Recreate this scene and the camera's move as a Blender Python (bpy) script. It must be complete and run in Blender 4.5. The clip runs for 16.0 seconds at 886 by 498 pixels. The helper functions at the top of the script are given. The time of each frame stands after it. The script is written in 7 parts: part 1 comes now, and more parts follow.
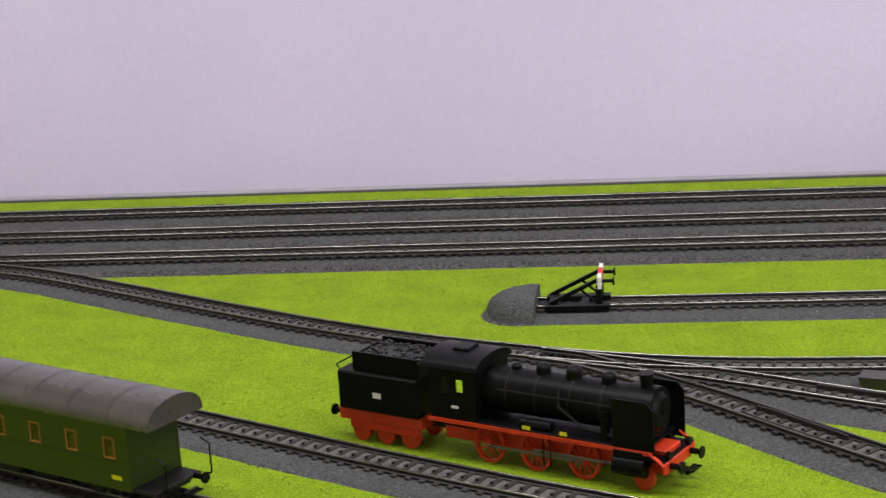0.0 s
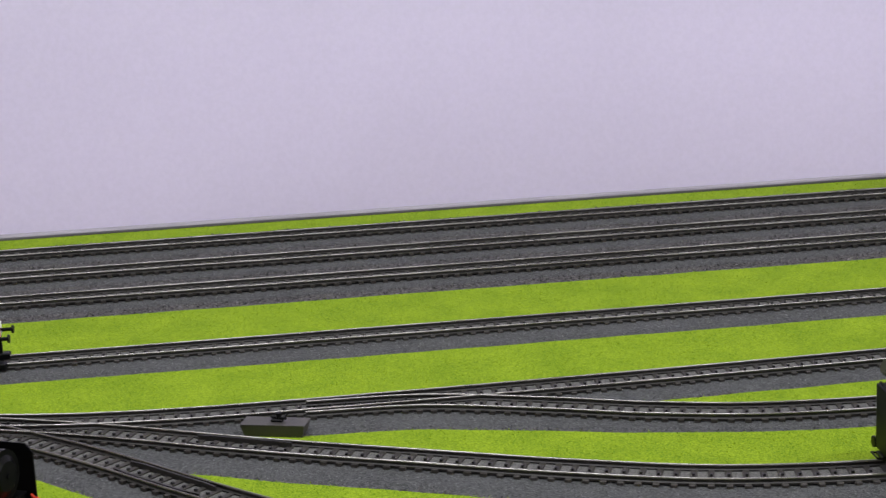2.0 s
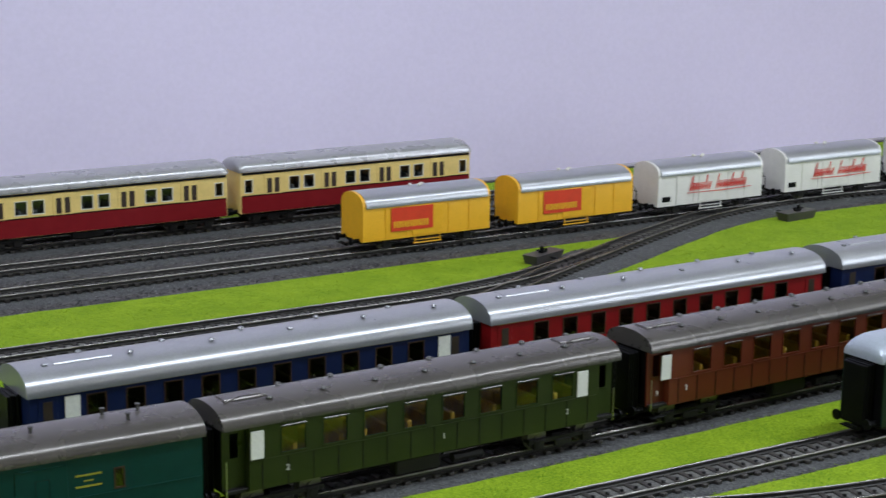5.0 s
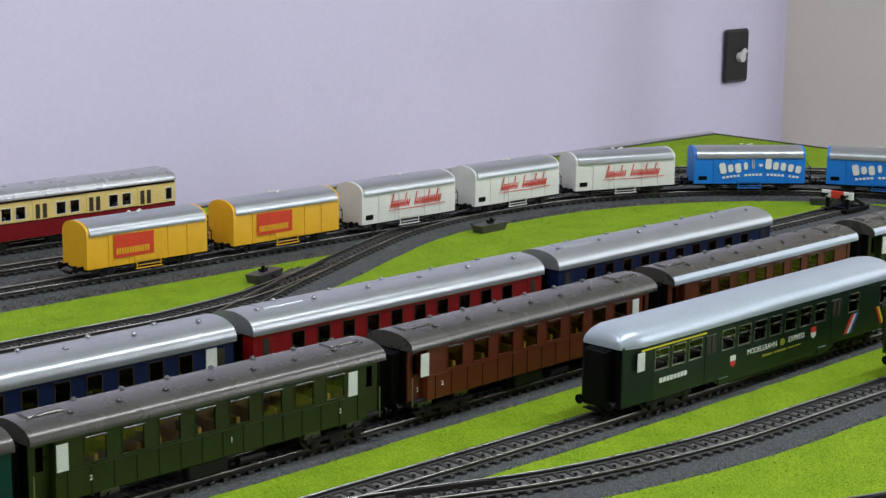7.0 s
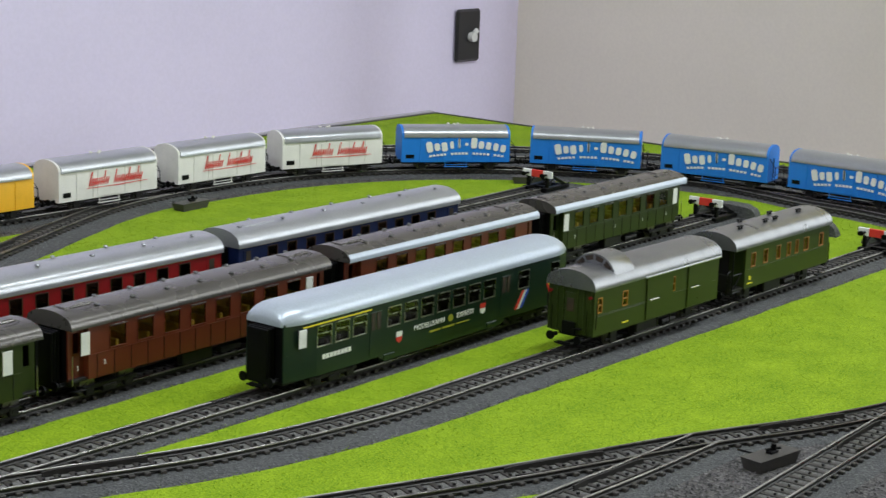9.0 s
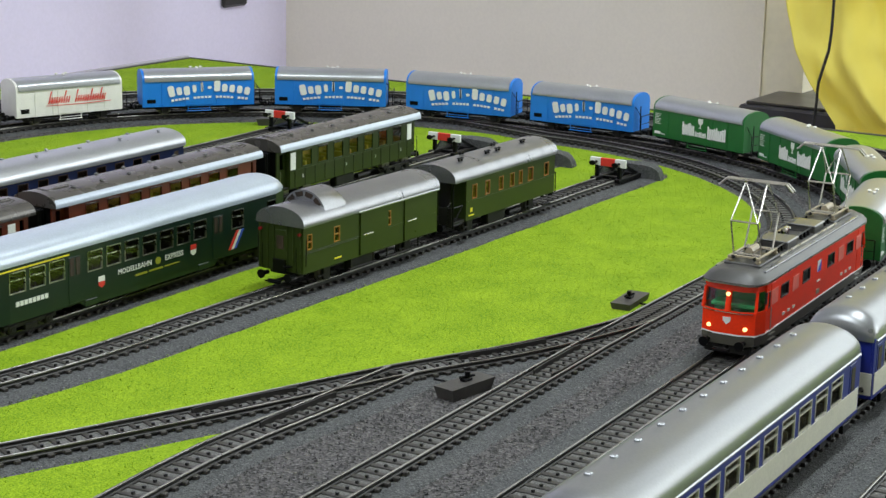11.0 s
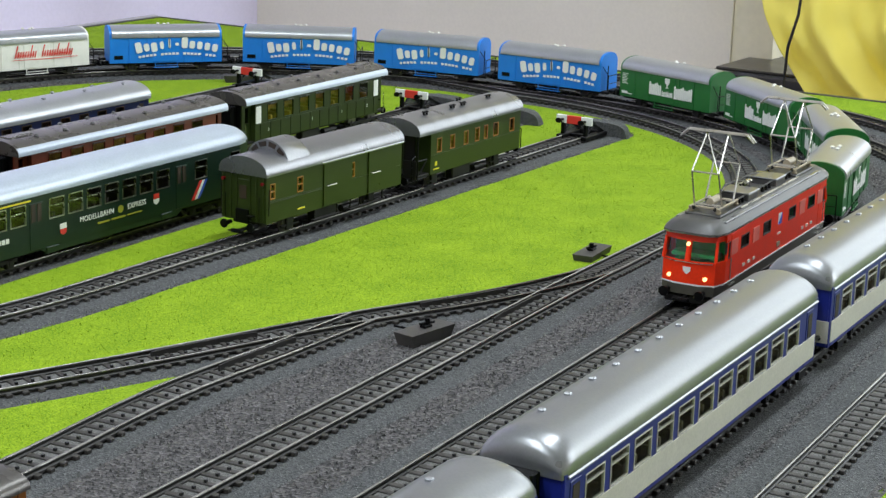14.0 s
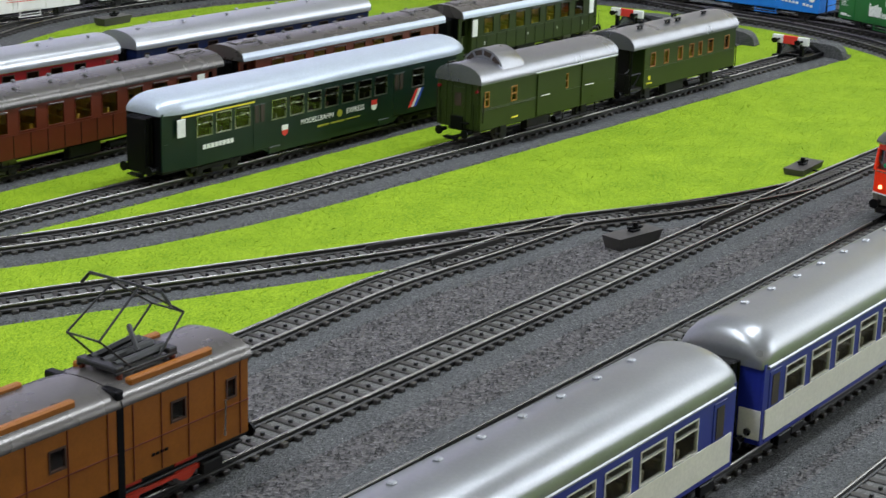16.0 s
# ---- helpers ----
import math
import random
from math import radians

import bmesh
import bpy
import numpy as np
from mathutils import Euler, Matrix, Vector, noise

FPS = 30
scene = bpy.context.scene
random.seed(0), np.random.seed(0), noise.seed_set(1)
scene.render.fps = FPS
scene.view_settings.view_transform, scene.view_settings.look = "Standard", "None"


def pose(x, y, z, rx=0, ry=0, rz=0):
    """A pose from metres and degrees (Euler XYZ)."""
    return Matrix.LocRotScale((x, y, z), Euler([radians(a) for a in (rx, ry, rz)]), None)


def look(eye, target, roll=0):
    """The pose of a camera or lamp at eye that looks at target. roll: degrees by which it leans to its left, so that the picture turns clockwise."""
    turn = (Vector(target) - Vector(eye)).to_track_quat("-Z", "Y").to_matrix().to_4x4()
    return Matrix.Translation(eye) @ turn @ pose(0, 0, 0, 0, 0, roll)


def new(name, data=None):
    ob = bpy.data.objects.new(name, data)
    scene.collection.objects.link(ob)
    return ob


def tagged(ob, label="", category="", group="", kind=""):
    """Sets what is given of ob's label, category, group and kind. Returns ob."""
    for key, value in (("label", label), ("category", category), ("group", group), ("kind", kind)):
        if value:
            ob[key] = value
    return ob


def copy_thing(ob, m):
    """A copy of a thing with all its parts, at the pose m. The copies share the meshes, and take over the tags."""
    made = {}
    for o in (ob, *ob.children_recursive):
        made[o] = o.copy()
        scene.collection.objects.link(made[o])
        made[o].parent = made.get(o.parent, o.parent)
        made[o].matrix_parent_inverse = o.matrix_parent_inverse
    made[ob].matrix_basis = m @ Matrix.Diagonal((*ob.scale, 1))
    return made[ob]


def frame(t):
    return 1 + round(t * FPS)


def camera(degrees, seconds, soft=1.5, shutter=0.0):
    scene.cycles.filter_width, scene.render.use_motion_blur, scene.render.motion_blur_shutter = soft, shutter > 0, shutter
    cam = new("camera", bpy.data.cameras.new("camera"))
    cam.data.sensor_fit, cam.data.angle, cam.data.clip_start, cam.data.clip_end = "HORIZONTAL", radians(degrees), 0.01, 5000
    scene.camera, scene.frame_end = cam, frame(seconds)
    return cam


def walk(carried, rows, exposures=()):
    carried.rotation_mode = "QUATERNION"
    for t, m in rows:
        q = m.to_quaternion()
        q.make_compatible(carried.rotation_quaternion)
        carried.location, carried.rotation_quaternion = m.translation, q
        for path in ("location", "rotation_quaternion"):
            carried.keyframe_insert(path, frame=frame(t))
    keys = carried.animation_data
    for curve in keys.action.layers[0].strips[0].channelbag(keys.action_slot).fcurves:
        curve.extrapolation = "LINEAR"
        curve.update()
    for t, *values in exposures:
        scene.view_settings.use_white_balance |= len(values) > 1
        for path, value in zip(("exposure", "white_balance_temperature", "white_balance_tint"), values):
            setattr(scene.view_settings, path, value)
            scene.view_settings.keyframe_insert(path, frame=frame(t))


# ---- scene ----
cam = camera(27.766, 16.0, soft=1.4, shutter=0.15)
# seconds, eye, heading (degrees to the right of +y), tilt, lean
PATH = [
    (0, (-0.5560, -0.7319, 0.3113), -8.070, -14.867, 3.562),
    (0.5, (-0.5335, -0.7264, 0.3121), -4.684, -15.606, 3.317),
    (1, (-0.5163, -0.7224, 0.3136), -0.665, -15.964, 2.675),
    (1.5, (-0.4912, -0.7018, 0.2992), 3.585, -15.322, 2.801),
    (2, (-0.4581, -0.7046, 0.2994), 6.041, -14.048, 2.682),
    (2.5, (-0.4416, -0.6965, 0.2978), 9.467, -14.578, 2.191),
    (3, (-0.4339, -0.6889, 0.2970), 17.355, -13.263, 1.750),
    (3.5, (-0.4238, -0.6833, 0.2948), 21.955, -13.545, 1.903),
    (4, (-0.3847, -0.6606, 0.2929), 23.187, -13.785, 1.299),
    (4.5, (-0.3281, -0.6621, 0.2846), 25.261, -12.712, 0.784),
    (5, (-0.3121, -0.6495, 0.2811), 31.860, -12.738, -0.699),
    (7.5, (-0.4122, -0.6482, 0.2792), 46.588, -11.504, 0.120),
    (8, (-0.4023, -0.6636, 0.2843), 48.873, -11.754, 0.326),
    (8.5, (-0.3890, -0.6801, 0.2840), 48.928, -11.741, -0.294),
    (9, (-0.3722, -0.6998, 0.2844), 51.770, -12.062, -1.996),
    (9.5, (-0.3609, -0.7156, 0.2816), 53.817, -12.456, -1.777),
    (10, (-0.3463, -0.7274, 0.2799), 55.325, -12.903, -1.194),
    (12.5, (-0.3201, -0.7614, 0.2706), 59.373, -13.867, -1.707),
    (13, (-0.3214, -0.7598, 0.2692), 59.203, -14.033, -1.459),
    (13.5, (-0.3266, -0.7563, 0.2682), 58.870, -14.223, -1.634),
    (14, (-0.3269, -0.7555, 0.2646), 58.619, -14.379, -1.776),
    (14.5, (-0.3268, -0.7536, 0.2656), 58.261, -14.681, -1.790),
    (15, (-0.3294, -0.7518, 0.2616), 55.311, -14.776, -0.867),
    (15.5, (-0.3352, -0.7571, 0.2592), 54.902, -15.516, -1.277),
    (16, (-0.3450, -0.7694, 0.2538), 51.686, -16.636, -1.507),
]


def row(t, eye, heading, tilt, lean):
    h, v = radians(heading), radians(tilt)
    way = Vector((math.sin(h) * math.cos(v), math.cos(h) * math.cos(v), math.sin(v)))
    return t, look(eye, Vector(eye) + way, -lean)


walk(cam, [row(*r) for r in PATH],
     exposures=[(0, 0.06, 6800, 17), (1.5, 0.02, 6600, 17), (3, -0.06, 6250, 15), (5, -0.20, 6000, 12), (7.5, -0.18, 6250, 9), (10, 0.07, 6350, 7), (12.5, 0.21, 6230, 6), (14.5, 0.22, 6140, 9), (16, 0.23, 6110, 11)])

# ---------- light ----------
world = bpy.data.worlds.new("room_air")
scene.world = world
world.use_nodes = True
world.node_tree.nodes["Background"].inputs[0].default_value = (0.75, 0.8, 1.0, 1)
world.node_tree.nodes["Background"].inputs[1].default_value = 0.02


def lamp(name, size_x, size_y, watts, colour, m):
    data = bpy.data.lights.new(name, "AREA")
    data.shape, data.size, data.size_y = "RECTANGLE", size_x, size_y
    data.energy, data.color = watts, colour
    ob = new(name, data)
    ob.matrix_world = m
    return ob


CEIL = 1.62          # ceiling above the layout's surface
FLOOR = -0.92
lamp("tube_light", 1.5, 0.16, 20.5, (0.925, 0.97, 1.0), look((0.80, -0.52, CEIL - 0.07), (0.80, -0.5199, 0)))
lamp("tube_light", 1.5, 0.16, 20.5, (0.925, 0.97, 1.0), look((-0.90, -0.12, CEIL - 0.07), (-0.90, -0.1199, 0)))
# daylight from the window in the east wall, beside the drawn-back curtain
lamp("window_light", 1.40, 1.20, 12.0, (0.88, 0.94, 1.0), look((2.23, -0.98, 0.68), (1.23, -0.93, 0.62)))
lamp("window_light", 0.24, 1.25, 14.0, (0.90, 0.95, 1.0), look((2.12, -1.95, 0.68), (1.62, -0.60, 0.50)))


# ---------- materials ----------
def mat(name, colour, rough=0.5, metal=0.0, var=0.10, scale=120.0, fine=0.06, bump=0.0, bscale=900.0, coat=0.0, spec=0.5):
    """Paint, plastic or metal with blotches at one scale, grain at another, and a slight relief."""
    m = bpy.data.materials.new(name)
    m.use_nodes = True
    t = m.node_tree
    n, link = t.nodes, t.links.new
    p = n["Principled BSDF"]
    p.inputs["Roughness"].default_value = rough
    p.inputs["Metallic"].default_value = metal
    p.inputs["Coat Weight"].default_value = coat
    p.inputs["Coat Roughness"].default_value = 0.15
    p.inputs["Specular IOR Level"].default_value = spec
    pos = n.new("ShaderNodeTexCoord")
    a = n.new("ShaderNodeTexNoise")
    a.inputs["Scale"].default_value, a.inputs["Detail"].default_value = scale, 4
    b = n.new("ShaderNodeTexNoise")
    b.inputs["Scale"].default_value, b.inputs["Detail"].default_value = bscale, 2
    link(pos.outputs["Object"], a.inputs["Vector"])
    link(pos.outputs["Object"], b.inputs["Vector"])
    ra = n.new("ShaderNodeMapRange")
    ra.inputs[1].default_value, ra.inputs[2].default_value = 0.3, 0.7
    ra.inputs[3].default_value, ra.inputs[4].default_value = 1 - var, 1 + var
    link(a.outputs[0], ra.inputs[0])
    rb = n.new("ShaderNodeMapRange")
    rb.inputs[1].default_value, rb.inputs[2].default_value = 0.3, 0.7
    rb.inputs[3].default_value, rb.inputs[4].default_value = 1 - fine, 1 + fine
    link(b.outputs[0], rb.inputs[0])
    mul = n.new("ShaderNodeMath")
    mul.operation = "MULTIPLY"
    link(ra.outputs[0], mul.inputs[0])
    link(rb.outputs[0], mul.inputs[1])
    sc = n.new("ShaderNodeVectorMath")
    sc.operation = "SCALE"
    sc.inputs[0].default_value = colour
    link(mul.outputs[0], sc.inputs["Scale"])
    link(sc.outputs[0], p.inputs["Base Color"])
    rr = n.new("ShaderNodeMapRange")
    rr.inputs[3].default_value, rr.inputs[4].default_value = max(rough - 0.08, 0.02), min(rough + 0.08, 1)
    link(a.outputs[0], rr.inputs[0])
    link(rr.outputs[0], p.inputs["Roughness"])
    if bump:
        bp = n.new("ShaderNodeBump")
        bp.inputs["Strength"].default_value, bp.inputs["Distance"].default_value = bump, 0.0006
        link(b.outputs[0], bp.inputs["Height"])
        link(bp.outputs[0], p.inputs["Normal"])
    return m


def stone(name, dark, light, scale, bump, speck=0.0, rough=0.85, patch=0.25, white=0.975):
    """Fine gravel: cells of differing grey, a relief, a few glinting grains, and white specks for dust and painted
    glints.
    """
    m = bpy.data.materials.new(name)
    m.use_nodes = True
    t = m.node_tree
    n, link = t.nodes, t.links.new
    p = n["Principled BSDF"]
    geo = n.new("ShaderNodeNewGeometry")
    v = n.new("ShaderNodeTexVoronoi")
    v.inputs["Scale"].default_value = scale
    big = n.new("ShaderNodeTexNoise")
    big.inputs["Scale"].default_value, big.inputs["Detail"].default_value = 28, 5
    for x in (v, big):
        link(geo.outputs["Position"], x.inputs["Vector"])
    sep = n.new("ShaderNodeSeparateColor")
    link(v.outputs["Color"], sep.inputs[0])
    mixf = n.new("ShaderNodeMath")
    mixf.operation = "MULTIPLY_ADD"
    mixf.inputs[1].default_value, mixf.inputs[2].default_value = patch * 2, -patch * 0.6
    link(big.outputs[0], mixf.inputs[0])
    add = n.new("ShaderNodeMath")
    add.use_clamp = True
    link(sep.outputs[0], add.inputs[0])
    link(mixf.outputs[0], add.inputs[1])
    ramp = n.new("ShaderNodeValToRGB")
    ramp.color_ramp.elements[0].color = (*dark, 1)
    ramp.color_ramp.elements[1].color = (*light, 1)
    link(add.outputs[0], ramp.inputs[0])
    # white grain cores: dust, and sparkle put into the base colour
    salt = n.new("ShaderNodeMapRange")
    salt.inputs[1].default_value, salt.inputs[2].default_value = white, white + 0.01
    link(sep.outputs[2], salt.inputs[0])
    core = n.new("ShaderNodeMapRange")
    core.inputs[1].default_value, core.inputs[2].default_value = 0.30, 0.20
    link(v.outputs["Distance"], core.inputs[0])
    both = n.new("ShaderNodeMath")
    both.operation = "MULTIPLY"
    link(salt.outputs[0], both.inputs[0])
    link(core.outputs[0], both.inputs[1])
    dust_glint = n.new("ShaderNodeMix")
    dust_glint.data_type = "RGBA"
    dust_glint.inputs[7].default_value = (0.50, 0.50, 0.49, 1)
    link(both.outputs[0], dust_glint.inputs[0])
    link(ramp.outputs[0], dust_glint.inputs[6])
    link(dust_glint.outputs[2], p.inputs["Base Color"])
    gl = n.new("ShaderNodeMapRange")
    gl.inputs[1].default_value, gl.inputs[2].default_value = 0.9, 0.97
    gl.inputs[3].default_value, gl.inputs[4].default_value = rough, rough - speck
    link(sep.outputs[1], gl.inputs[0])
    link(gl.outputs[0], p.inputs["Roughness"])
    bp = n.new("ShaderNodeBump")
    bp.inputs["Strength"].default_value, bp.inputs["Distance"].default_value = bump, 0.001
    link(v.outputs["Distance"], bp.inputs["Height"])
    link(bp.outputs[0], p.inputs["Normal"])
    return m


def grass_mat(name):
    m = bpy.data.materials.new(name)
    m.use_nodes = True
    t = m.node_tree
    n, link = t.nodes, t.links.new
    p = n["Principled BSDF"]
    p.inputs["Roughness"].default_value = 0.9
    p.inputs["Specular IOR Level"].default_value = 0.15
    geo = n.new("ShaderNodeNewGeometry")
    big = n.new("ShaderNodeTexNoise")
    big.inputs["Scale"].default_value, big.inputs["Detail"].default_value = 35, 4
    fine = n.new("ShaderNodeTexNoise")
    fine.inputs["Scale"].default_value, fine.inputs["Detail"].default_value = 1300, 4
    for x in (big, fine):
        link(geo.outputs["Position"], x.inputs["Vector"])
    mix = n.new("ShaderNodeMath")
    mix.operation = "MULTIPLY_ADD"
    mix.inputs[1].default_value = 0.18
    link(big.outputs[0], mix.inputs[0])
    half = n.new("ShaderNodeMath")
    half.operation = "MULTIPLY"
    half.inputs[1].default_value = 0.84
    link(fine.outputs[0], half.inputs[0])
    link(half.outputs[0], mix.inputs[2])
    ramp = n.new("ShaderNodeValToRGB")
    e = ramp.color_ramp.elements
    e[0].position, e[0].color = 0.38, (0.090, 0.185, 0.003, 1)
    e[1].position, e[1].color = 0.64, (0.31, 0.43, 0.018, 1)
    link(mix.outputs[0], ramp.inputs[0])
    link(ramp.outputs[0], p.inputs["Base Color"])
    bp = n.new("ShaderNodeBump")
    bp.inputs["Strength"].default_value, bp.inputs["Distance"].default_value = 0.45, 0.0012
    link(fine.outputs[0], bp.inputs["Height"])
    link(bp.outputs[0], p.inputs["Normal"])
    return m


def glass_mat(name, tint, fac):
    m = bpy.data.materials.new(name)
    m.use_nodes = True
    t = m.node_tree
    n, link = t.nodes, t.links.new
    n.remove(n["Principled BSDF"])
    tr, gl, mx = n.new("ShaderNodeBsdfTransparent"), n.new("ShaderNodeBsdfGlossy"), n.new("ShaderNodeMixShader")
    tr.inputs[0].default_value = (*tint, 1)
    gl.inputs["Roughness"].default_value = 0.06
    mx.inputs[0].default_value = fac
    link(tr.outputs[0], mx.inputs[1])
    link(gl.outputs[0], mx.inputs[2])
    link(mx.outputs[0], n["Material Output"].inputs[0])
    return m


def glow_mat(name, colour, strength):
    m = bpy.data.materials.new(name)
    m.use_nodes = True
    p = m.node_tree.nodes["Principled BSDF"]
    p.inputs["Base Color"].default_value = (*colour, 1)
    p.inputs["Emission Color"].default_value = (*colour, 1)
    p.inputs["Emission Strength"].default_value = strength
    return m


M = dict(
    lilac=mat("lilac_wall_paint", (0.81, 0.75, 0.96), 0.75, var=0.035, scale=3, fine=0.02, bump=0.15, bscale=220),
    beige=mat("beige_wall_paint", (0.81, 0.755, 0.66), 0.8, var=0.035, scale=3, fine=0.02, bump=0.15, bscale=220),
    cream_wall=mat("cream_plaster", (0.82, 0.77, 0.62), 0.8, var=0.08, scale=6, fine=0.03, bump=0.3, bscale=90),
    white=mat("white_ceiling_paint", (0.8, 0.8, 0.78), 0.85, var=0.03, scale=4),
    floor=mat("grey_floor_covering", (0.22, 0.2, 0.18), 0.7, var=0.15, scale=9),
    wood=mat("pine_board", (0.42, 0.28, 0.15), 0.55, var=0.15, scale=25, bump=0.2),
    edge=mat("dark_edge_strip", (0.035, 0.033, 0.03), 0.6, var=0.2, scale=60),
    sill=mat("dark_slate_sill", (0.035, 0.034, 0.04), 0.35, var=0.25, scale=30),
    curtain=mat("yellow_cotton", (0.97, 0.87, 0.20), 0.8, var=0.06, scale=14, fine=0.05, bump=0.25, bscale=1400),
    sill_top=mat("dark_sill_top", (0.040, 0.036, 0.030), 0.30, var=0.25, scale=30),
    cable=mat("black_cable", (0.012, 0.012, 0.013), 0.45),
    plate=mat("black_socket_plate", (0.02, 0.02, 0.022), 0.35),
    bed=stone("grey_track_bed", (0.018, 0.0186, 0.0188), (0.091, 0.094, 0.095), 1300, 0.5, 0.45),
    infill=stone("pale_grey_infill", (0.055, 0.055, 0.052), (0.150, 0.147, 0.138), 1500, 0.4, 0.2),
    gravel=stone("dark_coarse_gravel", (0.0040, 0.0038, 0.0040), (0.1088, 0.1011, 0.0998), 700, 0.9, 0.5, white=0.997),
    grass=grass_mat("bright_grass_mat"),
    sleeper=mat("grey_brown_sleeper_plastic", (0.034, 0.030, 0.026), 0.55, var=0.2, scale=80),
    web=mat("darkened_rail_web", (0.022, 0.020, 0.018), 0.5, 0.2),
    rail=mat("nickel_silver_rail", (0.215, 0.207, 0.19), 0.28, 0.95, var=0.3, scale=18, fine=0.1),
    stud=mat("blackened_stud", (0.02, 0.02, 0.02), 0.45, 0.3),
    black=mat("matt_black_plastic", (0.003, 0.003, 0.0033), 0.40, var=0.25, scale=60, spec=0.13),
    under=mat("dark_underframe", (0.011, 0.010, 0.009), 0.55, var=0.35, scale=70, spec=0.25),
    wheel=mat("browned_steel_wheel", (0.16, 0.15, 0.14), 0.35, 0.8, var=0.2, scale=70),
    steel=mat("bright_steel", (0.50, 0.48, 0.44), 0.28, 1.0, var=0.15, scale=80),
    silver=mat("silver_roof_paint", (0.38, 0.39, 0.41), 0.30, 0.65, var=0.05, scale=40),
    bright_silver=mat("bright_silver_roof_paint", (0.235, 0.240, 0.250), 0.31, 0.60, var=0.05, scale=30, fine=0.04),
    dark_silver=mat("dull_metal_roof", (0.245, 0.247, 0.257), 0.29, 0.80, var=0.05, scale=40),
    pale_roof=mat("pale_grey_roof_paint", (0.42, 0.47, 0.54), 0.30, 0.25, var=0.03, scale=40),
    grey_roof=mat("dull_grey_roof_paint", (0.100, 0.092, 0.084), 0.27, 0.45, var=0.10, scale=50),
    white_roof=mat("silver_white_roof", (0.38, 0.38, 0.39), 0.28, 0.5, var=0.04, scale=50),
    red=mat("bright_red_loco_paint", (0.92, 0.040, 0.006), 0.34, var=0.05, scale=60, spec=0.3),
    deep_red=mat("wine_red_paint", (0.19, 0.006, 0.010), 0.4, var=0.06, spec=0.3),
    coach_red=mat("red_coach_paint", (0.24, 0.006, 0.009), 0.42, var=0.06, spec=0.3),
    cream=mat("cream_paint", (0.76, 0.58, 0.20), 0.42, var=0.05, spec=0.3),
    ochre=mat("ochre_brown_paint", (0.36, 0.15, 0.022), 0.42, var=0.06),
    green=mat("wagon_green_paint", (0.012, 0.125, 0.022), 0.42, var=0.06),
    olive=mat("olive_green_coach_paint", (0.021, 0.033, 0.006), 0.31, var=0.07),
    fir=mat("dark_fir_green_paint", (0.003, 0.016, 0.010), 0.34, var=0.07, coat=0.1),
    teal=mat("teal_green_paint", (0.002, 0.042, 0.035), 0.42, var=0.07, spec=0.3),
    brown=mat("red_brown_coach_paint", (0.120, 0.020, 0.007), 0.40, var=0.07),
    orange_brown=mat("orange_brown_loco_paint", (0.24, 0.082, 0.008), 0.42, var=0.08, spec=0.3),
    navy=mat("night_blue_paint", (0.006, 0.013, 0.062), 0.40, var=0.06, spec=0.3),
    royal=mat("royal_blue_paint", (0.012, 0.022, 0.24), 0.4, var=0.05),
    sky=mat("sky_blue_wagon_paint", (0.012, 0.19, 0.66), 0.42, var=0.05),
    pale=mat("pale_grey_side_paint", (0.70, 0.68, 0.61), 0.4, var=0.04),
    white_p=mat("white_print", (0.78, 0.78, 0.76), 0.5, var=0.03),
    wagon_white=mat("white_wagon_paint", (0.72, 0.70, 0.66), 0.42, var=0.04),
    yellow=mat("golden_yellow_wagon_paint", (0.80, 0.42, 0.01), 0.42, var=0.04),
    yellow_p=mat("yellow_print", (0.72, 0.62, 0.02), 0.5, var=0.03),
    old_yellow=mat("dull_yellow_print", (0.30, 0.29, 0.02), 0.5, var=0.1),
    red_p=mat("red_print", (0.62, 0.03, 0.02), 0.5, var=0.03),
    blue_p=mat("blue_print", (0.03, 0.08, 0.5), 0.5, var=0.03),
    chassis_red=mat("signal_red_chassis", (0.66, 0.045, 0.012), 0.45, var=0.08),
    loco_grey=mat("dark_loco_roof_grey", (0.055, 0.053, 0.050), 0.42, var=0.12),
    skirt=mat("grey_brown_skirt", (0.065, 0.06, 0.045), 0.5, var=0.1),
    tan=mat("tan_insulator_plate", (0.34, 0.29, 0.20), 0.45),
    seat=mat("ochre_seat_plastic", (0.62, 0.36, 0.03), 0.5, var=0.3, scale=160),
    cabin=mat("green_cab_fittings", (0.02, 0.42, 0.10), 0.45),
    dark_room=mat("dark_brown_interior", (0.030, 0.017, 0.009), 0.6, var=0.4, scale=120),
    dark_frame=mat("dark_wooden_window_frame", (0.045, 0.018, 0.008), 0.5),
    # grey of the pale wall reflected in panes, put into the interior's colour
    grey_blind=mat("grey_glazing", (0.15, 0.16, 0.18), 0.25, var=0.2, scale=60),
    ledge=mat("grey_lilac_ledge", (0.30, 0.28, 0.31), 0.35, var=0.15, scale=20),
    motor=mat("dark_grey_motor_plastic", (0.050, 0.046, 0.042), 0.5, var=0.2, scale=60, bump=0.2),
    pale_room=mat("olive_brown_interior", (0.30, 0.24, 0.15), 0.6, var=0.5, scale=150),
    wood_frame=mat("varnished_window_frame", (0.34, 0.13, 0.03), 0.45),
    grey_pane=mat("blind_window_grey", (0.80, 0.17, 0.13), 0.4),
    glass=glass_mat("window_glass", (0.85, 0.87, 0.84), 0.06),
    lamp=glow_mat("lit_headlamp", (1.0, 0.62, 0.22), 2.2),
    tail=glow_mat("lit_red_lamp", (1.0, 0.05, 0.02), 0.6),
)


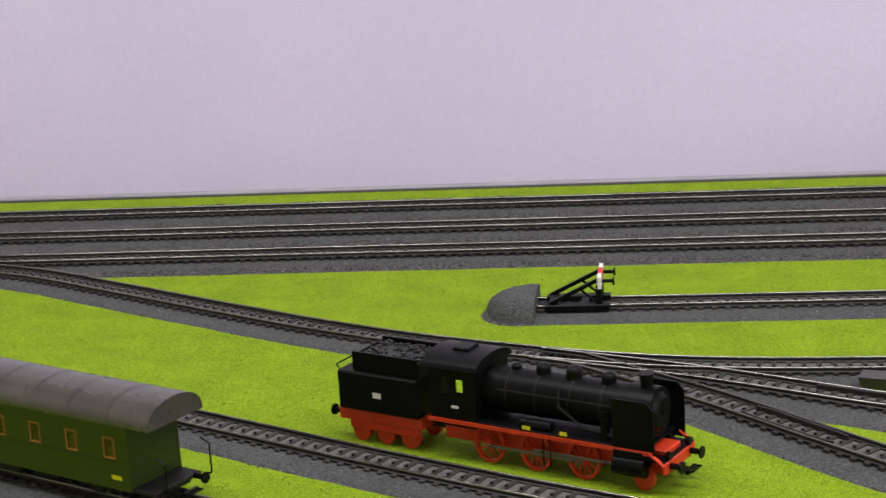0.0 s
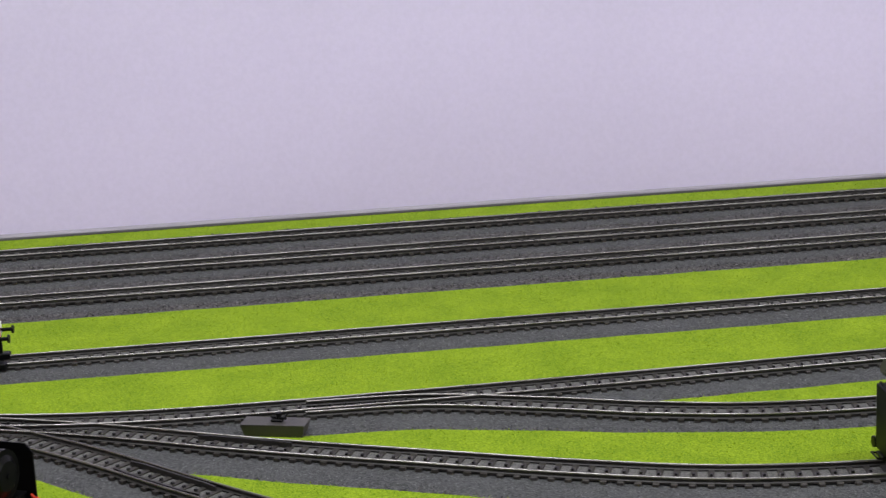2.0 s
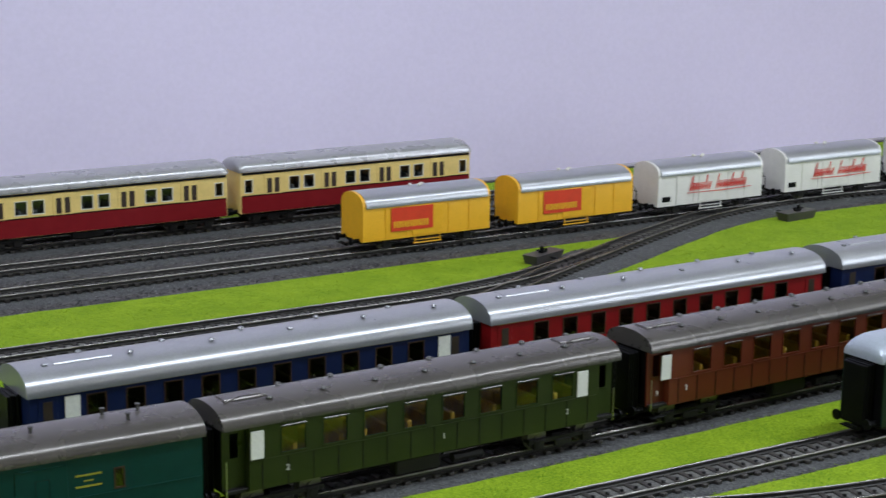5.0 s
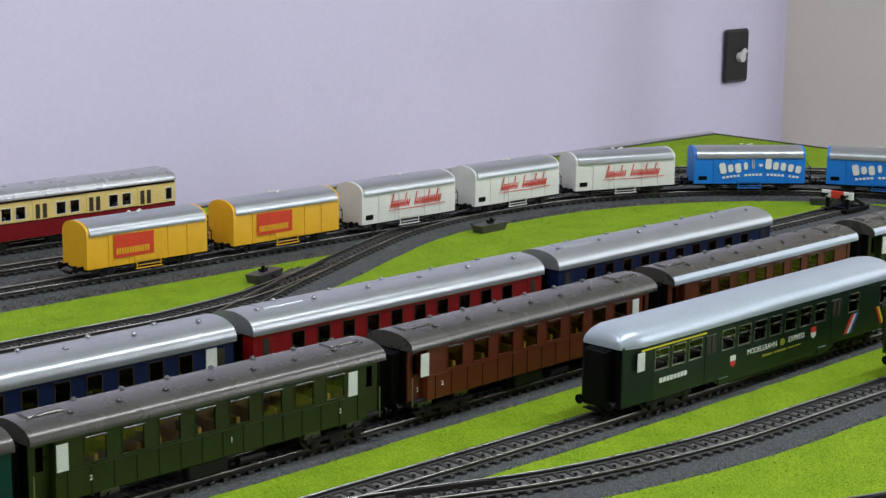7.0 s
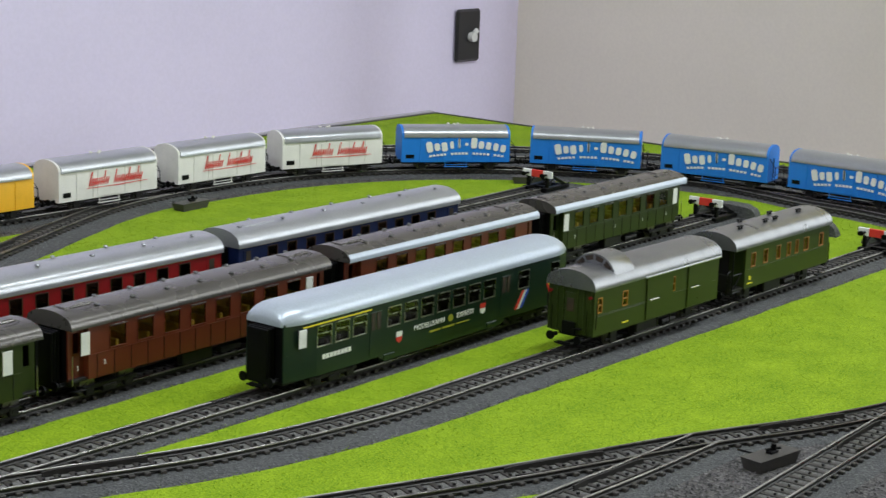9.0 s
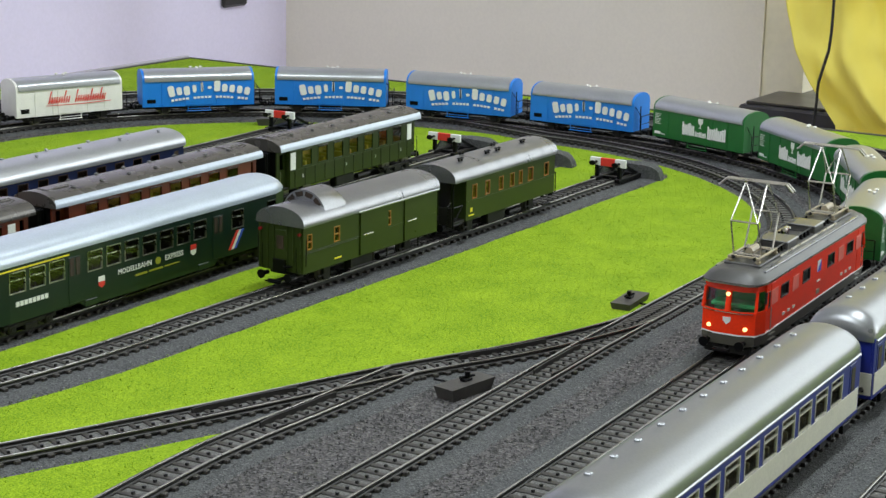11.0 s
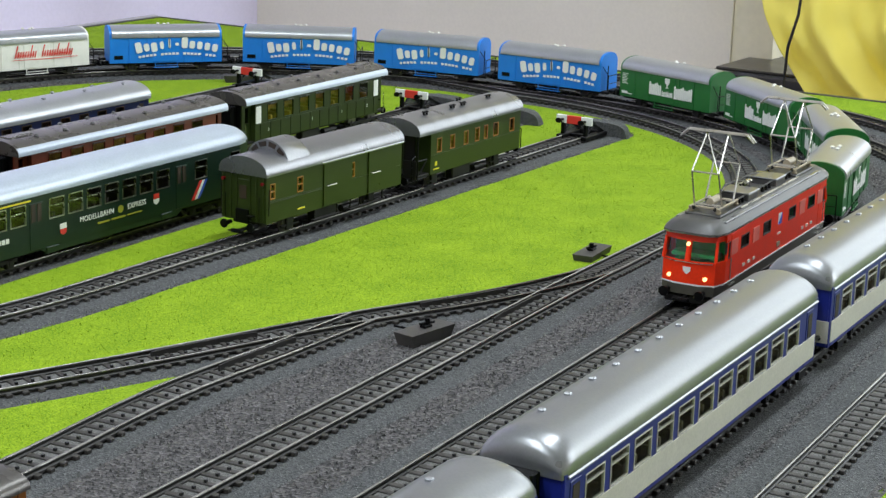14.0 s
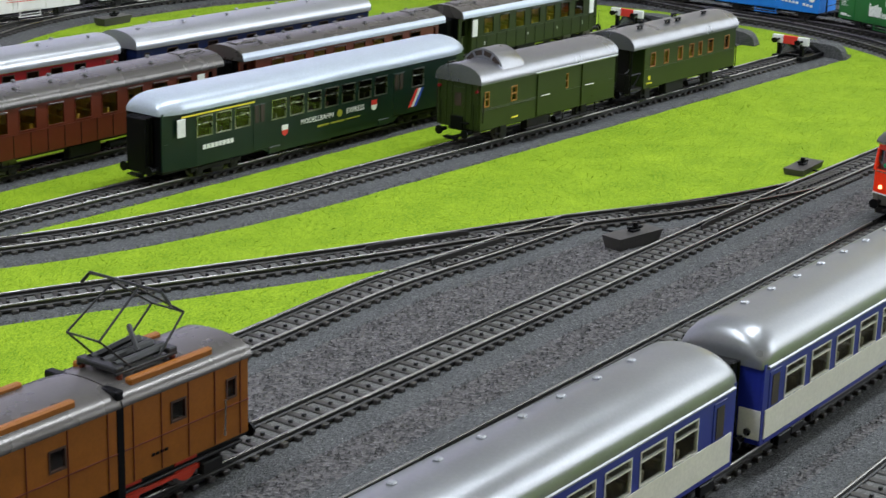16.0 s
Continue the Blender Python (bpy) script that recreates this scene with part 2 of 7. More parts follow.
# light falls through the thin cotton
ct = M["curtain"].node_tree
back, both = ct.nodes.new("ShaderNodeBsdfTranslucent"), ct.nodes.new("ShaderNodeMixShader")
back.inputs[0].default_value = (0.96, 0.86, 0.16, 1)
both.inputs[0].default_value = 0.34
ct.links.new(ct.nodes["Principled BSDF"].outputs[0], both.inputs[1])
ct.links.new(back.outputs[0], both.inputs[2])
ct.links.new(both.outputs[0], ct.nodes["Material Output"].inputs[0])


# ---------- mesh building ----------
class Mesh:
    """A growing list of vertices and faces."""

    def __init__(self):
        self.v, self.f = [], []

    def add(self, verts, faces):
        o = len(self.v)
        self.v.extend(verts)
        self.f.extend([tuple(i + o for i in f) for f in faces])
        return self

    def box(self, x0, x1, y0, y1, z0, z1):
        v = [(x, y, z) for z in (z0, z1) for y in (y0, y1) for x in (x0, x1)]
        return self.add(v, [(0, 2, 3, 1), (4, 5, 7, 6), (0, 1, 5, 4), (2, 6, 7, 3), (0, 4, 6, 2), (1, 3, 7, 5)])

    def cbox(self, x0, x1, y0, y1, z0, z1, c=0.0006):
        """A box with chamfered edges all round."""
        v, idx = [], {}
        for k, (x, sx) in enumerate(((x0, 1), (x1, -1))):
            for j, (y, sy) in enumerate(((y0, 1), (y1, -1))):
                for i, (z, sz) in enumerate(((z0, 1), (z1, -1))):
                    idx[k, j, i] = len(v)
                    v += [(x, y + sy * c, z + sz * c), (x + sx * c, y, z + sz * c), (x + sx * c, y + sy * c, z)]
        q = lambda a, b, c_, d, n: (idx[a] + n, idx[b] + n, idx[c_] + n, idx[d] + n)
        f = [q((0, 0, 0), (0, 0, 1), (0, 1, 1), (0, 1, 0), 0), q((1, 0, 0), (1, 1, 0), (1, 1, 1), (1, 0, 1), 0),
             q((0, 0, 0), (1, 0, 0), (1, 0, 1), (0, 0, 1), 1), q((0, 1, 0), (0, 1, 1), (1, 1, 1), (1, 1, 0), 1),
             q((0, 0, 0), (0, 1, 0), (1, 1, 0), (1, 0, 0), 2), q((0, 0, 1), (1, 0, 1), (1, 1, 1), (0, 1, 1), 2)]
        for j in (0, 1):
            for i in (0, 1):
                a, b = idx[0, j, i], idx[1, j, i]
                f.append((a + 1, b + 1, b + 2, a + 2))
                a, b = idx[j, 0, i], idx[j, 1, i]
                f.append((a + 0, b + 0, b + 2, a + 2))
                a, b = idx[j, i, 0], idx[j, i, 1]
                f.append((a + 0, b + 0, b + 1, a + 1))
        f += [(a, a + 1, a + 2) for a in idx.values()]
        return self.add(v, f)

    def tube(self, p, q, r, n=8, r2=None):
        p, q = Vector(p), Vector(q)
        d = (q - p).normalized()
        a = d.orthogonal().normalized()
        b = d.cross(a)
        r2 = r if r2 is None else r2
        v = []
        for c, rr in ((p, r), (q, r2)):
            for k in range(n):
                w = 2 * math.pi * k / n
                v.append(tuple(c + rr * (math.cos(w) * a + math.sin(w) * b)))
        f = [(k, (k + 1) % n, n + (k + 1) % n, n + k) for k in range(n)]
        f += [tuple(reversed(range(n))), tuple(range(n, 2 * n))]
        return self.add(v, f)

    def wire(self, pts, r, n=6):
        for p, q in zip(pts, pts[1:]):
            self.tube(p, q, r, n)
        return self

    def loft(self, rings, close=True, caps=True):
        """Rings of equally many points, joined in order."""
        n = len(rings[0])
        v = [tuple(p) for r in rings for p in r]
        f = []
        for i in range(len(rings) - 1):
            for k in range(n if close else n - 1):
                a, b = i * n + k, i * n + (k + 1) % n
                f.append((a, b, b + n, a + n))
        if caps:
            f += [tuple(reversed(range(n))), tuple(range((len(rings) - 1) * n, len(rings) * n))]
        return self.add(v, f)

    def ball(self, c, r, n=10, m=6, sz=1.0):
        rings = []
        for i in range(1, m):
            w = math.pi * i / m
            rings.append([(c[0] + r * math.sin(w) * math.cos(2 * math.pi * k / n), c[1] + r * math.sin(w) * math.sin(2 * math.pi * k / n),
                           c[2] - sz * r * math.cos(w)) for k in range(n)])
        return self.loft(rings)

    def data(self, name, smooth=True):
        me = bpy.data.meshes.new(name)
        me.from_pydata(self.v, [], self.f)
        bm = bmesh.new()
        bm.from_mesh(me)
        bmesh.ops.recalc_face_normals(bm, faces=bm.faces)
        bm.to_mesh(me)
        bm.free()
        if smooth:
            me.shade_smooth()
            me.set_sharp_from_angle(angle=radians(35))
        return me


def part(name, mesh, material, parent=None, label="", smooth=True):
    me = mesh if isinstance(mesh, bpy.types.Mesh) else mesh.data(name, smooth)
    if not me.materials:
        me.materials.append(material)
    ob = new(name, me)
    ob.parent = parent
    if label:
        ob["label"] = label
    if name in ("lettering", "data_panel"):
        ob["kind"] = "stuff"          # tiny print
    return ob


def thing(name, label, category, group=""):
    return tagged(new(name), label, category, group)


def solid(name, mesh, material, label, category, kind="structure"):
    return tagged(part(name, mesh, material), label, category, kind=kind)


# ---------- the room ----------
YB, XR, XL, YF = 1.02, 1.985, -2.4, -2.6      # inner faces of the walls
T = 0.12
solid("wall_north", Mesh().box(XL - T, XR + T, YB, YB + T, FLOOR, CEIL), M["lilac"], "smooth lilac painted back wall", "wall")
# the east wall has a window niche behind the curtain
NY = 0.20
w = Mesh().box(XR, XR + T, NY, YB - 0.0, FLOOR, CEIL)
w.box(XR, XR + T, YF, NY, FLOOR, -0.24).box(XR + 0.0, XR + T, YF, NY, 1.35, CEIL)
solid("wall_east", w, M["beige"], "plain beige painted side wall", "wall")
solid("window_reveal", Mesh().box(XR + 0.004, XR + 0.30, NY - 0.06, NY - 0.001, -0.24, 1.35), M["cream_wall"], "rough cream plaster of a window niche", "wall")
solid("wall_outer", Mesh().box(XR + 0.30, XR + 0.34, YF, NY + 0.2, -0.24, 1.35), M["cream_wall"], "cream plaster at the back of the niche", "wall")
solid("wall_west", Mesh().box(XL - T, XL, YF, YB, FLOOR, CEIL), M["beige"], "plain beige wall", "wall")
ww = Mesh().box(XL - T, XR + T, YF - T, YF, FLOOR, CEIL)
solid("wall_south", ww, M["beige"], "plain beige wall", "wall")
solid("floor", Mesh().box(XL - T, XR + T, YF - T, YB + T, FLOOR - 0.1, FLOOR), M["floor"], "dull grey floor covering", "floor")
solid("ceiling", Mesh().box(XL - T, XR + T, YF - T, YB + T, CEIL, CEIL + 0.1), M["white"], "white painted ceiling", "ceiling")

# ---------- the layout board, gravel, grass and tracks ----------
X0, X1, Y0, Y1 = -1.45, 1.262, -0.95, 0.606
LOW = -0.0042        # level of the board under the grass
LAWN = -0.0002       # top of the grass mat
table = thing("layout_table", "wooden layout board on plain timber legs", "table")
part("board", Mesh().box(X0, X1, Y0, Y1, -0.045, LOW), M["wood"], table)
part("edge_strip", Mesh().cbox(X0, X1 + 0.004, Y1, Y1 + 0.004, -0.05, 0.001, 0.0008), M["edge"], table, "thin dark edging strip")
part("ledge", Mesh().cbox(X0, X1 + 0.004, Y1 + 0.0045, Y1 + 0.013, -0.02, 0.002, 0.001), M["ledge"], table, "grey ledge behind the layout")
part("edge_strip", Mesh().cbox(X1, X1 + 0.004, Y0, Y1, -0.05, 0.001, 0.0008), M["edge"], table, "thin dark edging strip")
for lx in (-1.3, 1.1):
    for ly in (-0.85, 0.5):
        part("leg", Mesh().cbox(lx - 0.03, lx + 0.03, ly - 0.03, ly + 0.03, FLOOR, -0.045, 0.003), M["wood"], table)


def line(p, q, step=0.008):
    p, q = np.array(p), np.array(q)
    n = max(2, int(np.linalg.norm(q - p) / step) + 1)
    return [tuple(p + (q - p) * k / (n - 1)) for k in range(n)]


def arc(c, r, a0, a1, step=0.008):
    n = max(3, int(abs(radians(a1 - a0)) * r / step) + 1)
    return [(c[0] + r * math.cos(radians(a0 + (a1 - a0) * k / (n - 1))), c[1] + r * math.sin(radians(a0 + (a1 - a0) * k / (n - 1)))) for k in range(n)]


def bend(pts, step=0.008):
    """A smooth line through a few points (Catmull-Rom)."""
    pts = [np.array(p) for p in pts]
    ext = [2 * pts[0] - pts[1]] + pts + [2 * pts[-1] - pts[-2]]
    out = []
    for a, b, c, d in zip(ext, ext[1:], ext[2:], ext[3:]):
        n = max(2, int(np.linalg.norm(c - b) / step))
        for k in range(n):
            t = k / n
            out.append(tuple(0.5 * (2 * b + (c - a) * t + (2 * a - 5 * b + 4 * c - d) * t * t + (3 * b - a - 3 * c + d) * t ** 3)))
    return out + [tuple(pts[-1])]


class Way:
    """A centre line with its length, to set sleepers and vehicles along it."""

    def __init__(self, pts):
        q = [pts[0]]
        for p in pts[1:]:
            if math.dist(p, q[-1]) > 1e-4:
                q.append(p)
        self.p = np.array(q)
        self.s = np.concatenate([[0], np.cumsum(np.linalg.norm(np.diff(self.p, axis=0), axis=1))])
        self.length = self.s[-1]

    def at(self, s):
        return np.array([np.interp(s, self.s, self.p[:, 0]), np.interp(s, self.s, self.p[:, 1])])

    def turn(self, s):
        a, b = self.at(max(s - 0.004, 0)), self.at(min(s + 0.004, self.length))
        return math.atan2(b[1] - a[1], b[0] - a[0])

    def near(self, x, y):
        return self.s[int(np.argmin(np.hypot(self.p[:, 0] - x, self.p[:, 1] - y)))]


TOP, BOT, CX = (0.725, 0.058), (0.725, -0.020), 0.725


def loop(r, south, rs=None):
    """Along the back, round the east end and along the front; rs: the radius of the front quarter."""
    if rs:
        cx = CX + r - rs
        return Way(line((-1.42, TOP[1] + r), (CX, TOP[1] + r)) + arc(TOP, r, 90, 0) + line((CX + r, TOP[1]), (CX + r, BOT[1])) +
                   arc((cx, BOT[1]), rs, 0, -87) + line((cx - 0.01, BOT[1] - rs - 0.001), (-0.75, south)))
    return Way(line((-1.42, TOP[1] + r), (CX, TOP[1] + r)) + arc(TOP, r, 90, 0) + line((CX + r, TOP[1]), (CX + r, BOT[1])) +
               arc(BOT, r, 0, -87) + line((0.70, BOT[1] - r - 0.002), (-0.75, south)))


WAYS = dict(
    goods=loop(0.360, -0.458),
    middle=loop(0.424, -0.516, 0.441),
    outer=loop(0.490, -0.585),
    inner=Way(line((-0.75, -0.395), (0.50, -0.3235)) + bend([(0.50, -0.3235), (0.60, -0.320), (0.715, -0.317)]) + arc((0.715, 0.022), 0.339, -90, -3) +
              bend([(1.054, 0.02), (1.066, 0.07), (1.079, 0.13)])),
    front_siding=Way(line((-0.75, -0.345), (0.16, -0.273)) + bend([(0.16, -0.273), (0.25, -0.264), (0.33, -0.266), (0.40, -0.2665)])),
    link=Way(bend([(-0.31, -0.0375), (-0.24, -0.0468), (-0.16, -0.0640), (-0.06, -0.0960), (0.128, -0.164), (0.27, -0.220), (0.391, -0.2635), (0.47, -0.298), (0.545, -0.3195), (0.60, -0.320)])),
    bay_van=Way(bend([(0.06, -0.053), (0.132, -0.075), (0.215, -0.104), (0.315, -0.119), (0.42, -0.120), (0.60, -0.121)]) + line((0.60, -0.121), (0.955, -0.119))),
    bay_express=Way(bend([(-0.62, 0.185), (-0.548, 0.120), (-0.495, 0.064), (-0.447, 0.018), (-0.40, -0.012), (-0.29, -0.042), (-0.12, -0.053), (0.1, -0.054), (0.3, -0.0535), (0.6, -0.0455)]) +
                    line((0.6, -0.0455), (0.955, -0.036))),
    bay_brown=Way(bend([(-0.64, 0.192), (-0.55, 0.155), (-0.467, 0.113), (-0.39, 0.078), (-0.317, 0.046), (-0.25, 0.024), (-0.16, 0.0145), (0.0, 0.0135), (0.2, 0.0185), (0.5, 0.031)]) +
                  line((0.5, 0.031), (0.965, 0.0435))),
    bay_blue=Way(bend([(-0.44, 0.162), (-0.38, 0.158), (-0.32, 0.138), (-0.27, 0.118), (-0.21, 0.103), (-0.12, 0.0985), (0.0, 0.100), (0.3, 0.105)]) +
                 line((0.3, 0.105), (0.74, 0.113))),
    bay_back=Way(bend([(-1.10, 0.418), (-0.997, 0.383), (-0.92, 0.339), (-0.837, 0.289), (-0.758, 0.244), (-0.689, 0.212), (-0.60, 0.181), (-0.52, 0.168), (-0.40, 0.166), (-0.2, 0.170), (0.0, 0.177)]) +
                 line((0.0, 0.177), (0.972, 0.2235))),
    stub=Way(line((-0.655, 0.2856), (0.26, 0.2865)) + bend([(0.26, 0.2865), (0.34, 0.300), (0.42, 0.330), (0.50, 0.367), (0.58, 0.400), (0.66, 0.4165), (0.74, 0.418)])),
    crossing=Way(bend([(0.10, 0.184), (0.18, 0.210), (0.27, 0.252), (0.36, 0.300), (0.43, 0.334)])),
    far_low=Way(line((-1.25, 0.225), (-0.62, -0.092))),
    low=Way(bend([(-1.30, 0.352), (-1.0, 0.205), (-0.80, 0.095), (-0.70, 0.040), (-0.60, -0.010), (-0.50, -0.052), (-0.35, -0.094), (-0.15, -0.13)])),
)

# half widths of the gravel beside each track
HALF = dict(goods=0.040, middle=0.040, outer=0.031, inner=0.025, front_siding=0.022, link=0.020, bay_van=0.027, bay_express=0.025, bay_brown=0.027,
            bay_blue=0.027, bay_back=0.027, stub=0.029, crossing=0.026, low=0.027, far_low=0.027)

# how far some beds lie to the north (+) or south (-) of their track
SHIFT = dict(bay_van=-0.0078, bay_express=-0.0033, bay_brown=-0.0048, bay_blue=-0.0048, bay_back=-0.007, stub=-0.0085, low=-0.007, far_low=-0.007, inner=-0.005, front_siding=-0.005, link=-0.004)
HALF.update(bay_van=0.0198, bay_express=0.0153, bay_brown=0.0168, bay_blue=0.0168, bay_back=0.0215, stub=0.0235, low=0.0210, far_low=0.0210, inner=0.0205, front_siding=0.0185, link=0.0175)

# the gravel is wider on the south side of some tracks west of a place: (full width up to x, back to normal at x, metres more)
VERGE = dict(bay_express=(-0.26, -0.16, 0.0110), bay_brown=(-0.25, -0.12, 0.0115), bay_blue=(-0.36, -0.24, 0.0105))


def verge(key, x):
    a, b, most = VERGE.get(key, (0.0, 0.0, 0.0))
    return most * float(np.clip((b - x) / max(b - a, 1e-6), 0, 1)) if most else 0.0


CELL = 0.004
gx = np.arange(X0, X1 + CELL / 2, CELL)
gy = np.arange(Y0, Y1 + CELL / 2, CELL)
GX, GY = np.meshgrid(gx, gy)


def gap_field(way, shift=0.0):
    """The distance of each grid point from a centre line."""
    best = np.full(GX.shape, 9.0)
    p = way.p[::2] if len(way.p) > 40 else way.p
    p = np.vstack([p, way.p[-1]]) + np.array([0.0, shift])
    lo, hi = p.min(0) - 0.06, p.max(0) + 0.06
    i0, i1 = np.searchsorted(gx, (lo[0], hi[0]))
    j0, j1 = np.searchsorted(gy, (lo[1], hi[1]))
    sx, sy = GX[j0:j1, i0:i1], GY[j0:j1, i0:i1]
    sub = np.full(sx.shape, 9.0)
    for a, b in zip(p, p[1:]):
        d = b - a
        t = np.clip(((sx - a[0]) * d[0] + (sy - a[1]) * d[1]) / max(d @ d, 1e-12), 0, 1)
        np.minimum(sub, np.hypot(sx - a[0] - t * d[0], sy - a[1] - t * d[1]), out=sub)
    best[j0:j1, i0:i1] = sub
    return best


GAP = {k: gap_field(w, SHIFT.get(k, 0.0)) for k, w in WAYS.items()}
wob = np.vectorize(lambda x, y: noise.noise((x * 45, y * 45, 0.3)))(GX[::2, ::2], GY[::2, ::2])
wob = np.kron(wob, np.ones((2, 2)))[:GX.shape[0], :GX.shape[1]] * 0.0009
apron = gap_field(Way(line((-0.75, -0.372), (0.40, -0.298)))) - 0.034      # bare gravel between two front tracks
fore = gap_field(Way(line((-0.75, -0.427), (0.72, -0.352)))) - 0.020
yard = gap_field(Way(line((0.40, -0.298), (0.62, -0.335)))) - 0.016
sides = []
for key in VERGE:
    way = WAYS[key]
    rows = [(way.at(q), way.turn(q)) for q in np.linspace(0, way.length, 120)]
    pts = [(c + np.array([math.sin(a), -math.cos(a)]) * verge(key, c[0]) + np.array([0.0, SHIFT[key]])) for c, a in rows if verge(key, c[0]) > 0.0004]
    sides.append(gap_field(Way([tuple(p) for p in pts])) - HALF[key])
bare = np.minimum(np.min([GAP[k] - HALF[k] for k in WAYS] + sides, axis=0), np.minimum(np.minimum(apron, fore), yard)) + wob      # below 0: gravel


def sheet(field, z, skirt, mesh=None):
    """The part of the board where field is over 0, as a flat sheet at z with a small drop at its border."""
    mesh = mesh or Mesh()
    ny, nx = field.shape
    pos = field > 0
    full = pos[:-1, :-1] & pos[1:, :-1] & pos[:-1, 1:] & pos[1:, 1:]
    some = (pos[:-1, :-1] | pos[1:, :-1] | pos[:-1, 1:] | pos[1:, 1:]) & ~full
    for j in range(ny - 1):
        run = np.flatnonzero(np.diff(np.concatenate([[0], full[j].astype(int), [0]])))
        for a, b in zip(run[::2], run[1::2]):
            for c in range(a, b, 24):
                d = min(c + 24, b)
                mesh.add([(gx[c], gy[j], z), (gx[d], gy[j], z), (gx[d], gy[j + 1], z), (gx[c], gy[j + 1], z)], [(0, 1, 2, 3)])
    for j, i in zip(*np.nonzero(some)):
        cs = [(j, i), (j, i + 1), (j + 1, i + 1), (j + 1, i)]
        poly, cut = [], []
        for (ja, ia), (jb, ib) in zip(cs, cs[1:] + cs[:1]):
            fa, fb = field[ja, ia], field[jb, ib]
            if fa > 0:
                poly.append((gx[ia], gy[ja], z))
            if (fa > 0) != (fb > 0):
                t = fa / (fa - fb)
                q = (gx[ia] + t * (gx[ib] - gx[ia]), gy[ja] + t * (gy[jb] - gy[ja]), z)
                poly.append(q)
                cut.append(q)
        if len(poly) >= 3:
            mesh.add(poly, [tuple(range(len(poly)))])
        if len(cut) == 2:
            a, b = cut
            mesh.add([a, b, (b[0], b[1], skirt), (a[0], a[1], skirt)], [(0, 1, 2, 3)])
    return mesh


def flat(name, mesh, material):
    me = bpy.data.meshes.new(name)
    me.from_pydata(mesh.v, [], mesh.f)
    me.materials.append(material)
    return new(name, me)


tagged(flat("gravel_ground", sheet(-bare, -0.0004, LOW), M["gravel"]), "dark coarse grey gravel spread between the tracks", "gravel", kind="structure")
def blades(count, seed):
    """Tiny upright fibres scattered over the grass mat."""
    rng = np.random.default_rng(seed)
    x = rng.uniform(-1.0, X1, count * 3)
    y = rng.uniform(-0.62, Y1, count * 3)
    i = np.clip(((x - X0) / CELL).astype(int), 0, GX.shape[1] - 1)
    j = np.clip(((y - Y0) / CELL).astype(int), 0, GX.shape[0] - 1)
    ok = bare[j, i] > 0.0005
    x, y = x[ok][:count], y[ok][:count]
    n = len(x)
    a = rng.uniform(0, 2 * math.pi, n)
    h = rng.uniform(0.0005, 0.0011, n)
    lean = rng.normal(0, 0.0006, (n, 2))
    w = 0.00032
    z = LAWN - 0.0002
    v = np.empty((n, 3, 3), np.float32)
    v[:, 0] = np.stack([x - w * np.cos(a), y - w * np.sin(a), np.full(n, z)], 1)
    v[:, 1] = np.stack([x + w * np.cos(a), y + w * np.sin(a), np.full(n, z)], 1)
    v[:, 2] = np.stack([x + lean[:, 0], y + lean[:, 1], z + h], 1)
    me = bpy.data.meshes.new("grass_fibres")
    me.vertices.add(n * 3)
    me.vertices.foreach_set("co", v.ravel())
    me.loops.add(n * 3)
    me.loops.foreach_set("vertex_index", np.arange(n * 3, dtype=np.int32))
    me.polygons.add(n)
    me.polygons.foreach_set("loop_start", np.arange(0, n * 3, 3, dtype=np.int32))
    me.update()
    me.validate()
    me.materials.append(M["grass"])
    return new("grass_fibres", me)


tagged(blades(200000, 3), "short upright fibres of flocked green grass", "grass", kind="stuff")
tagged(flat("grass", sheet(bare, LAWN, LOW), M["grass"]), "bright green flocked model grass mat", "grass", kind="stuff")

# paler fine ballast along each track
for k, (key, way) in enumerate(WAYS.items()):
    wide = min(HALF[key], 0.0285) - 0.001
    hgt = 0.0001 + 0.00006 * k
    off = SHIFT.get(key, 0.0)
    m = Mesh()
    left, right = [], []
    for s in np.linspace(0, way.length, max(3, int(way.length / 0.012))):
        c, a = way.at(s), way.turn(s)
        n = np.array([-math.sin(a), math.cos(a)])
        left.append((*(c + n * (wide + off)), hgt))
        right.append((*(c - n * (wide - off + verge(key, c[0]))), hgt))
    slope = lambda p, q: (p[0] + 0.12 * (q[0] - p[0]), p[1] + 0.12 * (q[1] - p[1]), hgt)
    m.loft([[(*l[:2], -0.0007), slope(l, r), slope(r, l), (*r[:2], -0.0007)] for l, r in zip(left, right)], close=False, caps=False)
    tagged(part("ballast_bed", m, M["bed"]), "strip of fine pale grey ballast under a track", "track bed", kind="structure")



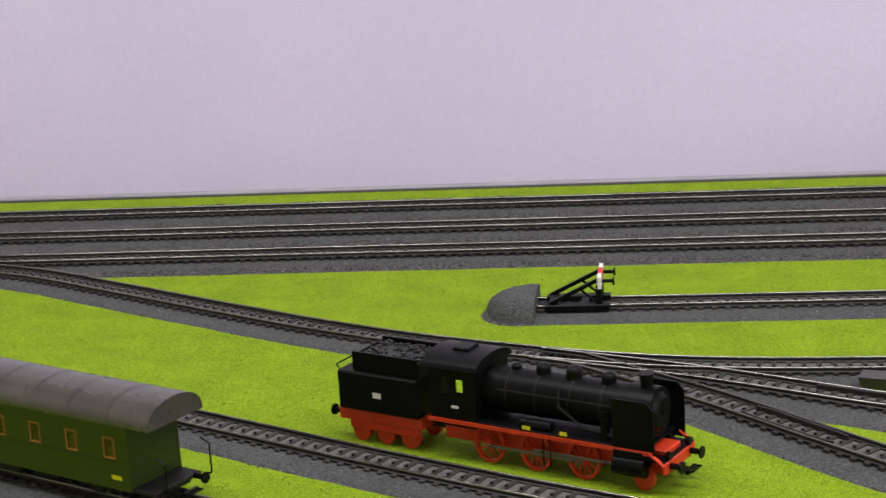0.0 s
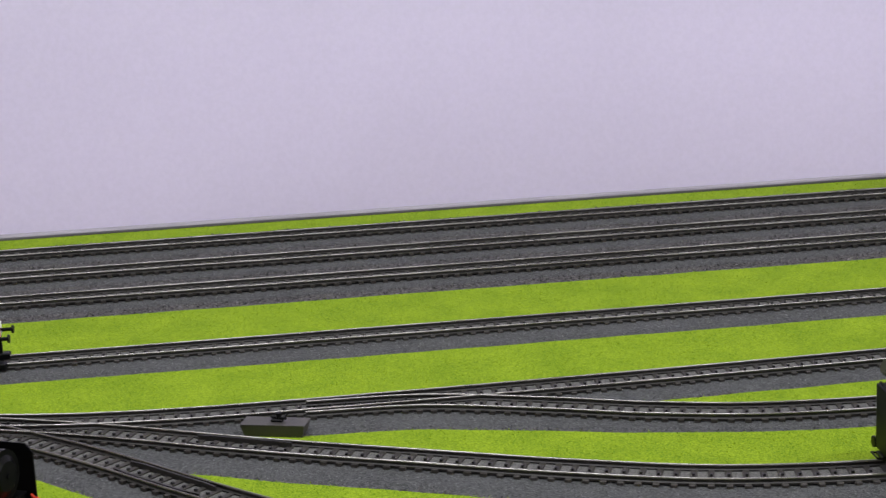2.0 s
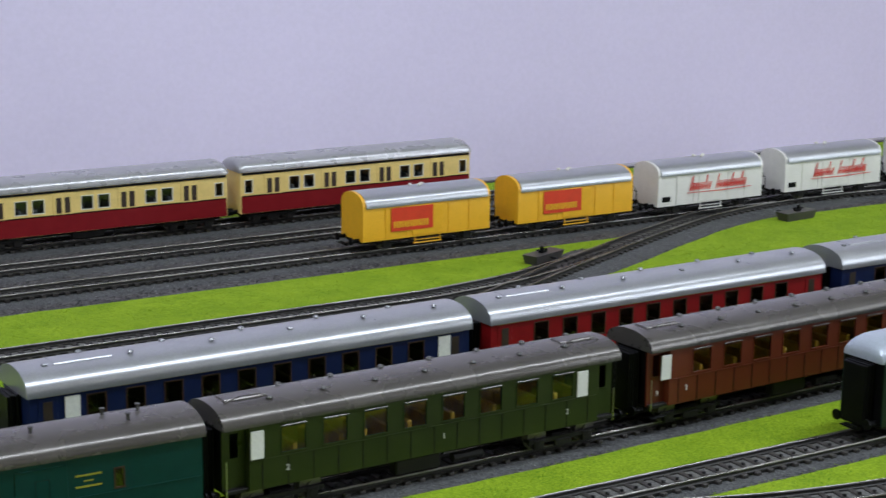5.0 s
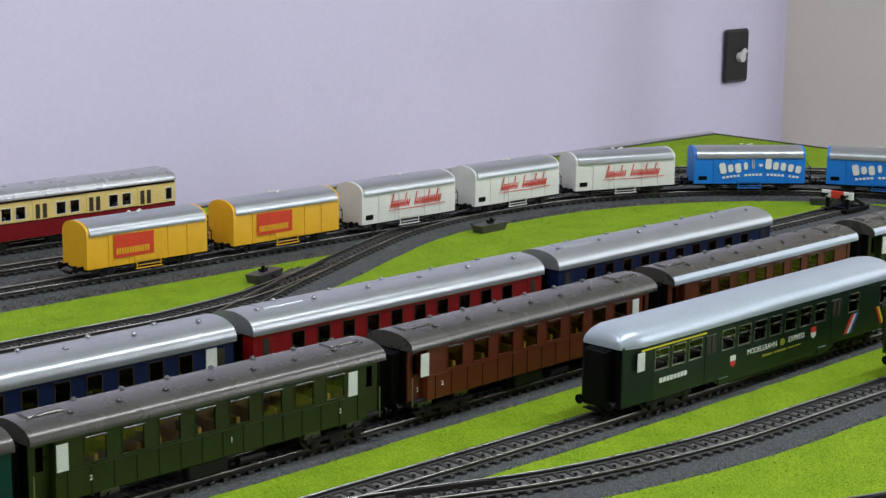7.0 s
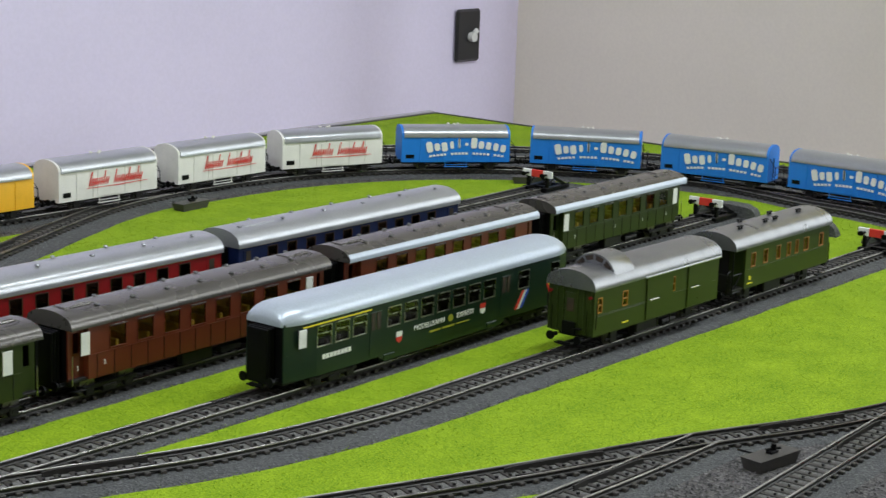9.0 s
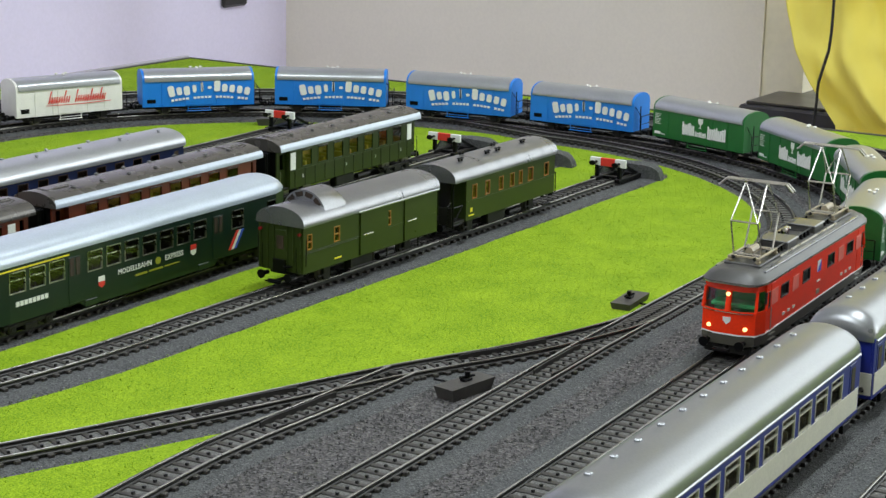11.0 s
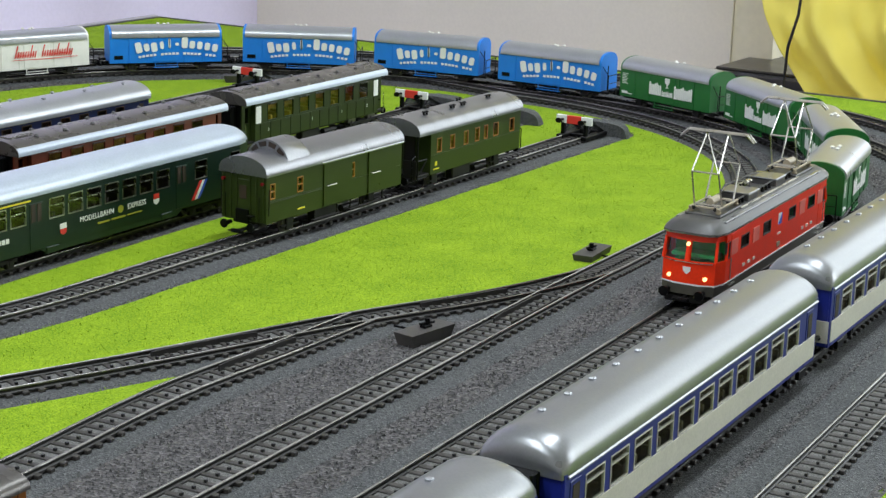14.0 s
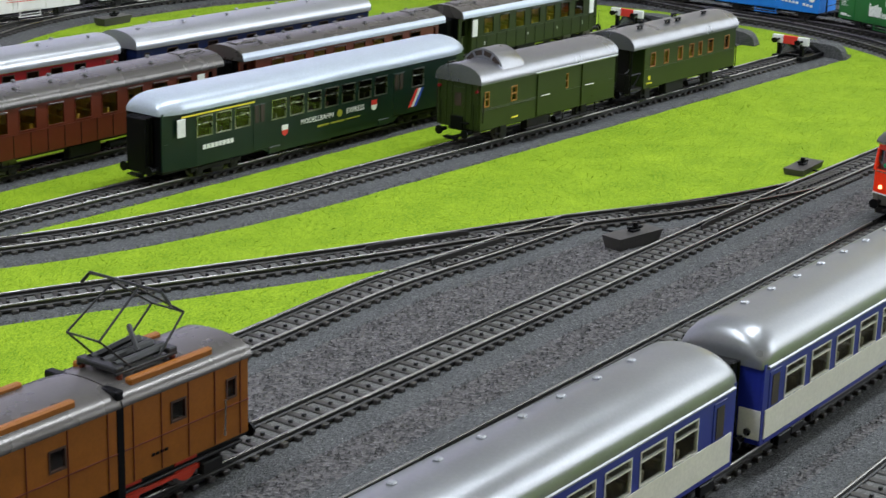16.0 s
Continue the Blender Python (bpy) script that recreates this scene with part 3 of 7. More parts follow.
def grains(name, count, seed, field, material, big):
    """Loose three-sided stones wherever field is over 0."""
    rng = np.random.default_rng(seed)
    x = rng.uniform(-0.95, 1.22, count * 5)
    y = rng.uniform(-0.62, 0.58, count * 5)
    i = np.clip(((x - X0) / CELL + 0.5).astype(int), 0, GX.shape[1] - 1)
    j = np.clip(((y - Y0) / CELL + 0.5).astype(int), 0, GX.shape[0] - 1)
    ok = field[j, i] > 0
    x, y = x[ok][:count], y[ok][:count]
    n = len(x)
    a = rng.uniform(0, 2 * math.pi, n)
    r = big * rng.uniform(0.5, 1.0, n)
    v = np.empty((n, 4, 3), np.float32)
    for k in range(3):
        w = a + 2.094 * k + rng.uniform(-0.4, 0.4, n)
        v[:, k] = np.stack([x + r * np.cos(w), y + r * np.sin(w), np.full(n, -0.0006)], 1)
    v[:, 3] = np.stack([x + rng.normal(0, 0.3, n) * r, y + rng.normal(0, 0.3, n) * r, 0.0003 + r * rng.uniform(0.3, 1.0, n)], 1)
    base = 4 * np.arange(n, dtype=np.int32)[:, None]
    tri = np.concatenate([base + np.array(q, dtype=np.int32) for q in ((0, 1, 3), (1, 2, 3), (2, 0, 3))], 1).ravel()
    me = bpy.data.meshes.new(name)
    me.vertices.add(n * 4)
    me.vertices.foreach_set("co", v.ravel())
    me.loops.add(n * 9)
    me.loops.foreach_set("vertex_index", tri)
    me.polygons.add(n * 3)
    me.polygons.foreach_set("loop_start", np.arange(0, n * 9, 3, dtype=np.int32))
    me.update()
    me.validate()
    me.materials.append(material)
    return new(name, me)


near = np.min([GAP[k] - (min(HALF[k], 0.0285) - 0.002) for k in WAYS], axis=0)
axis_gap = np.min([gap_field(w) for w in WAYS.values()], axis=0)
tagged(grains("ballast_grains", 90000, 5, np.minimum(-near, axis_gap - 0.0115), M["bed"], 0.0007), "loose fine grey ballast stones beside the tracks", "ballast", kind="stuff")
tagged(grains("gravel_grains", 60000, 6, np.minimum(near, -bare - 0.001), M["gravel"], 0.0011), "loose coarse dark gravel between the tracks", "gravel", kind="stuff")

# rails, sleepers and studs
SLEEPER = Mesh().cbox(-0.0015, 0.0015, -0.0113, 0.0113, 0.0, 0.0019, 0.0003).data("sleeper", False)
SLEEPER.materials.append(M["sleeper"])
RAIL_TOP = 0.0047
NEAR = ("inner", "goods", "middle", "outer", "front_siding", "link", "bay_van", "bay_express", "bay_brown", "stub", "bay_back", "low")


def lay(key, label):
    way = WAYS[key]
    tr = thing("railway_track", label, "track", "model tracks")
    ss = np.linspace(0, way.length, max(4, int(way.length / 0.006)))
    for side in (-0.00825, 0.00825):
        foot, head = [], []
        for s in ss:
            c, a = way.at(s), way.turn(s)
            n = np.array([-math.sin(a), math.cos(a)])
            p = lambda o, z: (*(c + n * (side + o)), z)
            foot.append([p(-0.0010, 0.0012), p(0.0010, 0.0012), p(0.0010, 0.0022), p(0.0004, 0.0026), p(0.0004, 0.0040), p(-0.0004, 0.0040), p(-0.0004, 0.0026), p(-0.0010, 0.0022)])
            head.append([p(-0.0006, 0.0039), p(0.0006, 0.0039), p(0.00062, 0.0042), p(0.0005, 0.0045), p(0.00022, RAIL_TOP), p(-0.00022, RAIL_TOP), p(-0.0005, 0.0045), p(-0.00062, 0.0042)])
        rail = part("rail", Mesh().loft(foot), M["web"], tr, "dark rail with a bright head")
        part("rail_head", Mesh().loft(head), M["rail"], rail, "bright nickel silver rail head")
    rows = []
    for s in ss:
        c, a = way.at(s), way.turn(s)
        n = np.array([-math.sin(a), math.cos(a)])
        rows.append([(*(c + n * o), z) for o, z in ((0.0074, 0.0004), (0.0072, 0.0015), (-0.0072, 0.0015), (-0.0074, 0.0004))])
    part("infill", Mesh().loft(rows, close=False, caps=False), M["infill"], tr, "pale grey ballast between the rails")
    studs, rest = Mesh(), Mesh()
    count = 0
    pitch = 0.0078
    order = np.arange(pitch / 2, way.length, pitch)
    mid = sorted(order, key=lambda s: abs(way.at(s)[0] - 0.35) + 0.8 * abs(way.at(s)[1] + 0.3))
    single = set(mid[:170]) if key in NEAR else set()
    for s in order:
        c, a = way.at(s), way.turn(s)
        t = np.array([math.cos(a), math.sin(a)])
        n = np.array([-t[1], t[0]])
        if s in single:
            ob = new("sleeper", SLEEPER)
            ob.parent = tr
            ob.matrix_basis = Matrix.Translation((c[0], c[1], 0.0003)) @ Matrix.Rotation(a, 4, "Z")
        else:
            q = lambda u, v, z: (*(c + t * u + n * v), z)
            rest.add([q(u, v, z) for z in (0.0003, 0.0022) for v in (-0.0113, 0.0113) for u in (-0.0015, 0.0015)],
                     [(4, 5, 7, 6), (0, 1, 5, 4), (2, 6, 7, 3), (0, 4, 6, 2), (1, 3, 7, 5)])
        q = lambda u, v, z: (*(c + t * u + n * v), z)
        studs.add([q(u, v, z) for z in (0.0018, 0.0034) for v in (-0.0006, 0.0006) for u in (-0.0006, 0.0006)],
                  [(4, 5, 7, 6), (0, 1, 5, 4), (2, 6, 7, 3), (0, 4, 6, 2), (1, 3, 7, 5)])
    part("contact_studs", studs, M["stud"], tr, smooth=False)["kind"] = "stuff"
    if rest.v:
        part("sleeper_rows", rest, M["sleeper"], tr, smooth=False)["kind"] = "stuff"
    return tr


def check_rail(way, x0, x1, off, tr):
    """A short dark guard rail with flared ends beside a running rail."""
    rings = []
    for s in np.linspace(at_line(way, x0), at_line(way, x1), 14):
        u = abs(2 * (s - at_line(way, x0)) / (at_line(way, x1) - at_line(way, x0)) - 1)
        c, a = way.at(s), way.turn(s)
        n = np.array([-math.sin(a), math.cos(a)])
        o = off * (1 - 0.16 * max(0.0, u - 0.7) / 0.3)
        rings.append([(*(c + n * (o + d)), z) for d, z in ((-0.0005, 0.0012), (0.0005, 0.0012), (0.0005, 0.0044), (-0.0005, 0.0044))])
    part("check_rail", Mesh().loft(rings), M["web"], tr, "dark guard rail")


def at_line(way, x):
    return way.s[int(np.argmin(abs(way.p[:, 0] - x)))]


GUARDS = dict(link=((0.29, 0.345), (0.435, 0.49)), front_siding=((0.29, 0.345),), inner=((0.435, 0.49),), bay_brown=((-0.50, -0.45),), bay_express=((-0.53, -0.49), (0.02, 0.07)), bay_van=((0.13, 0.18),),
              stub=((0.40, 0.45),), crossing=((0.33, 0.38), (0.16, 0.21)), bay_back=((0.16, 0.21),))
for key in WAYS:
    tr = lay(key, "nickel rails on dark brown plastic sleepers with centre studs")
    for x0, x1 in GUARDS.get(key, ()):
        for off in (-0.0060, 0.0060):
            check_rail(WAYS[key], x0, x1, off, tr)

# ---------- rolling stock: shared pieces ----------
def disc_pair(r, gauge=0.0152):
    m = Mesh()
    for s in (-1, 1):
        y = s * gauge / 2
        m.tube((0, y, 0), (0, y + s * 0.0011, 0), r + 0.0008, 18).tube((0, y + s * 0.0011, 0), (0, y + s * 0.0032, 0), r, 18)
        m.tube((0, y + s * 0.0032, 0), (0, y + s * 0.0040, 0), r * 0.25, 8)
    m.tube((0, -gauge / 2, 0), (0, gauge / 2, 0), 0.0009, 6)
    return m.data("wheelset")


def bogie_mesh(wb):
    m = Mesh()
    for s in (-1, 1):
        y = s * 0.0122
        m.cbox(-wb / 2 - 0.006, wb / 2 + 0.006, y - 0.0008, y + 0.0008, 0.0078, 0.0102, 0.0003)
        for x in (-wb / 2, wb / 2):
            m.cbox(x - 0.003, x + 0.003, y - 0.0013, y + 0.0013, 0.0048, 0.0098, 0.0005)
            m.tube((x, y - 0.0016, 0.0074), (x, y + 0.0016, 0.0074), 0.0014, 8)
        m.cbox(-0.005, 0.005, y - 0.0014, y + 0.0014, 0.0050, 0.0085, 0.0005)
        for k in range(4):
            m.tube((-0.003 + 0.002 * k, y, 0.0048), (-0.003 + 0.002 * k, y, 0.0095), 0.0007, 6)
    m.cbox(-0.006, 0.006, -0.0115, 0.0115, 0.0082, 0.0108, 0.0004)
    m.cbox(-wb / 2 - 0.006, -wb / 2 - 0.0045, -0.0115, 0.0115, 0.0085, 0.0100, 0.0002)
    m.cbox(wb / 2 + 0.0045, wb / 2 + 0.006, -0.0115, 0.0115, 0.0085, 0.0100, 0.0002)
    return m.data("bogie")


def buffer_mesh():
    return Mesh().tube((0, 0, 0), (0.004, 0, 0), 0.0014, 8).tube((0.004, 0, 0), (0.0058, 0, 0), 0.0009, 8).tube((0.0058, 0, 0), (0.0068, 0, 0), 0.0027, 12).data("buffer")


def hook_mesh():
    m = Mesh().cbox(-0.006, 0.005, -0.0012, 0.0012, -0.0008, 0.0008, 0.0003)
    m.cbox(0.004, 0.0062, -0.0045, 0.0045, -0.001, 0.0012, 0.0003)
    m.wire([(0.005, -0.004, 0), (0.0085, -0.004, 0.0008), (0.0085, 0.004, 0.0008), (0.005, 0.004, 0)], 0.0005, 5)
    return m.data("coupler")


WHEEL, BIG_WHEEL = disc_pair(0.0055), disc_pair(0.0068)
BOGIES = {}
BUFFER, HOOK = buffer_mesh(), hook_mesh()


def put(name, me, material, parent, x=0, y=0, z=0, turn=0.0, label=""):
    ob = part(name, me, material, parent, label)
    ob.matrix_basis = Matrix.Translation((x, y, z)) @ Matrix.Rotation(turn, 4, "Z")
    return ob


def wheelset(parent, x, big=False):
    r = 0.0068 if big else 0.0055
    return put("wheelset", BIG_WHEEL if big else WHEEL, M["wheel"], parent, x, 0, RAIL_TOP + r)


def bogie(parent, x, wb=0.028):
    if wb not in BOGIES:
        BOGIES[wb] = bogie_mesh(wb)
    b = put("bogie", BOGIES[wb], M["under"], parent, x)
    for d in (-wb / 2, wb / 2):
        wheelset(b, d)
    return b


def ends(parent, L, z=0.0135, hook=True):
    for s in (-1, 1):
        for y in (-0.0098, 0.0098):
            put("buffer", BUFFER, M["black"], parent, s * L / 2, y, z, 0 if s > 0 else math.pi)
        if hook:
            put("coupler", HOOK, M["black"], parent, s * (L / 2 + 0.001), 0, 0.0098, 0 if s > 0 else math.pi)


def wall_mesh(m, L, y, z0, z1, holes, th=0.0010, x0=None):
    """A side wall along x with rectangular holes (x0, x1, z0, z1), as one connected shell."""
    a, b = (-L / 2 if x0 is None else x0), (L / 2 if x0 is None else x0 + L)
    xs = sorted({round(v, 6) for v in [a, b] + [h[0] for h in holes] + [h[1] for h in holes]})
    zs = sorted({round(v, 6) for v in [z0, z1] + [h[2] for h in holes] + [h[3] for h in holes]})
    ys = (y, y - math.copysign(th, y))
    verts, idx, faces = [], {}, []

    def at(i, k, side):
        if (i, k, side) not in idx:
            idx[i, k, side] = len(verts)
            verts.append((xs[i], ys[side], zs[k]))
        return idx[i, k, side]

    def full(i, k):
        if not (0 <= i < len(xs) - 1 and 0 <= k < len(zs) - 1):
            return False
        cx, cz = (xs[i] + xs[i + 1]) / 2, (zs[k] + zs[k + 1]) / 2
        return not any(h[0] < cx < h[1] and h[2] < cz < h[3] for h in holes)

    for i in range(len(xs) - 1):
        for k in range(len(zs) - 1):
            if not full(i, k):
                continue
            for side in (0, 1):
                faces.append((at(i, k, side), at(i + 1, k, side), at(i + 1, k + 1, side), at(i, k + 1, side)))
            for di, dk, p, q in ((-1, 0, (i, k), (i, k + 1)), (1, 0, (i + 1, k), (i + 1, k + 1)), (0, -1, (i, k), (i + 1, k)), (0, 1, (i, k + 1), (i + 1, k + 1))):
                if not full(i + di, k + dk):
                    faces.append((at(*p, 0), at(*q, 0), at(*q, 1), at(*p, 1)))
    return m.add(verts, faces)


def window_frame_mesh(w, h, bar, split=0.0):
    m = Mesh()
    t = 0.0006
    m.box(-w / 2, w / 2, -t, t, h / 2 - bar, h / 2).box(-w / 2, w / 2, -t, t, -h / 2, -h / 2 + bar)
    m.box(-w / 2, -w / 2 + bar, -t, t, -h / 2 + bar, h / 2 - bar).box(w / 2 - bar, w / 2, -t, t, -h / 2 + bar, h / 2 - bar)
    if split:
        z = -h / 2 + h * split
        m.box(-w / 2 + bar, w / 2 - bar, -t, t, z - bar / 2, z + bar / 2)
    return m.data("window", False)


FRAMES = {}


def window(parent, x, y, z0, z1, w, frame_material, bar=0.0006, split=0.0):
    h = z1 - z0
    key = (round(w, 5), round(h, 5), bar, split, frame_material.name)
    if key not in FRAMES:
        g = Mesh().box(-w / 2 + bar * 0.5, w / 2 - bar * 0.5, -0.0001, 0.0001, -h / 2 + bar * 0.5, h / 2 - bar * 0.5).data("pane", False)
        FRAMES[key] = (window_frame_mesh(w, h, bar, split), g)
    fr, g = FRAMES[key]
    win = put("window", fr, frame_material, parent, x, y - math.copysign(0.0003, y), (z0 + z1) / 2)
    pane = put("pane", g, M["glass"], win)
    pane.visible_shadow = False
    return win


def roof_mesh(L, W, ze, rise, over=0.0008, dome=0.0, lip=0.0009, flat=1.0, n=16, x_over=0.0012):
    """An arched roof with a small eave; dome: how far the ends curve down."""
    hw = W / 2 + over
    half = L / 2 + x_over
    xs = [-half, half]
    if dome:
        xs = sorted({round(s * (half - dome * (1 - math.cos(k * math.pi / 12))), 6) for s in (-1, 1) for k in range(7)})
    rings = []
    for x in xs:
        k = 1.0
        if dome:
            d = min((half - abs(x)) / dome, 1)
            k = max(0, 1 - (1 - d) ** 2.6) ** (1 / 2.6)
        ring = []
        for j in range(n + 1):
            w = math.pi * j / n
            c, s = math.cos(w), math.sin(w)
            ring.append((x, hw * math.copysign(abs(c) ** flat, c) * (0.90 + 0.10 * k), ze + lip * 0 + rise * (s ** 0.85 if s > 0 else 0) * (0.18 + 0.82 * k)))
        ring = [(x, hw * (0.90 + 0.10 * k), ze - lip)] + ring + [(x, -hw * (0.90 + 0.10 * k), ze - lip)]
        rings.append(ring)
    return Mesh().loft(rings)


def vent(parent, x, y, z, material, kind="torpedo"):
    if kind == "torpedo":
        m = Mesh().tube((0, 0, -0.0008), (0, 0, 0.0012), 0.0005, 6).tube((-0.0016, 0, 0.0015), (0.0016, 0, 0.0015), 0.0007, 8)
    elif kind == "mushroom":
        m = Mesh().tube((0, 0, -0.0008), (0, 0, 0.0010), 0.0008, 8).tube((0, 0, 0.0010), (0, 0, 0.0018), 0.0017, 10, 0.0009)
    elif kind == "square":
        m = Mesh().cbox(-0.0013, 0.0013, -0.0013, 0.0013, -0.0008, 0.0012, 0.0004)
    else:
        m = Mesh().tube((0, 0, -0.0008), (0, 0, 0.0028), 0.0008, 8).tube((0, 0, 0.0028), (0, 0, 0.0033), 0.0012, 8)
    if kind not in VENTS:
        VENTS[kind] = m.data("roof_vent")
    me = VENTS[kind]
    key = kind + material.name
    if key not in VENTS:
        VENTS[key] = me.copy()
        VENTS[key].materials.append(material)
    return put("roof_vent", VENTS[key], material, parent, x, y, z)


VENTS = {}
TEXTS = {}


def lettering(body, size, material, parent, x, y, z, side=-1, name="lettering", label=""):
    """Raised print on a side wall, readable from that side."""
    key = (body, size, material.name)
    if key not in TEXTS:
        c = bpy.data.curves.new("text", "FONT")
        c.body, c.size, c.extrude, c.align_x, c.resolution_u = body, size, 0.0001, "CENTER", 2
        tmp = bpy.data.objects.new("text", c)
        scene.collection.objects.link(tmp)
        me = bpy.data.meshes.new_from_object(tmp.evaluated_get(bpy.context.evaluated_depsgraph_get()))
        bpy.data.objects.remove(tmp)
        me.materials.clear()
        me.materials.append(material)
        TEXTS[key] = me
    ob = part(name, TEXTS[key], material, parent, label)
    ob.matrix_basis = Matrix.Translation((x, y, z)) @ Matrix.Rotation(0 if side < 0 else math.pi, 4, "Z") @ Matrix.Rotation(math.pi / 2, 4, "X")
    return ob


def bars(items, y, th=0.00022):
    """Flat print of plain bars (x0, x1, z0, z1) on the wall at y."""
    m = Mesh()
    for x0, x1, z0, z1 in items:
        a, b = sorted((y, y + math.copysign(th, y)))
        m.box(x0, x1, a, b, z0, z1)
    return m


def on_way(root, way, s, half, z=0.0, back=False):
    """Set a vehicle on a track: its pivots, half a wheelbase either side of s, follow the line."""
    a, b = way.at(s - half), way.at(s + half)
    c = (a + b) / 2
    turn = math.atan2(b[1] - a[1], b[0] - a[0]) + (math.pi if back else 0)
    root.matrix_basis = Matrix.Translation((c[0], c[1], z)) @ Matrix.Rotation(turn, 4, "Z")
    return root


def at_x(way, x):
    """How far along a track its line has come to x."""
    return float(np.interp(x, way.p[:, 0], way.s))


def south_x(way, x):
    """How far along a loop its front straight has come to x."""
    ok = (way.p[:, 1] < -0.30) & (way.p[:, 0] < 0.72)
    return float(np.interp(x, way.p[ok, 0][::-1], way.s[ok][::-1]))


def coach(name, label, category, L, side, roof, wins, W=0.0330, zb=0.0120, ze=0.0440, rise=0.0088, zw=(0.0265, 0.0375), frame=None, dome=0.0, gear="bogie",
          gear_at=0.36, wb=0.028, bellows=True, split=0.0, bar=0.0006, seats=True, sills=None, end_mat=None, group="", over=0.0010, lip=0.0010, seams=0, porch=(0.0, 0.0)):
    """A passenger coach. wins: (x, width) for each window. porch: how far the walls stand back from the west and east ends of the roof."""
    pa, pb = porch
    root = thing(name, label, category, group)
    frame = frame or side
    holes = [(x - w / 2, x + w / 2, *zw) for x, w in wins]
    for s in (-1, 1):
        wall = part("side_wall", wall_mesh(Mesh(), L - pa - pb, s * W / 2, zb, ze, holes, x0=-L / 2 + pa), side, root, smooth=False)
        for x, w in wins:
            window(wall, x, s * W / 2, zw[0], zw[1], w, frame, bar, split)
        ex = -L / 2 + pa + 0.001 if s < 0 else L / 2 - pb
        part("end_wall", Mesh().cbox(ex - 0.001, ex, -W / 2 + 0.0011, W / 2 - 0.0011, zb, ze + (0.0006 if dome else rise * 0.55), 0.0002), end_mat or side, root)
        if bellows:
            m = Mesh()
            for k in range(4):
                x = s * (L / 2 + 0.0008 + 0.0014 * k)
                g = 0.0 if k % 2 else 0.0006
                m.cbox(min(x, x + s * 0.0015), max(x, x + s * 0.0015), -0.0072 - g, 0.0072 + g, 0.0115, 0.0415 + g, 0.0004)
            part("gangway_bellows", m, M["black"], root, "black folded gangway")
        part("trim_line", bars([(-L / 2 + pa + 0.001, L / 2 - pb - 0.001, zw[0] - 0.0013, zw[0] - 0.0009)], s * W / 2, 0.0003), side, root)
    part("floor_pan", Mesh().cbox(-L / 2 + 0.001, L / 2 - 0.001, -W / 2 + 0.0011, W / 2 - 0.0011, zb - 0.0006, zb + 0.0012, 0.0003), M["under"], root)
    if seats:
        m = Mesh()
        n = int(L / 0.011)
        for k in range(1, n):
            x = -L / 2 + L * k / n
            if not -L / 2 + pa + 0.002 < x < L / 2 - pb - 0.002:
                continue
            m.cbox(x - 0.0012, x + 0.0012, -W / 2 + 0.0025, 0.004, zb + 0.001, zw[0] + 0.0028, 0.0004)
        m.box(-L / 2 + pa + 0.004, L / 2 - pb - 0.004, 0.0052, 0.0058, zb + 0.001, ze - 0.002)
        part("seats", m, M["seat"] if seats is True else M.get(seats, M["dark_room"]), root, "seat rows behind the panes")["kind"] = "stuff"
    rf = part("roof", roof_mesh(L, W, ze, rise, over, dome, lip), roof, root)
    if seams:
        for k in range(1, seams):
            x = -L / 2 + L * k / seams
            m = Mesh().loft([[(x + dx, (W / 2 + over) * math.cos(math.pi * j / 16), ze + 0.0004 + rise * max(math.sin(math.pi * j / 16), 0) ** 0.85) for j in range(17)] for dx in (-0.00035, 0.00035)], close=False, caps=False)
            part("roof_seam", m, roof, rf)
    part("underframe", Mesh().cbox(-L / 2 + 0.003, L / 2 - 0.003, -0.0105, 0.0105, zb - 0.0028, zb - 0.0006, 0.0004)
         .cbox(-0.018, 0.006, -0.0125, -0.0065, 0.0060, zb - 0.001, 0.0008).cbox(-0.004, 0.016, 0.0065, 0.0125, 0.0060, zb - 0.001, 0.0008)
         .tube((0.014, -0.0095, 0.0085), (0.030, -0.0095, 0.0085), 0.0022, 8), M["under"], root)
    if gear == "bogie":
        for s in (-1, 1):
            bogie(root, s * gear_at * L, wb)
    else:
        for x in gear_at:
            wheelset(root, x)
            for s in (-1, 1):
                m = Mesh().cbox(x - 0.0035, x + 0.0035, s * 0.0118 - 0.001, s * 0.0118 + 0.001, 0.0062, zb - 0.0005, 0.0005)
                m.cbox(x - 0.009, x + 0.009, s * 0.0122 - 0.0006, s * 0.0122 + 0.0006, 0.0088, 0.0098, 0.0002)
                part("axle_guard", m, M["under"], root)
    ends(root, L, 0.0132)
    return root


def draw_in(root, start, reach, share):
    """Narrow a coach's ends beyond start, by a share of the width at the very end."""
    for ob in root.children:
        if ob.name.split(".")[0] in ("side_wall", "roof", "end_wall", "trim_line", "floor_pan"):
            for v in ob.data.vertices:
                k = min(max((abs(v.co.x) - start) / reach, 0.0), 1.0)
                v.co.y *= 1 - share * k


def board(parent, x, W, z0, z1, w, material=None, name="destination_board", both=False):
    for s in ((-1, 1) if both else (-1,)):
        m = Mesh().cbox(x - w / 2, x + w / 2, min(s * W / 2, s * (W / 2 + 0.0006)), max(s * W / 2, s * (W / 2 + 0.0006)), z0, z1, 0.00015)
        part(name, m, material or M["white_p"], parent, "plain white board")


def spread(a, b, n, w):
    return [(a + (b - a) * k / (n - 1), w) for k in range(n)]

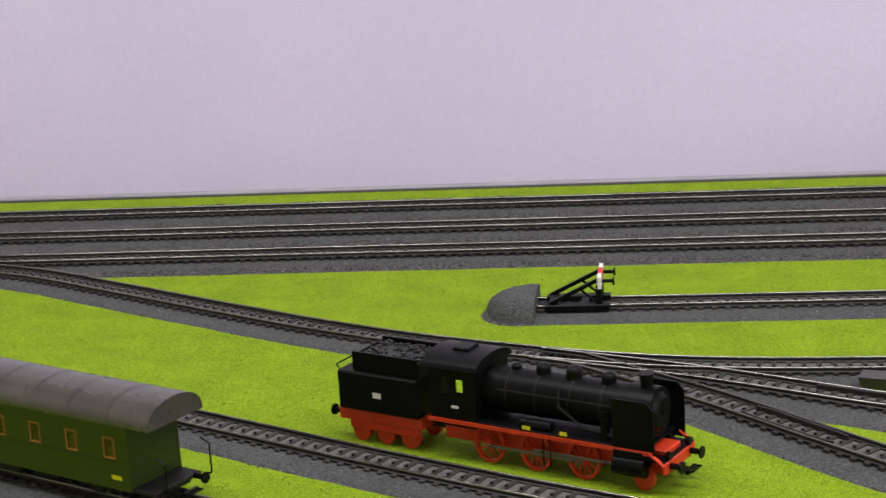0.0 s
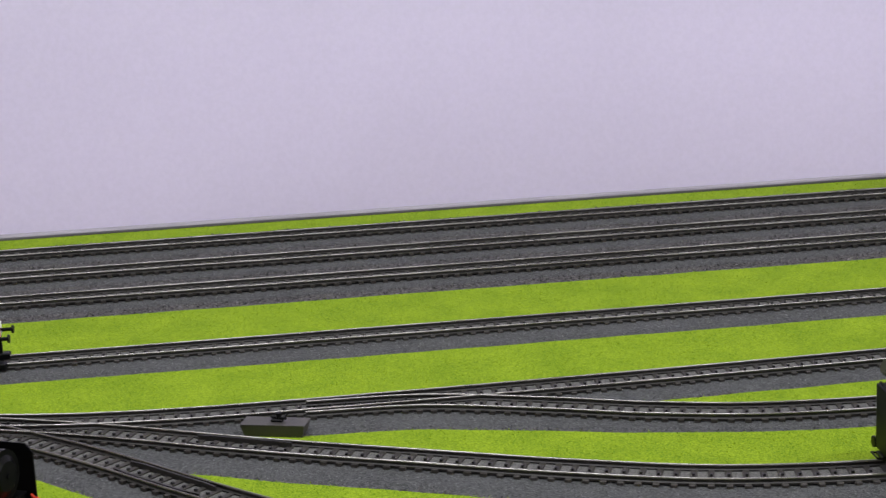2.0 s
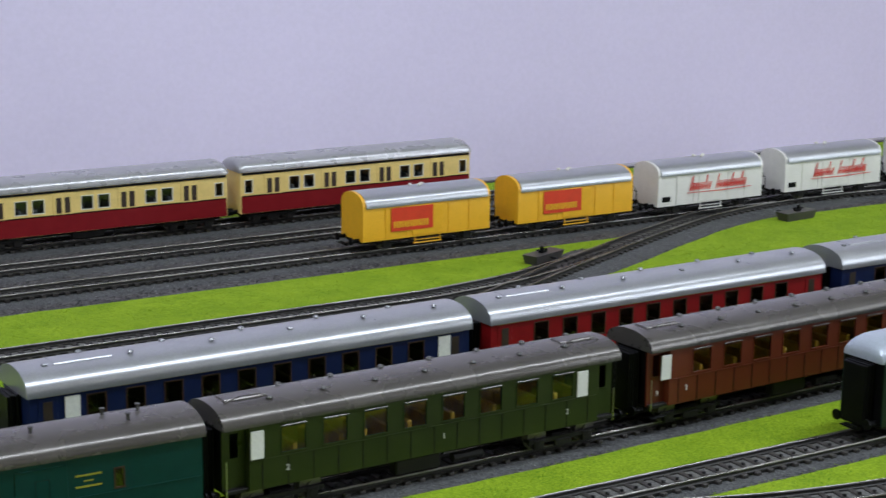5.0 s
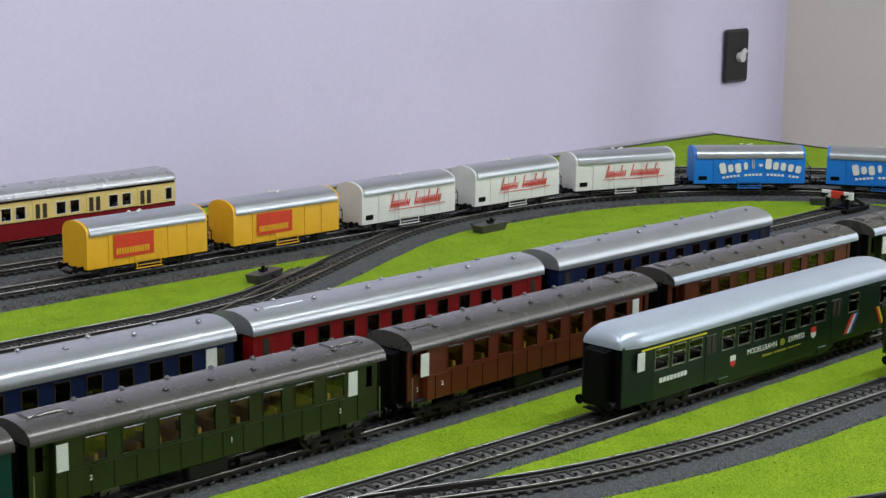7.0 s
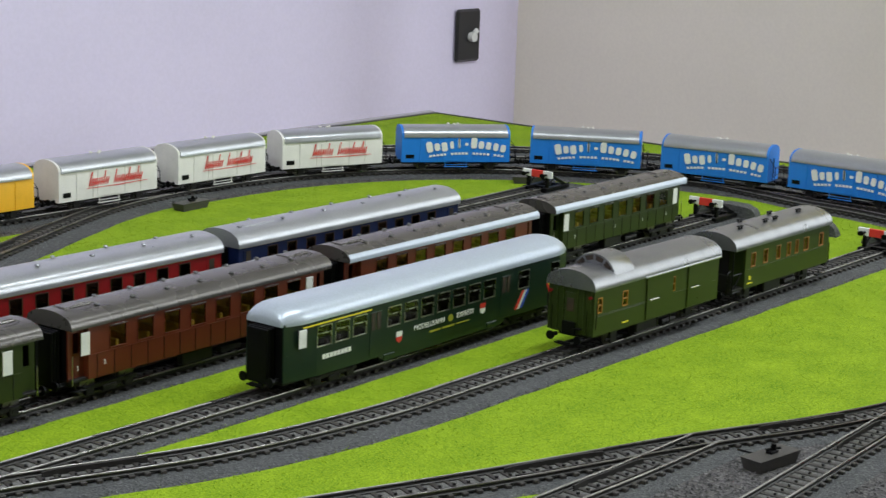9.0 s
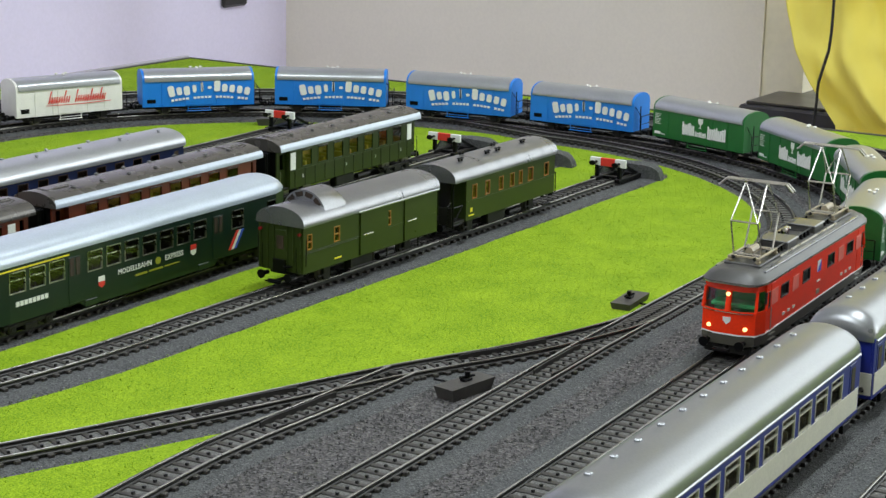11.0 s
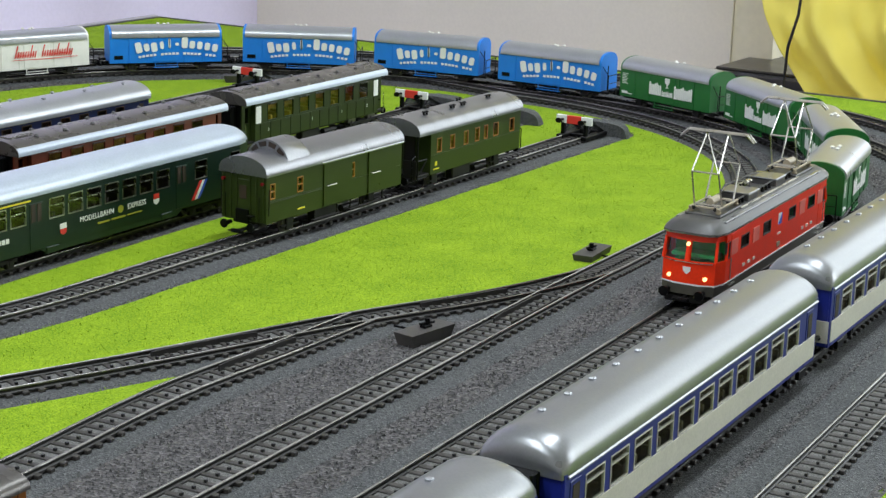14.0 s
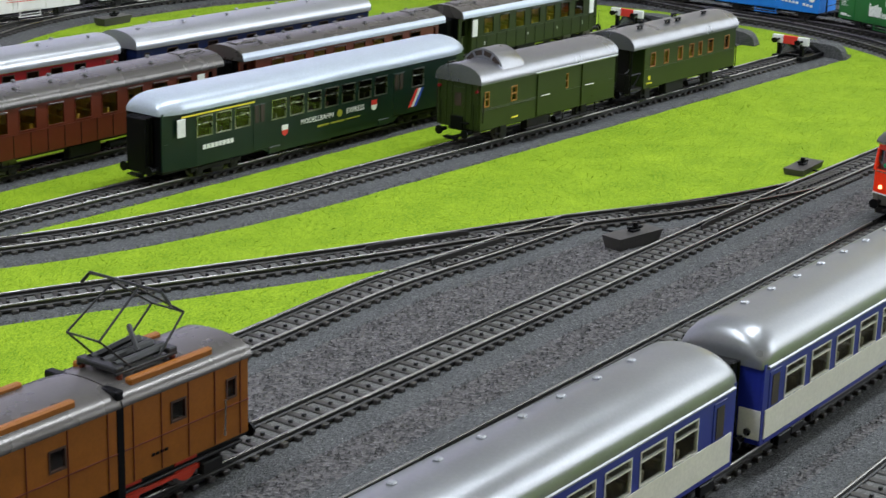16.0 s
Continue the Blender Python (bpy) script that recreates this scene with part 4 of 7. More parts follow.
# ---------- parked coaches ----------
WY = WAYS["bay_blue"]
for cx, paint, word, ends_with in ((0.0455, "navy", "night blue", (-0.0955, 0.1005)), (0.290, "coach_red", "red", ()), (0.537, "navy", "night blue", ())):
    L = 0.231
    c = coach("passenger_coach", word + " express coach with arched silver roof parked in a siding", "railway coach", L, M[paint], M["silver"],
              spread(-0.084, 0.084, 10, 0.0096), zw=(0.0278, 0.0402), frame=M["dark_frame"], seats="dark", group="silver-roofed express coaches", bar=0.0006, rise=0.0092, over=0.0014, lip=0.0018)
    for x in ends_with:
        board(c, x, 0.033, 0.0282, 0.0407, 0.0072)
    for s in (-1, 1):
        part("gilt_line", bars([(-L / 2 + 0.004, L / 2 - 0.004, 0.0416, 0.0419)], s * 0.0165, 0.0003), M["tan"] if paint == "navy" else M["old_yellow"], c)
        for x in (-0.107, 0.107):
            part("door", Mesh().cbox(x - 0.0045, x + 0.0045, s * 0.0165 - 0.0003, s * 0.0165 + 0.0003, 0.0135, 0.0405, 0.0002), M[paint], c)
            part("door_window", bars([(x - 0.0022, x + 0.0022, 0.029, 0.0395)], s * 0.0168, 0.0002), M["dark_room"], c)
    for k in range(11):
        x = -0.104 + 0.0205 * k
        vent(c, x, (0.0055 if k % 2 else -0.0055), 0.0440 + 0.0086, M["bright_silver"], "square" if k % 3 == 0 else "mushroom")
    part("roof_hatch", Mesh().cbox(-0.100, -0.072, -0.0065, 0.0055, 0.0515, 0.0534, 0.0005), M["silver"], c)
    on_way(c, WY, at_x(WY, cx), 0.085)

WY = WAYS["bay_brown"]


def old_coach(cx, paint, word, boards, number, eave=None, bays=8):
    L = 0.207 - 0.0203 * (8 - bays)
    H = L / 2
    c = coach("passenger_coach", word + " wooden-bodied coach with dull grey roof parked in a siding", "railway coach", L, M[paint], M["grey_roof"],
              spread(-0.01015 * (bays - 1), 0.01015 * (bays - 1), bays, 0.0126), frame=M[paint], zb=0.0148, zw=(0.0288, 0.0408), W=0.0320, rise=0.0078, group="grey-roofed coaches", bar=0.0005, over=0.0012, porch=(0.0115, 0.0115))
    for x in boards:
        board(c, x, 0.032, 0.0284, 0.0408, 0.0062)
    for s in (-1, 1):
        # narrow entrance lobby set back under the roof's end
        e = s * (H - 0.0060)
        for q in (-1, 1):
            part("lobby_door", wall_mesh(Mesh(), 0.0110, q * 0.0122, 0.0148, 0.0436, [(e - 0.0020, e + 0.0020, 0.0292, 0.0402)], x0=e - 0.0055), M[paint], c, smooth=False)
        part("lobby_end", Mesh().cbox(s * (H - 0.0010), s * (H - 0.0010) + 0.0008, -0.0112, 0.0112, 0.0148, 0.0436, 0.0002), M["black"], c)
        for q in (-1, 1):
            part("step", Mesh().cbox(e - 0.0045, e + 0.0045, q * 0.0145 - 0.0015, q * 0.0145 + 0.0015, 0.0092, 0.0098, 0.0002), M["black"], c)
            part("handrail", Mesh().tube((e + s * 0.0048, q * 0.0150, 0.0130), (e + s * 0.0048, q * 0.0150, 0.0290), 0.0003, 5), M["steel"], c)
        part("panel_strip", bars([(x - 0.00015, x + 0.00015, 0.0150, 0.0276) for x in np.linspace(0.0175 - H, H - 0.0175, 2 * bays - 1)], s * 0.016, 0.0003), M["under"], c)["kind"] = "stuff"
        for x, w in spread(-0.01015 * (bays - 1), 0.01015 * (bays - 1), bays, 0.0126):
            part("window_visor", Mesh().cbox(x - 0.0060, x + 0.0060, min(s * 0.0160, s * 0.0170), max(s * 0.0160, s * 0.0170), 0.0409, 0.0415, 0.0002), M["grey_roof"], c)
    for x, n in number:
        lettering(n, 0.0036, M["white_p"], c, x, -0.01635, 0.0212, name="class_number")
    for k in range(bays - 1):
        vent(c, 0.0255 - H + 0.026 * k, -0.0075, 0.0440 + 0.0066, M["loco_grey"], "mushroom")
        vent(c, 0.0375 - H + 0.026 * k, 0.0075, 0.0440 + 0.0066, M["loco_grey"], "mushroom")
    for s in (-1, 1):
        part("roof_hatch", Mesh().cbox(s * (H - 0.0155) - 0.010, s * (H - 0.0155) + 0.010, -0.0045, 0.0045, 0.0512, 0.0524, 0.0005)
             .wire([(s * (H - 0.0155) - 0.011, -0.006, 0.0515), (s * (H - 0.0155) - 0.004, -0.006, 0.0535), (s * (H - 0.0155) + 0.006, -0.006, 0.0535), (s * (H - 0.0155) + 0.011, -0.006, 0.0515)], 0.0003, 5), M["grey_roof"], c)
    # pale strip along the eaves: the window's reflection on the roof, as colour
    if eave:
        for s in (-1, 1):
            band = Mesh().loft([[(x, s * (0.01745 * math.cos(w)), 0.0443 + 0.0078 * max(math.sin(w), 0) ** 0.85 - (0.0012 if w == 0 else 0)) for w in (0.0, 0.08, 0.2, 0.32, 0.44)] for x in (-H - 0.001, H + 0.001)], close=False, caps=False)
            part("gutter", band, M["pale_roof"], c, "pale painted eave band")
    return on_way(c, WY, at_x(WY, cx), 0.078)


old_coach(0.0875, "olive", "olive green", (-0.0885, 0.0825), ((-0.074, "2"), (0.005, "1"), (0.074, "2")))
old_coach(0.3155, "brown", "red-brown", (-0.0945, 0.085), ((-0.1, "3"), (-0.081, "2")))
old_coach(0.5425, "brown", "red-brown", (), (), True)
old_coach(0.7625, "olive", "olive green", (-0.0785, 0.0785), ((-0.066, "2"), (-0.010, "1"), (0.030, "1"), (0.066, "2")), True, 7)

# teal luggage van at the head of the row
L = 0.160
c = coach("luggage_van", "teal green luggage van with brown-grey roof and lookout", "railway van", L, M["teal"], M["grey_roof"], [(-0.052, 0.0060), (-0.026, 0.0052), (0.012, 0.0062), (0.044, 0.0046)],
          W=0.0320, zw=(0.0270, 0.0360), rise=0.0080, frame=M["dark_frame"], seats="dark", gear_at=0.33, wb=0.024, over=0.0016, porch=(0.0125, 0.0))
part("lookout", Mesh().cbox(-0.068, -0.046, -0.0112, 0.0112, 0.0452, 0.0556, 0.0006), M["teal"], c)
part("lobby_end", Mesh().cbox(-0.0800, -0.0792, -0.0112, 0.0112, 0.0125, 0.0440, 0.0002), M["black"], c)
part("lookout_roof", Mesh().loft([[(x, 0.0126 * math.cos(math.pi * j / 10), 0.0554 + 0.0030 * math.sin(math.pi * j / 10)) for j in range(11)] for x in (-0.070, -0.044)]), M["grey_roof"], c)
part("lookout_window", bars([(-0.0625, -0.0515, 0.0500, 0.0540)], -0.0112, 0.0003), M["dark_room"], c)
part("lettering", bars([(0.0255, 0.0365, 0.0345, 0.0353), (0.029, 0.033, 0.0322, 0.0328), (0.0255, 0.0365, 0.0298, 0.0306)], -0.016, 0.0002), M["old_yellow"], c, "small dull yellow lettering")
for s in (-1, 1):
    part("lobby_door", wall_mesh(Mesh(), 0.0120, s * 0.0122, 0.0125, 0.0440, [(-0.0755, -0.0715, 0.0270, 0.0370)], x0=-0.0795), M["teal"], c, smooth=False)
    part("sliding_door", Mesh().cbox(0.001, 0.0225, s * 0.016 - 0.0003, s * 0.016 + 0.0005, 0.0128, 0.0405, 0.0002), M["teal"], c)
    part("door_handle", Mesh().wire([(0.0195, s * 0.0168, 0.0225), (0.0215, s * 0.0168, 0.0225), (0.0215, s * 0.0168, 0.0195)], 0.0003, 5), M["steel"], c)
for x, y in ((-0.030, -0.004), (0.012, -0.004), (0.045, 0.005), (0.052, -0.006), (0.060, 0.004)):
    vent(c, x, y, 0.0512, M["loco_grey"], "pipe")
on_way(c, WY, at_x(WY, -0.1055), 0.055)

# long dark green coach with the pale roof
WY = WAYS["bay_express"]
L = 0.272
W = 0.0330
wins = [(-0.1065, 0.0122), (-0.0915, 0.0122), (-0.0765, 0.0122)] + [(-0.046 + 0.0155 * k, 0.0122) for k in range(7)] + [(0.084, 0.0122), (0.119, 0.0100)]
c = coach("passenger_coach", "long dark green society coach with pale blue-grey roof", "railway coach", L, M["fir"], M["pale_roof"], wins, zw=(0.0278, 0.0395), frame=M["steel"], bar=0.00045,
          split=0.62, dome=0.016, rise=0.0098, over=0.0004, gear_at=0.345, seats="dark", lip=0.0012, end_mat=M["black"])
draw_in(c, 0.124, 0.0135, 0.20)
for s in (-1, 1):
    y = s * W / 2
    part("first_class_stripe", bars([(-0.124, -0.0665, 0.0404, 0.0413)], y, 0.0002), M["yellow_p"], c)
    part("lower_skirt", Mesh().loft([[(-0.060, yy, 0.0126), (-0.054, yy, 0.0088), (0.060, yy, 0.0088), (0.066, yy, 0.0126)] for yy in (y, y - s * 0.0012)]), M["fir"], c)
    for x in (-0.0625, 0.0645):
        part("folding_door", Mesh().cbox(x - 0.0052, x + 0.0052, y - 0.0003, y + 0.0003, 0.0128, 0.0390, 0.0002), M["fir"], c)
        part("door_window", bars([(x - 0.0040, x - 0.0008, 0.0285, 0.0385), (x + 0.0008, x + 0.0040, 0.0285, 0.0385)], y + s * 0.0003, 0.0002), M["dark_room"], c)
y = -W / 2
board(c, -0.1245, W, 0.0300, 0.0400, 0.0060)
part("lettering", bars([(-0.108 + 0.0031 * k, -0.1055 + 0.0031 * k, 0.0205, 0.0231) for k in range(8)], y, 0.0002), M["white_p"], c, "white lettering bars")
lettering("MODELLBAHN", 0.0045, M["white_p"], c, -0.0125, y - 0.0002, 0.0212)
lettering("EXPRESS", 0.0045, M["white_p"], c, 0.0225, y - 0.0002, 0.0214)
part("emblem", Mesh().loft([[(0.0080 + 0.0024 * math.cos(w), yy, 0.0226 + 0.0022 * math.sin(w)) for w in np.linspace(0, 2 * math.pi, 12, endpoint=False)] for yy in (y, y - 0.00025)]), M["old_yellow"], c, "small dull yellow emblem")
part("lettering", bars([(-0.012, -0.002, 0.0172, 0.0184), (0.000, 0.012, 0.0173, 0.0184), (0.014, 0.027, 0.0176, 0.0183)], y, 0.0002), M["old_yellow"], c, "yellow lettering bars")
for x, z, up, dn in ((0.0405, 0.0228, "red_p", "white_p"), (-0.0410, 0.0205, "white_p", "red_p")):
    part("coat_of_arms", Mesh().box(x - 0.0026, x + 0.0026, y - 0.0003, y, z, z + 0.0030), M[up], c)
    part("coat_of_arms", Mesh().loft([[(x - 0.0026, yy, z), (x - 0.0024, yy, z - 0.0022), (x, yy, z - 0.0036), (x + 0.0024, yy, z - 0.0022), (x + 0.0026, yy, z)] for yy in (y, y - 0.0003)]), M[dn], c)
for k, key in enumerate(("red_p", "white_p", "blue_p")):
    x = 0.0745 + 0.0026 * k
    part("stripe", Mesh().loft([[(x, yy, 0.0155), (x + 0.0026, yy, 0.0155), (x + 0.0106, yy, 0.0265), (x + 0.0080, yy, 0.0265)] for yy in (y, y - 0.0003)]), M[key], c)
for k, key in enumerate(("red_p", "yellow_p", "black")):
    x = 0.1085 + 0.0022 * k
    part("stripe", Mesh().loft([[(x + 0.007, yy, 0.0155), (x + 0.0092, yy, 0.0155), (x + 0.0032, yy, 0.0265), (x + 0.001, yy, 0.0265)] for yy in (y, y - 0.0003)]), M[key], c)
for x in (-0.05, 0.05):
    part("step", Mesh().cbox(x - 0.005, x + 0.005, y - 0.0006, y + 0.003, 0.0085, 0.0125, 0.0004), M["fir"], c)
on_way(c, WY, at_x(WY, 0.4328), 0.094)

# olive luggage van with the domed lookout
WY = WAYS["bay_van"]
L, W = 0.143, 0.0330
c = coach("luggage_van", "olive green two-axle luggage van with silver roof and domed lookout", "railway van", L, M["olive"], M["dark_silver"], [(-0.0655, 0.0046), (-0.0385, 0.0058), (0.0155, 0.0058), (0.0585, 0.0058)],
          zb=0.0152, zw=(0.0290, 0.0385), frame=M["ochre"], seats="dark", gear=None, gear_at=(-0.043, 0.043), bellows=False, rise=0.0100, over=0.0012, seams=7, bar=0.0006, split=0.5)
part("lookout", Mesh().loft([[(x, r * math.cos(math.pi * j / 14), 0.0455 + h * math.sin(math.pi * j / 14)) for j in range(15)] for x, r, h in ((-0.0490, 0.0160, 0.0148), (-0.0290, 0.0160, 0.0148), (-0.0235, 0.0152, 0.0090))]), M["dark_silver"], c, "silver lookout dome")
for k in range(4):
    a = math.pi * (0.24 + 0.173 * k)
    part("lookout_window", Mesh().loft([[(x, r * math.cos(a + d), 0.0455 + r * 0.92 * math.sin(a + d)) for r, d in ((0.0150, -0.2), (0.0150, 0.2), (0.0118, 0.2), (0.0118, -0.2))] for x in (-0.0493, -0.0489)]), M["dark_room"], c)
for s in (-1, 1):
    y = s * W / 2
    for x0 in (-0.0150, 0.0330):
        part("sliding_door", Mesh().cbox(x0, x0 + 0.0300, y - 0.0002, y + s * 0.0009 if s > 0 else y + 0.0003, 0.0158, 0.0425, 0.0002) if s > 0 else Mesh().cbox(x0, x0 + 0.0300, y - 0.0008, y + 0.0002, 0.0158, 0.0425, 0.0002), M["olive"], c)
        part("grab_rail", Mesh().tube((x0 + 0.003, y + s * 0.0013, 0.0282), (x0 + 0.0125, y + s * 0.0013, 0.0282), 0.0004, 6), M["steel"], c)
    part("door_track", Mesh().cbox(-0.016, 0.066, min(y, y + s * 0.0014), max(y, y + s * 0.0014), 0.0425, 0.0437, 0.0002), M["silver"], c)
    part("number_patch", bars([(-0.041, -0.034, 0.0185, 0.0194)], y, 0.0003), M["yellow_p"], c)
part("end_door", Mesh().cbox(-L / 2 - 0.0006, -L / 2 + 0.0003, -0.0045, 0.0045, 0.0158, 0.0400, 0.0003), M["olive"], c)
for yy in (-0.0150, -0.0095, -0.0050, 0.0050, 0.0095, 0.0150):
    part("end_rib", Mesh().cbox(-L / 2 - 0.0009, -L / 2 + 0.0002, yy - 0.0004, yy + 0.0004, 0.0155, 0.0455, 0.0002), M["olive"], c)
part("end_step", Mesh().cbox(-L / 2 - 0.0035, -L / 2, -0.0090, -0.0040, 0.0185, 0.0192, 0.0002), M["black"], c)
part("gangplank", Mesh().cbox(-L / 2 - 0.0022, -L / 2 - 0.0010, -0.0048, 0.0048, 0.0140, 0.0225, 0.0003), M["black"], c)
for s in (-1, 1):
    for x0, x1 in ((-0.026, 0.002), (0.012, 0.052)):
        part("foot_board", Mesh().cbox(x0, x1, s * (W / 2) - 0.0012, s * (W / 2) + 0.0012, 0.0088, 0.0096, 0.0002).box(x0 + 0.002, x0 + 0.0026, s * W / 2 - 0.0004, s * W / 2 + 0.0004, 0.0096, 0.0152)
             .box(x1 - 0.0026, x1 - 0.002, s * W / 2 - 0.0004, s * W / 2 + 0.0004, 0.0096, 0.0152), M["under"], c)
    part("waist_rail", Mesh().cbox(-L / 2 + 0.001, -0.0160, min(s * W / 2, s * (W / 2 + 0.0004)), max(s * W / 2, s * (W / 2 + 0.0004)), 0.0268, 0.0273, 0.0001), M["olive"], c)
    part("gutter", Mesh().tube((-0.0180, s * (W / 2 + 0.0012), 0.0432), (L / 2, s * (W / 2 + 0.0012), 0.0432), 0.0007, 6), M["silver"], c, "bright gutter strip")
    part("corner_rail", Mesh().wire([(-L / 2 + 0.0012, s * (W / 2 + 0.0010), 0.0200), (-L / 2 + 0.0012, s * (W / 2 + 0.0014), 0.0360)], 0.0004, 5), M["under"], c)
part("end_window", Mesh().cbox(-L / 2 - 0.0009, -L / 2, -0.0026, 0.0026, 0.0285, 0.0365, 0.0001), M["dark_room"], c)
for yy in (-0.0145, 0.0145):
    part("tail_lamp", Mesh().tube((-L / 2 - 0.002, yy, 0.0390), (-L / 2, yy, 0.0390), 0.0010, 10), M["deep_red"], c, "dark red tail lamp")
for s in (-1, 1):
    part("end_handrail", Mesh().wire([(-L / 2 - 0.001, s * 0.0125, 0.016), (-L / 2 - 0.0016, s * 0.0125, 0.019), (-L / 2 - 0.0016, s * 0.0125, 0.031)], 0.0003, 5), M["black"], c)
on_way(c, WY, at_x(WY, 0.5595), 0.043)

L = 0.137
c = coach("passenger_coach", "olive green two-axle coach with silver roof and black vents", "railway coach", L, M["olive"], M["dark_silver"], [(-0.043, 0.0060), (-0.026, 0.0060), (-0.008, 0.0060), (0.007, 0.0060), (0.019, 0.0050), (0.033, 0.0072), (0.056, 0.0066)],
          zb=0.0152, zw=(0.0290, 0.0388), frame=M["wood_frame"], gear=None, gear_at=(-0.042, 0.042), bellows=False, rise=0.0100, over=0.0014, seams=7, porch=(0.0150, 0.0), group="two-axle coaches")
for s in (-1, 1):
    for x in (-0.056, 0.056):
        part("step", Mesh().cbox(x - 0.005, x + 0.005, s * 0.0165 - 0.002, s * 0.0165 + 0.001, 0.0080, 0.0088, 0.0002), M["black"], c)
    part("number_patch", bars([(-0.050, -0.043, 0.0178, 0.0187), (-0.048, -0.0455, 0.0205, 0.0232)], s * 0.0165, 0.0003), M["yellow_p"], c)
    for e in (-1, 1):
        part("platform_rail", Mesh().wire([(e * (L / 2 + 0.001), s * 0.0145, 0.012), (e * (L / 2 + 0.0055), s * 0.0145, 0.014), (e * (L / 2 + 0.0055), s * 0.0145, 0.028), (e * (L / 2 + 0.001), s * 0.0145, 0.030)], 0.00045, 5), M["black"], c)
part("platform_door", Mesh().cbox(-L / 2 + 0.0142, -L / 2 + 0.0148, -0.0045, 0.0045, 0.0135, 0.0400, 0.0002), M["under"], c)
for s in (-1, 1):
    part("gate", Mesh().wire([(-L / 2 + 0.001, s * 0.0148, 0.0260), (-L / 2 + 0.013, s * 0.0148, 0.0260), (-L / 2 + 0.001, s * 0.0148, 0.0140), (-L / 2 + 0.013, s * 0.0148, 0.0140)], 0.0005, 5), M["black"], c)
    part("platform_post", Mesh().tube((-L / 2 + 0.0012, s * 0.0148, 0.0120), (-L / 2 + 0.0012, s * 0.0148, 0.0450), 0.0006, 6), M["black"], c)
    part("platform_panel", Mesh().cbox(-L / 2 - 0.0003, -L / 2 + 0.0005, min(s * 0.0045, s * 0.0145), max(s * 0.0045, s * 0.0145), 0.0130, 0.0262, 0.0002), M["under"], c)
for x, y in ((-0.045, -0.006), (-0.024, 0.006), (-0.010, -0.006), (0.004, -0.006), (0.018, 0.006), (0.042, -0.004)):
    for d in (-0.0012, 0.0012):
        vent(c, x + d * 1.5, y, 0.0542, M["black"], "mushroom")
on_way(c, WY, at_x(WY, 0.7210), 0.042)

# blue and silver express coaches
WY = WAYS["middle"]


def express(s_mid):
    L, W = 0.268, 0.0335
    d = -0.0045
    c = coach("passenger_coach", "long coach with pale lower side, royal blue band and silver roof", "railway coach", L, M["royal"], M["bright_silver"], spread(d - 0.105, d + 0.105, 11, 0.0158), W=W, zw=(0.0252, 0.0372), ze=0.0420,
              frame=M["pale"], bar=0.00045, split=0.70, dome=0.0125, rise=0.0122, over=0.0004, gear_at=0.36, end_mat=M["royal"], group="blue and silver coaches", seats="pale_room", lip=0.0016)
    for s in (-1, 1):
        y = s * W / 2
        part("lower_panel", Mesh().cbox(-L / 2 + 0.002, L / 2 - 0.002, min(y, y + s * 0.0004), max(y, y + s * 0.0004), 0.0140, 0.0249, 0.0001), M["pale"], c, "pale grey lower side panel")
        part("dark_line", bars([(-L / 2 + 0.003, L / 2 - 0.003, 0.0124, 0.0133)], y, 0.0002), M["royal"], c)
        part("gutter", Mesh().tube((-L / 2 + 0.002, y + s * 0.0002, 0.0406), (L / 2 - 0.002, y + s * 0.0002, 0.0406), 0.0007, 6), M["silver"], c)
        for x in (-0.116, 0.116):
            part("step", Mesh().cbox(x - 0.005, x + 0.005, y - 0.001, y + 0.001, 0.0080, 0.0120, 0.0003), M["black"], c)
        for x in (d - 0.1210, d + 0.1275):
            part("door", Mesh().cbox(x - 0.0045, x + 0.0045, y - 0.0002, y + 0.0003, 0.0130, 0.0385, 0.0002) if s > 0 else Mesh().cbox(x - 0.0045, x + 0.0045, y - 0.0003, y + 0.0002, 0.0130, 0.0385, 0.0002), M["royal"], c)
            part("door_window", bars([(x - 0.0026, x + 0.0026, 0.0256, 0.0368)], y + s * 0.0003, 0.0002), M["dark_room"], c)
    for k in range(11):
        vent(c, d - 0.105 + 0.021 * k, 0.0050, 0.0420 + 0.0115, M["silver"], "square")
    for e in (-1, 1):
        for q in (-1, 1):
            part("end_panel", Mesh().cbox(min(e * (L / 2 - 0.0002), e * (L / 2 + 0.0004)), max(e * (L / 2 - 0.0002), e * (L / 2 + 0.0004)), min(q * 0.0080, q * 0.0164), max(q * 0.0080, q * 0.0164), 0.0140, 0.0249, 0.0001), M["pale"], c)
        part("gangway_frame", Mesh().cbox(min(e * (L / 2 + 0.006), e * (L / 2 + 0.0100)), max(e * (L / 2 + 0.006), e * (L / 2 + 0.0100)), -0.0092, 0.0092, 0.0115, 0.0440, 0.0006), M["black"], c, "black rubber gangway frame")
        part("end_lamp", Mesh().tube((e * L / 2, -0.012, 0.0165), (e * (L / 2 + 0.0012), -0.012, 0.0165), 0.0014, 10), M["steel"], c)
    return on_way(c, WY, s_mid, 0.099, back=True)


s0 = south_x(WY, 0.3120)
for k in (-1, 0, 1):
    express(s0 - 0.289 * k)

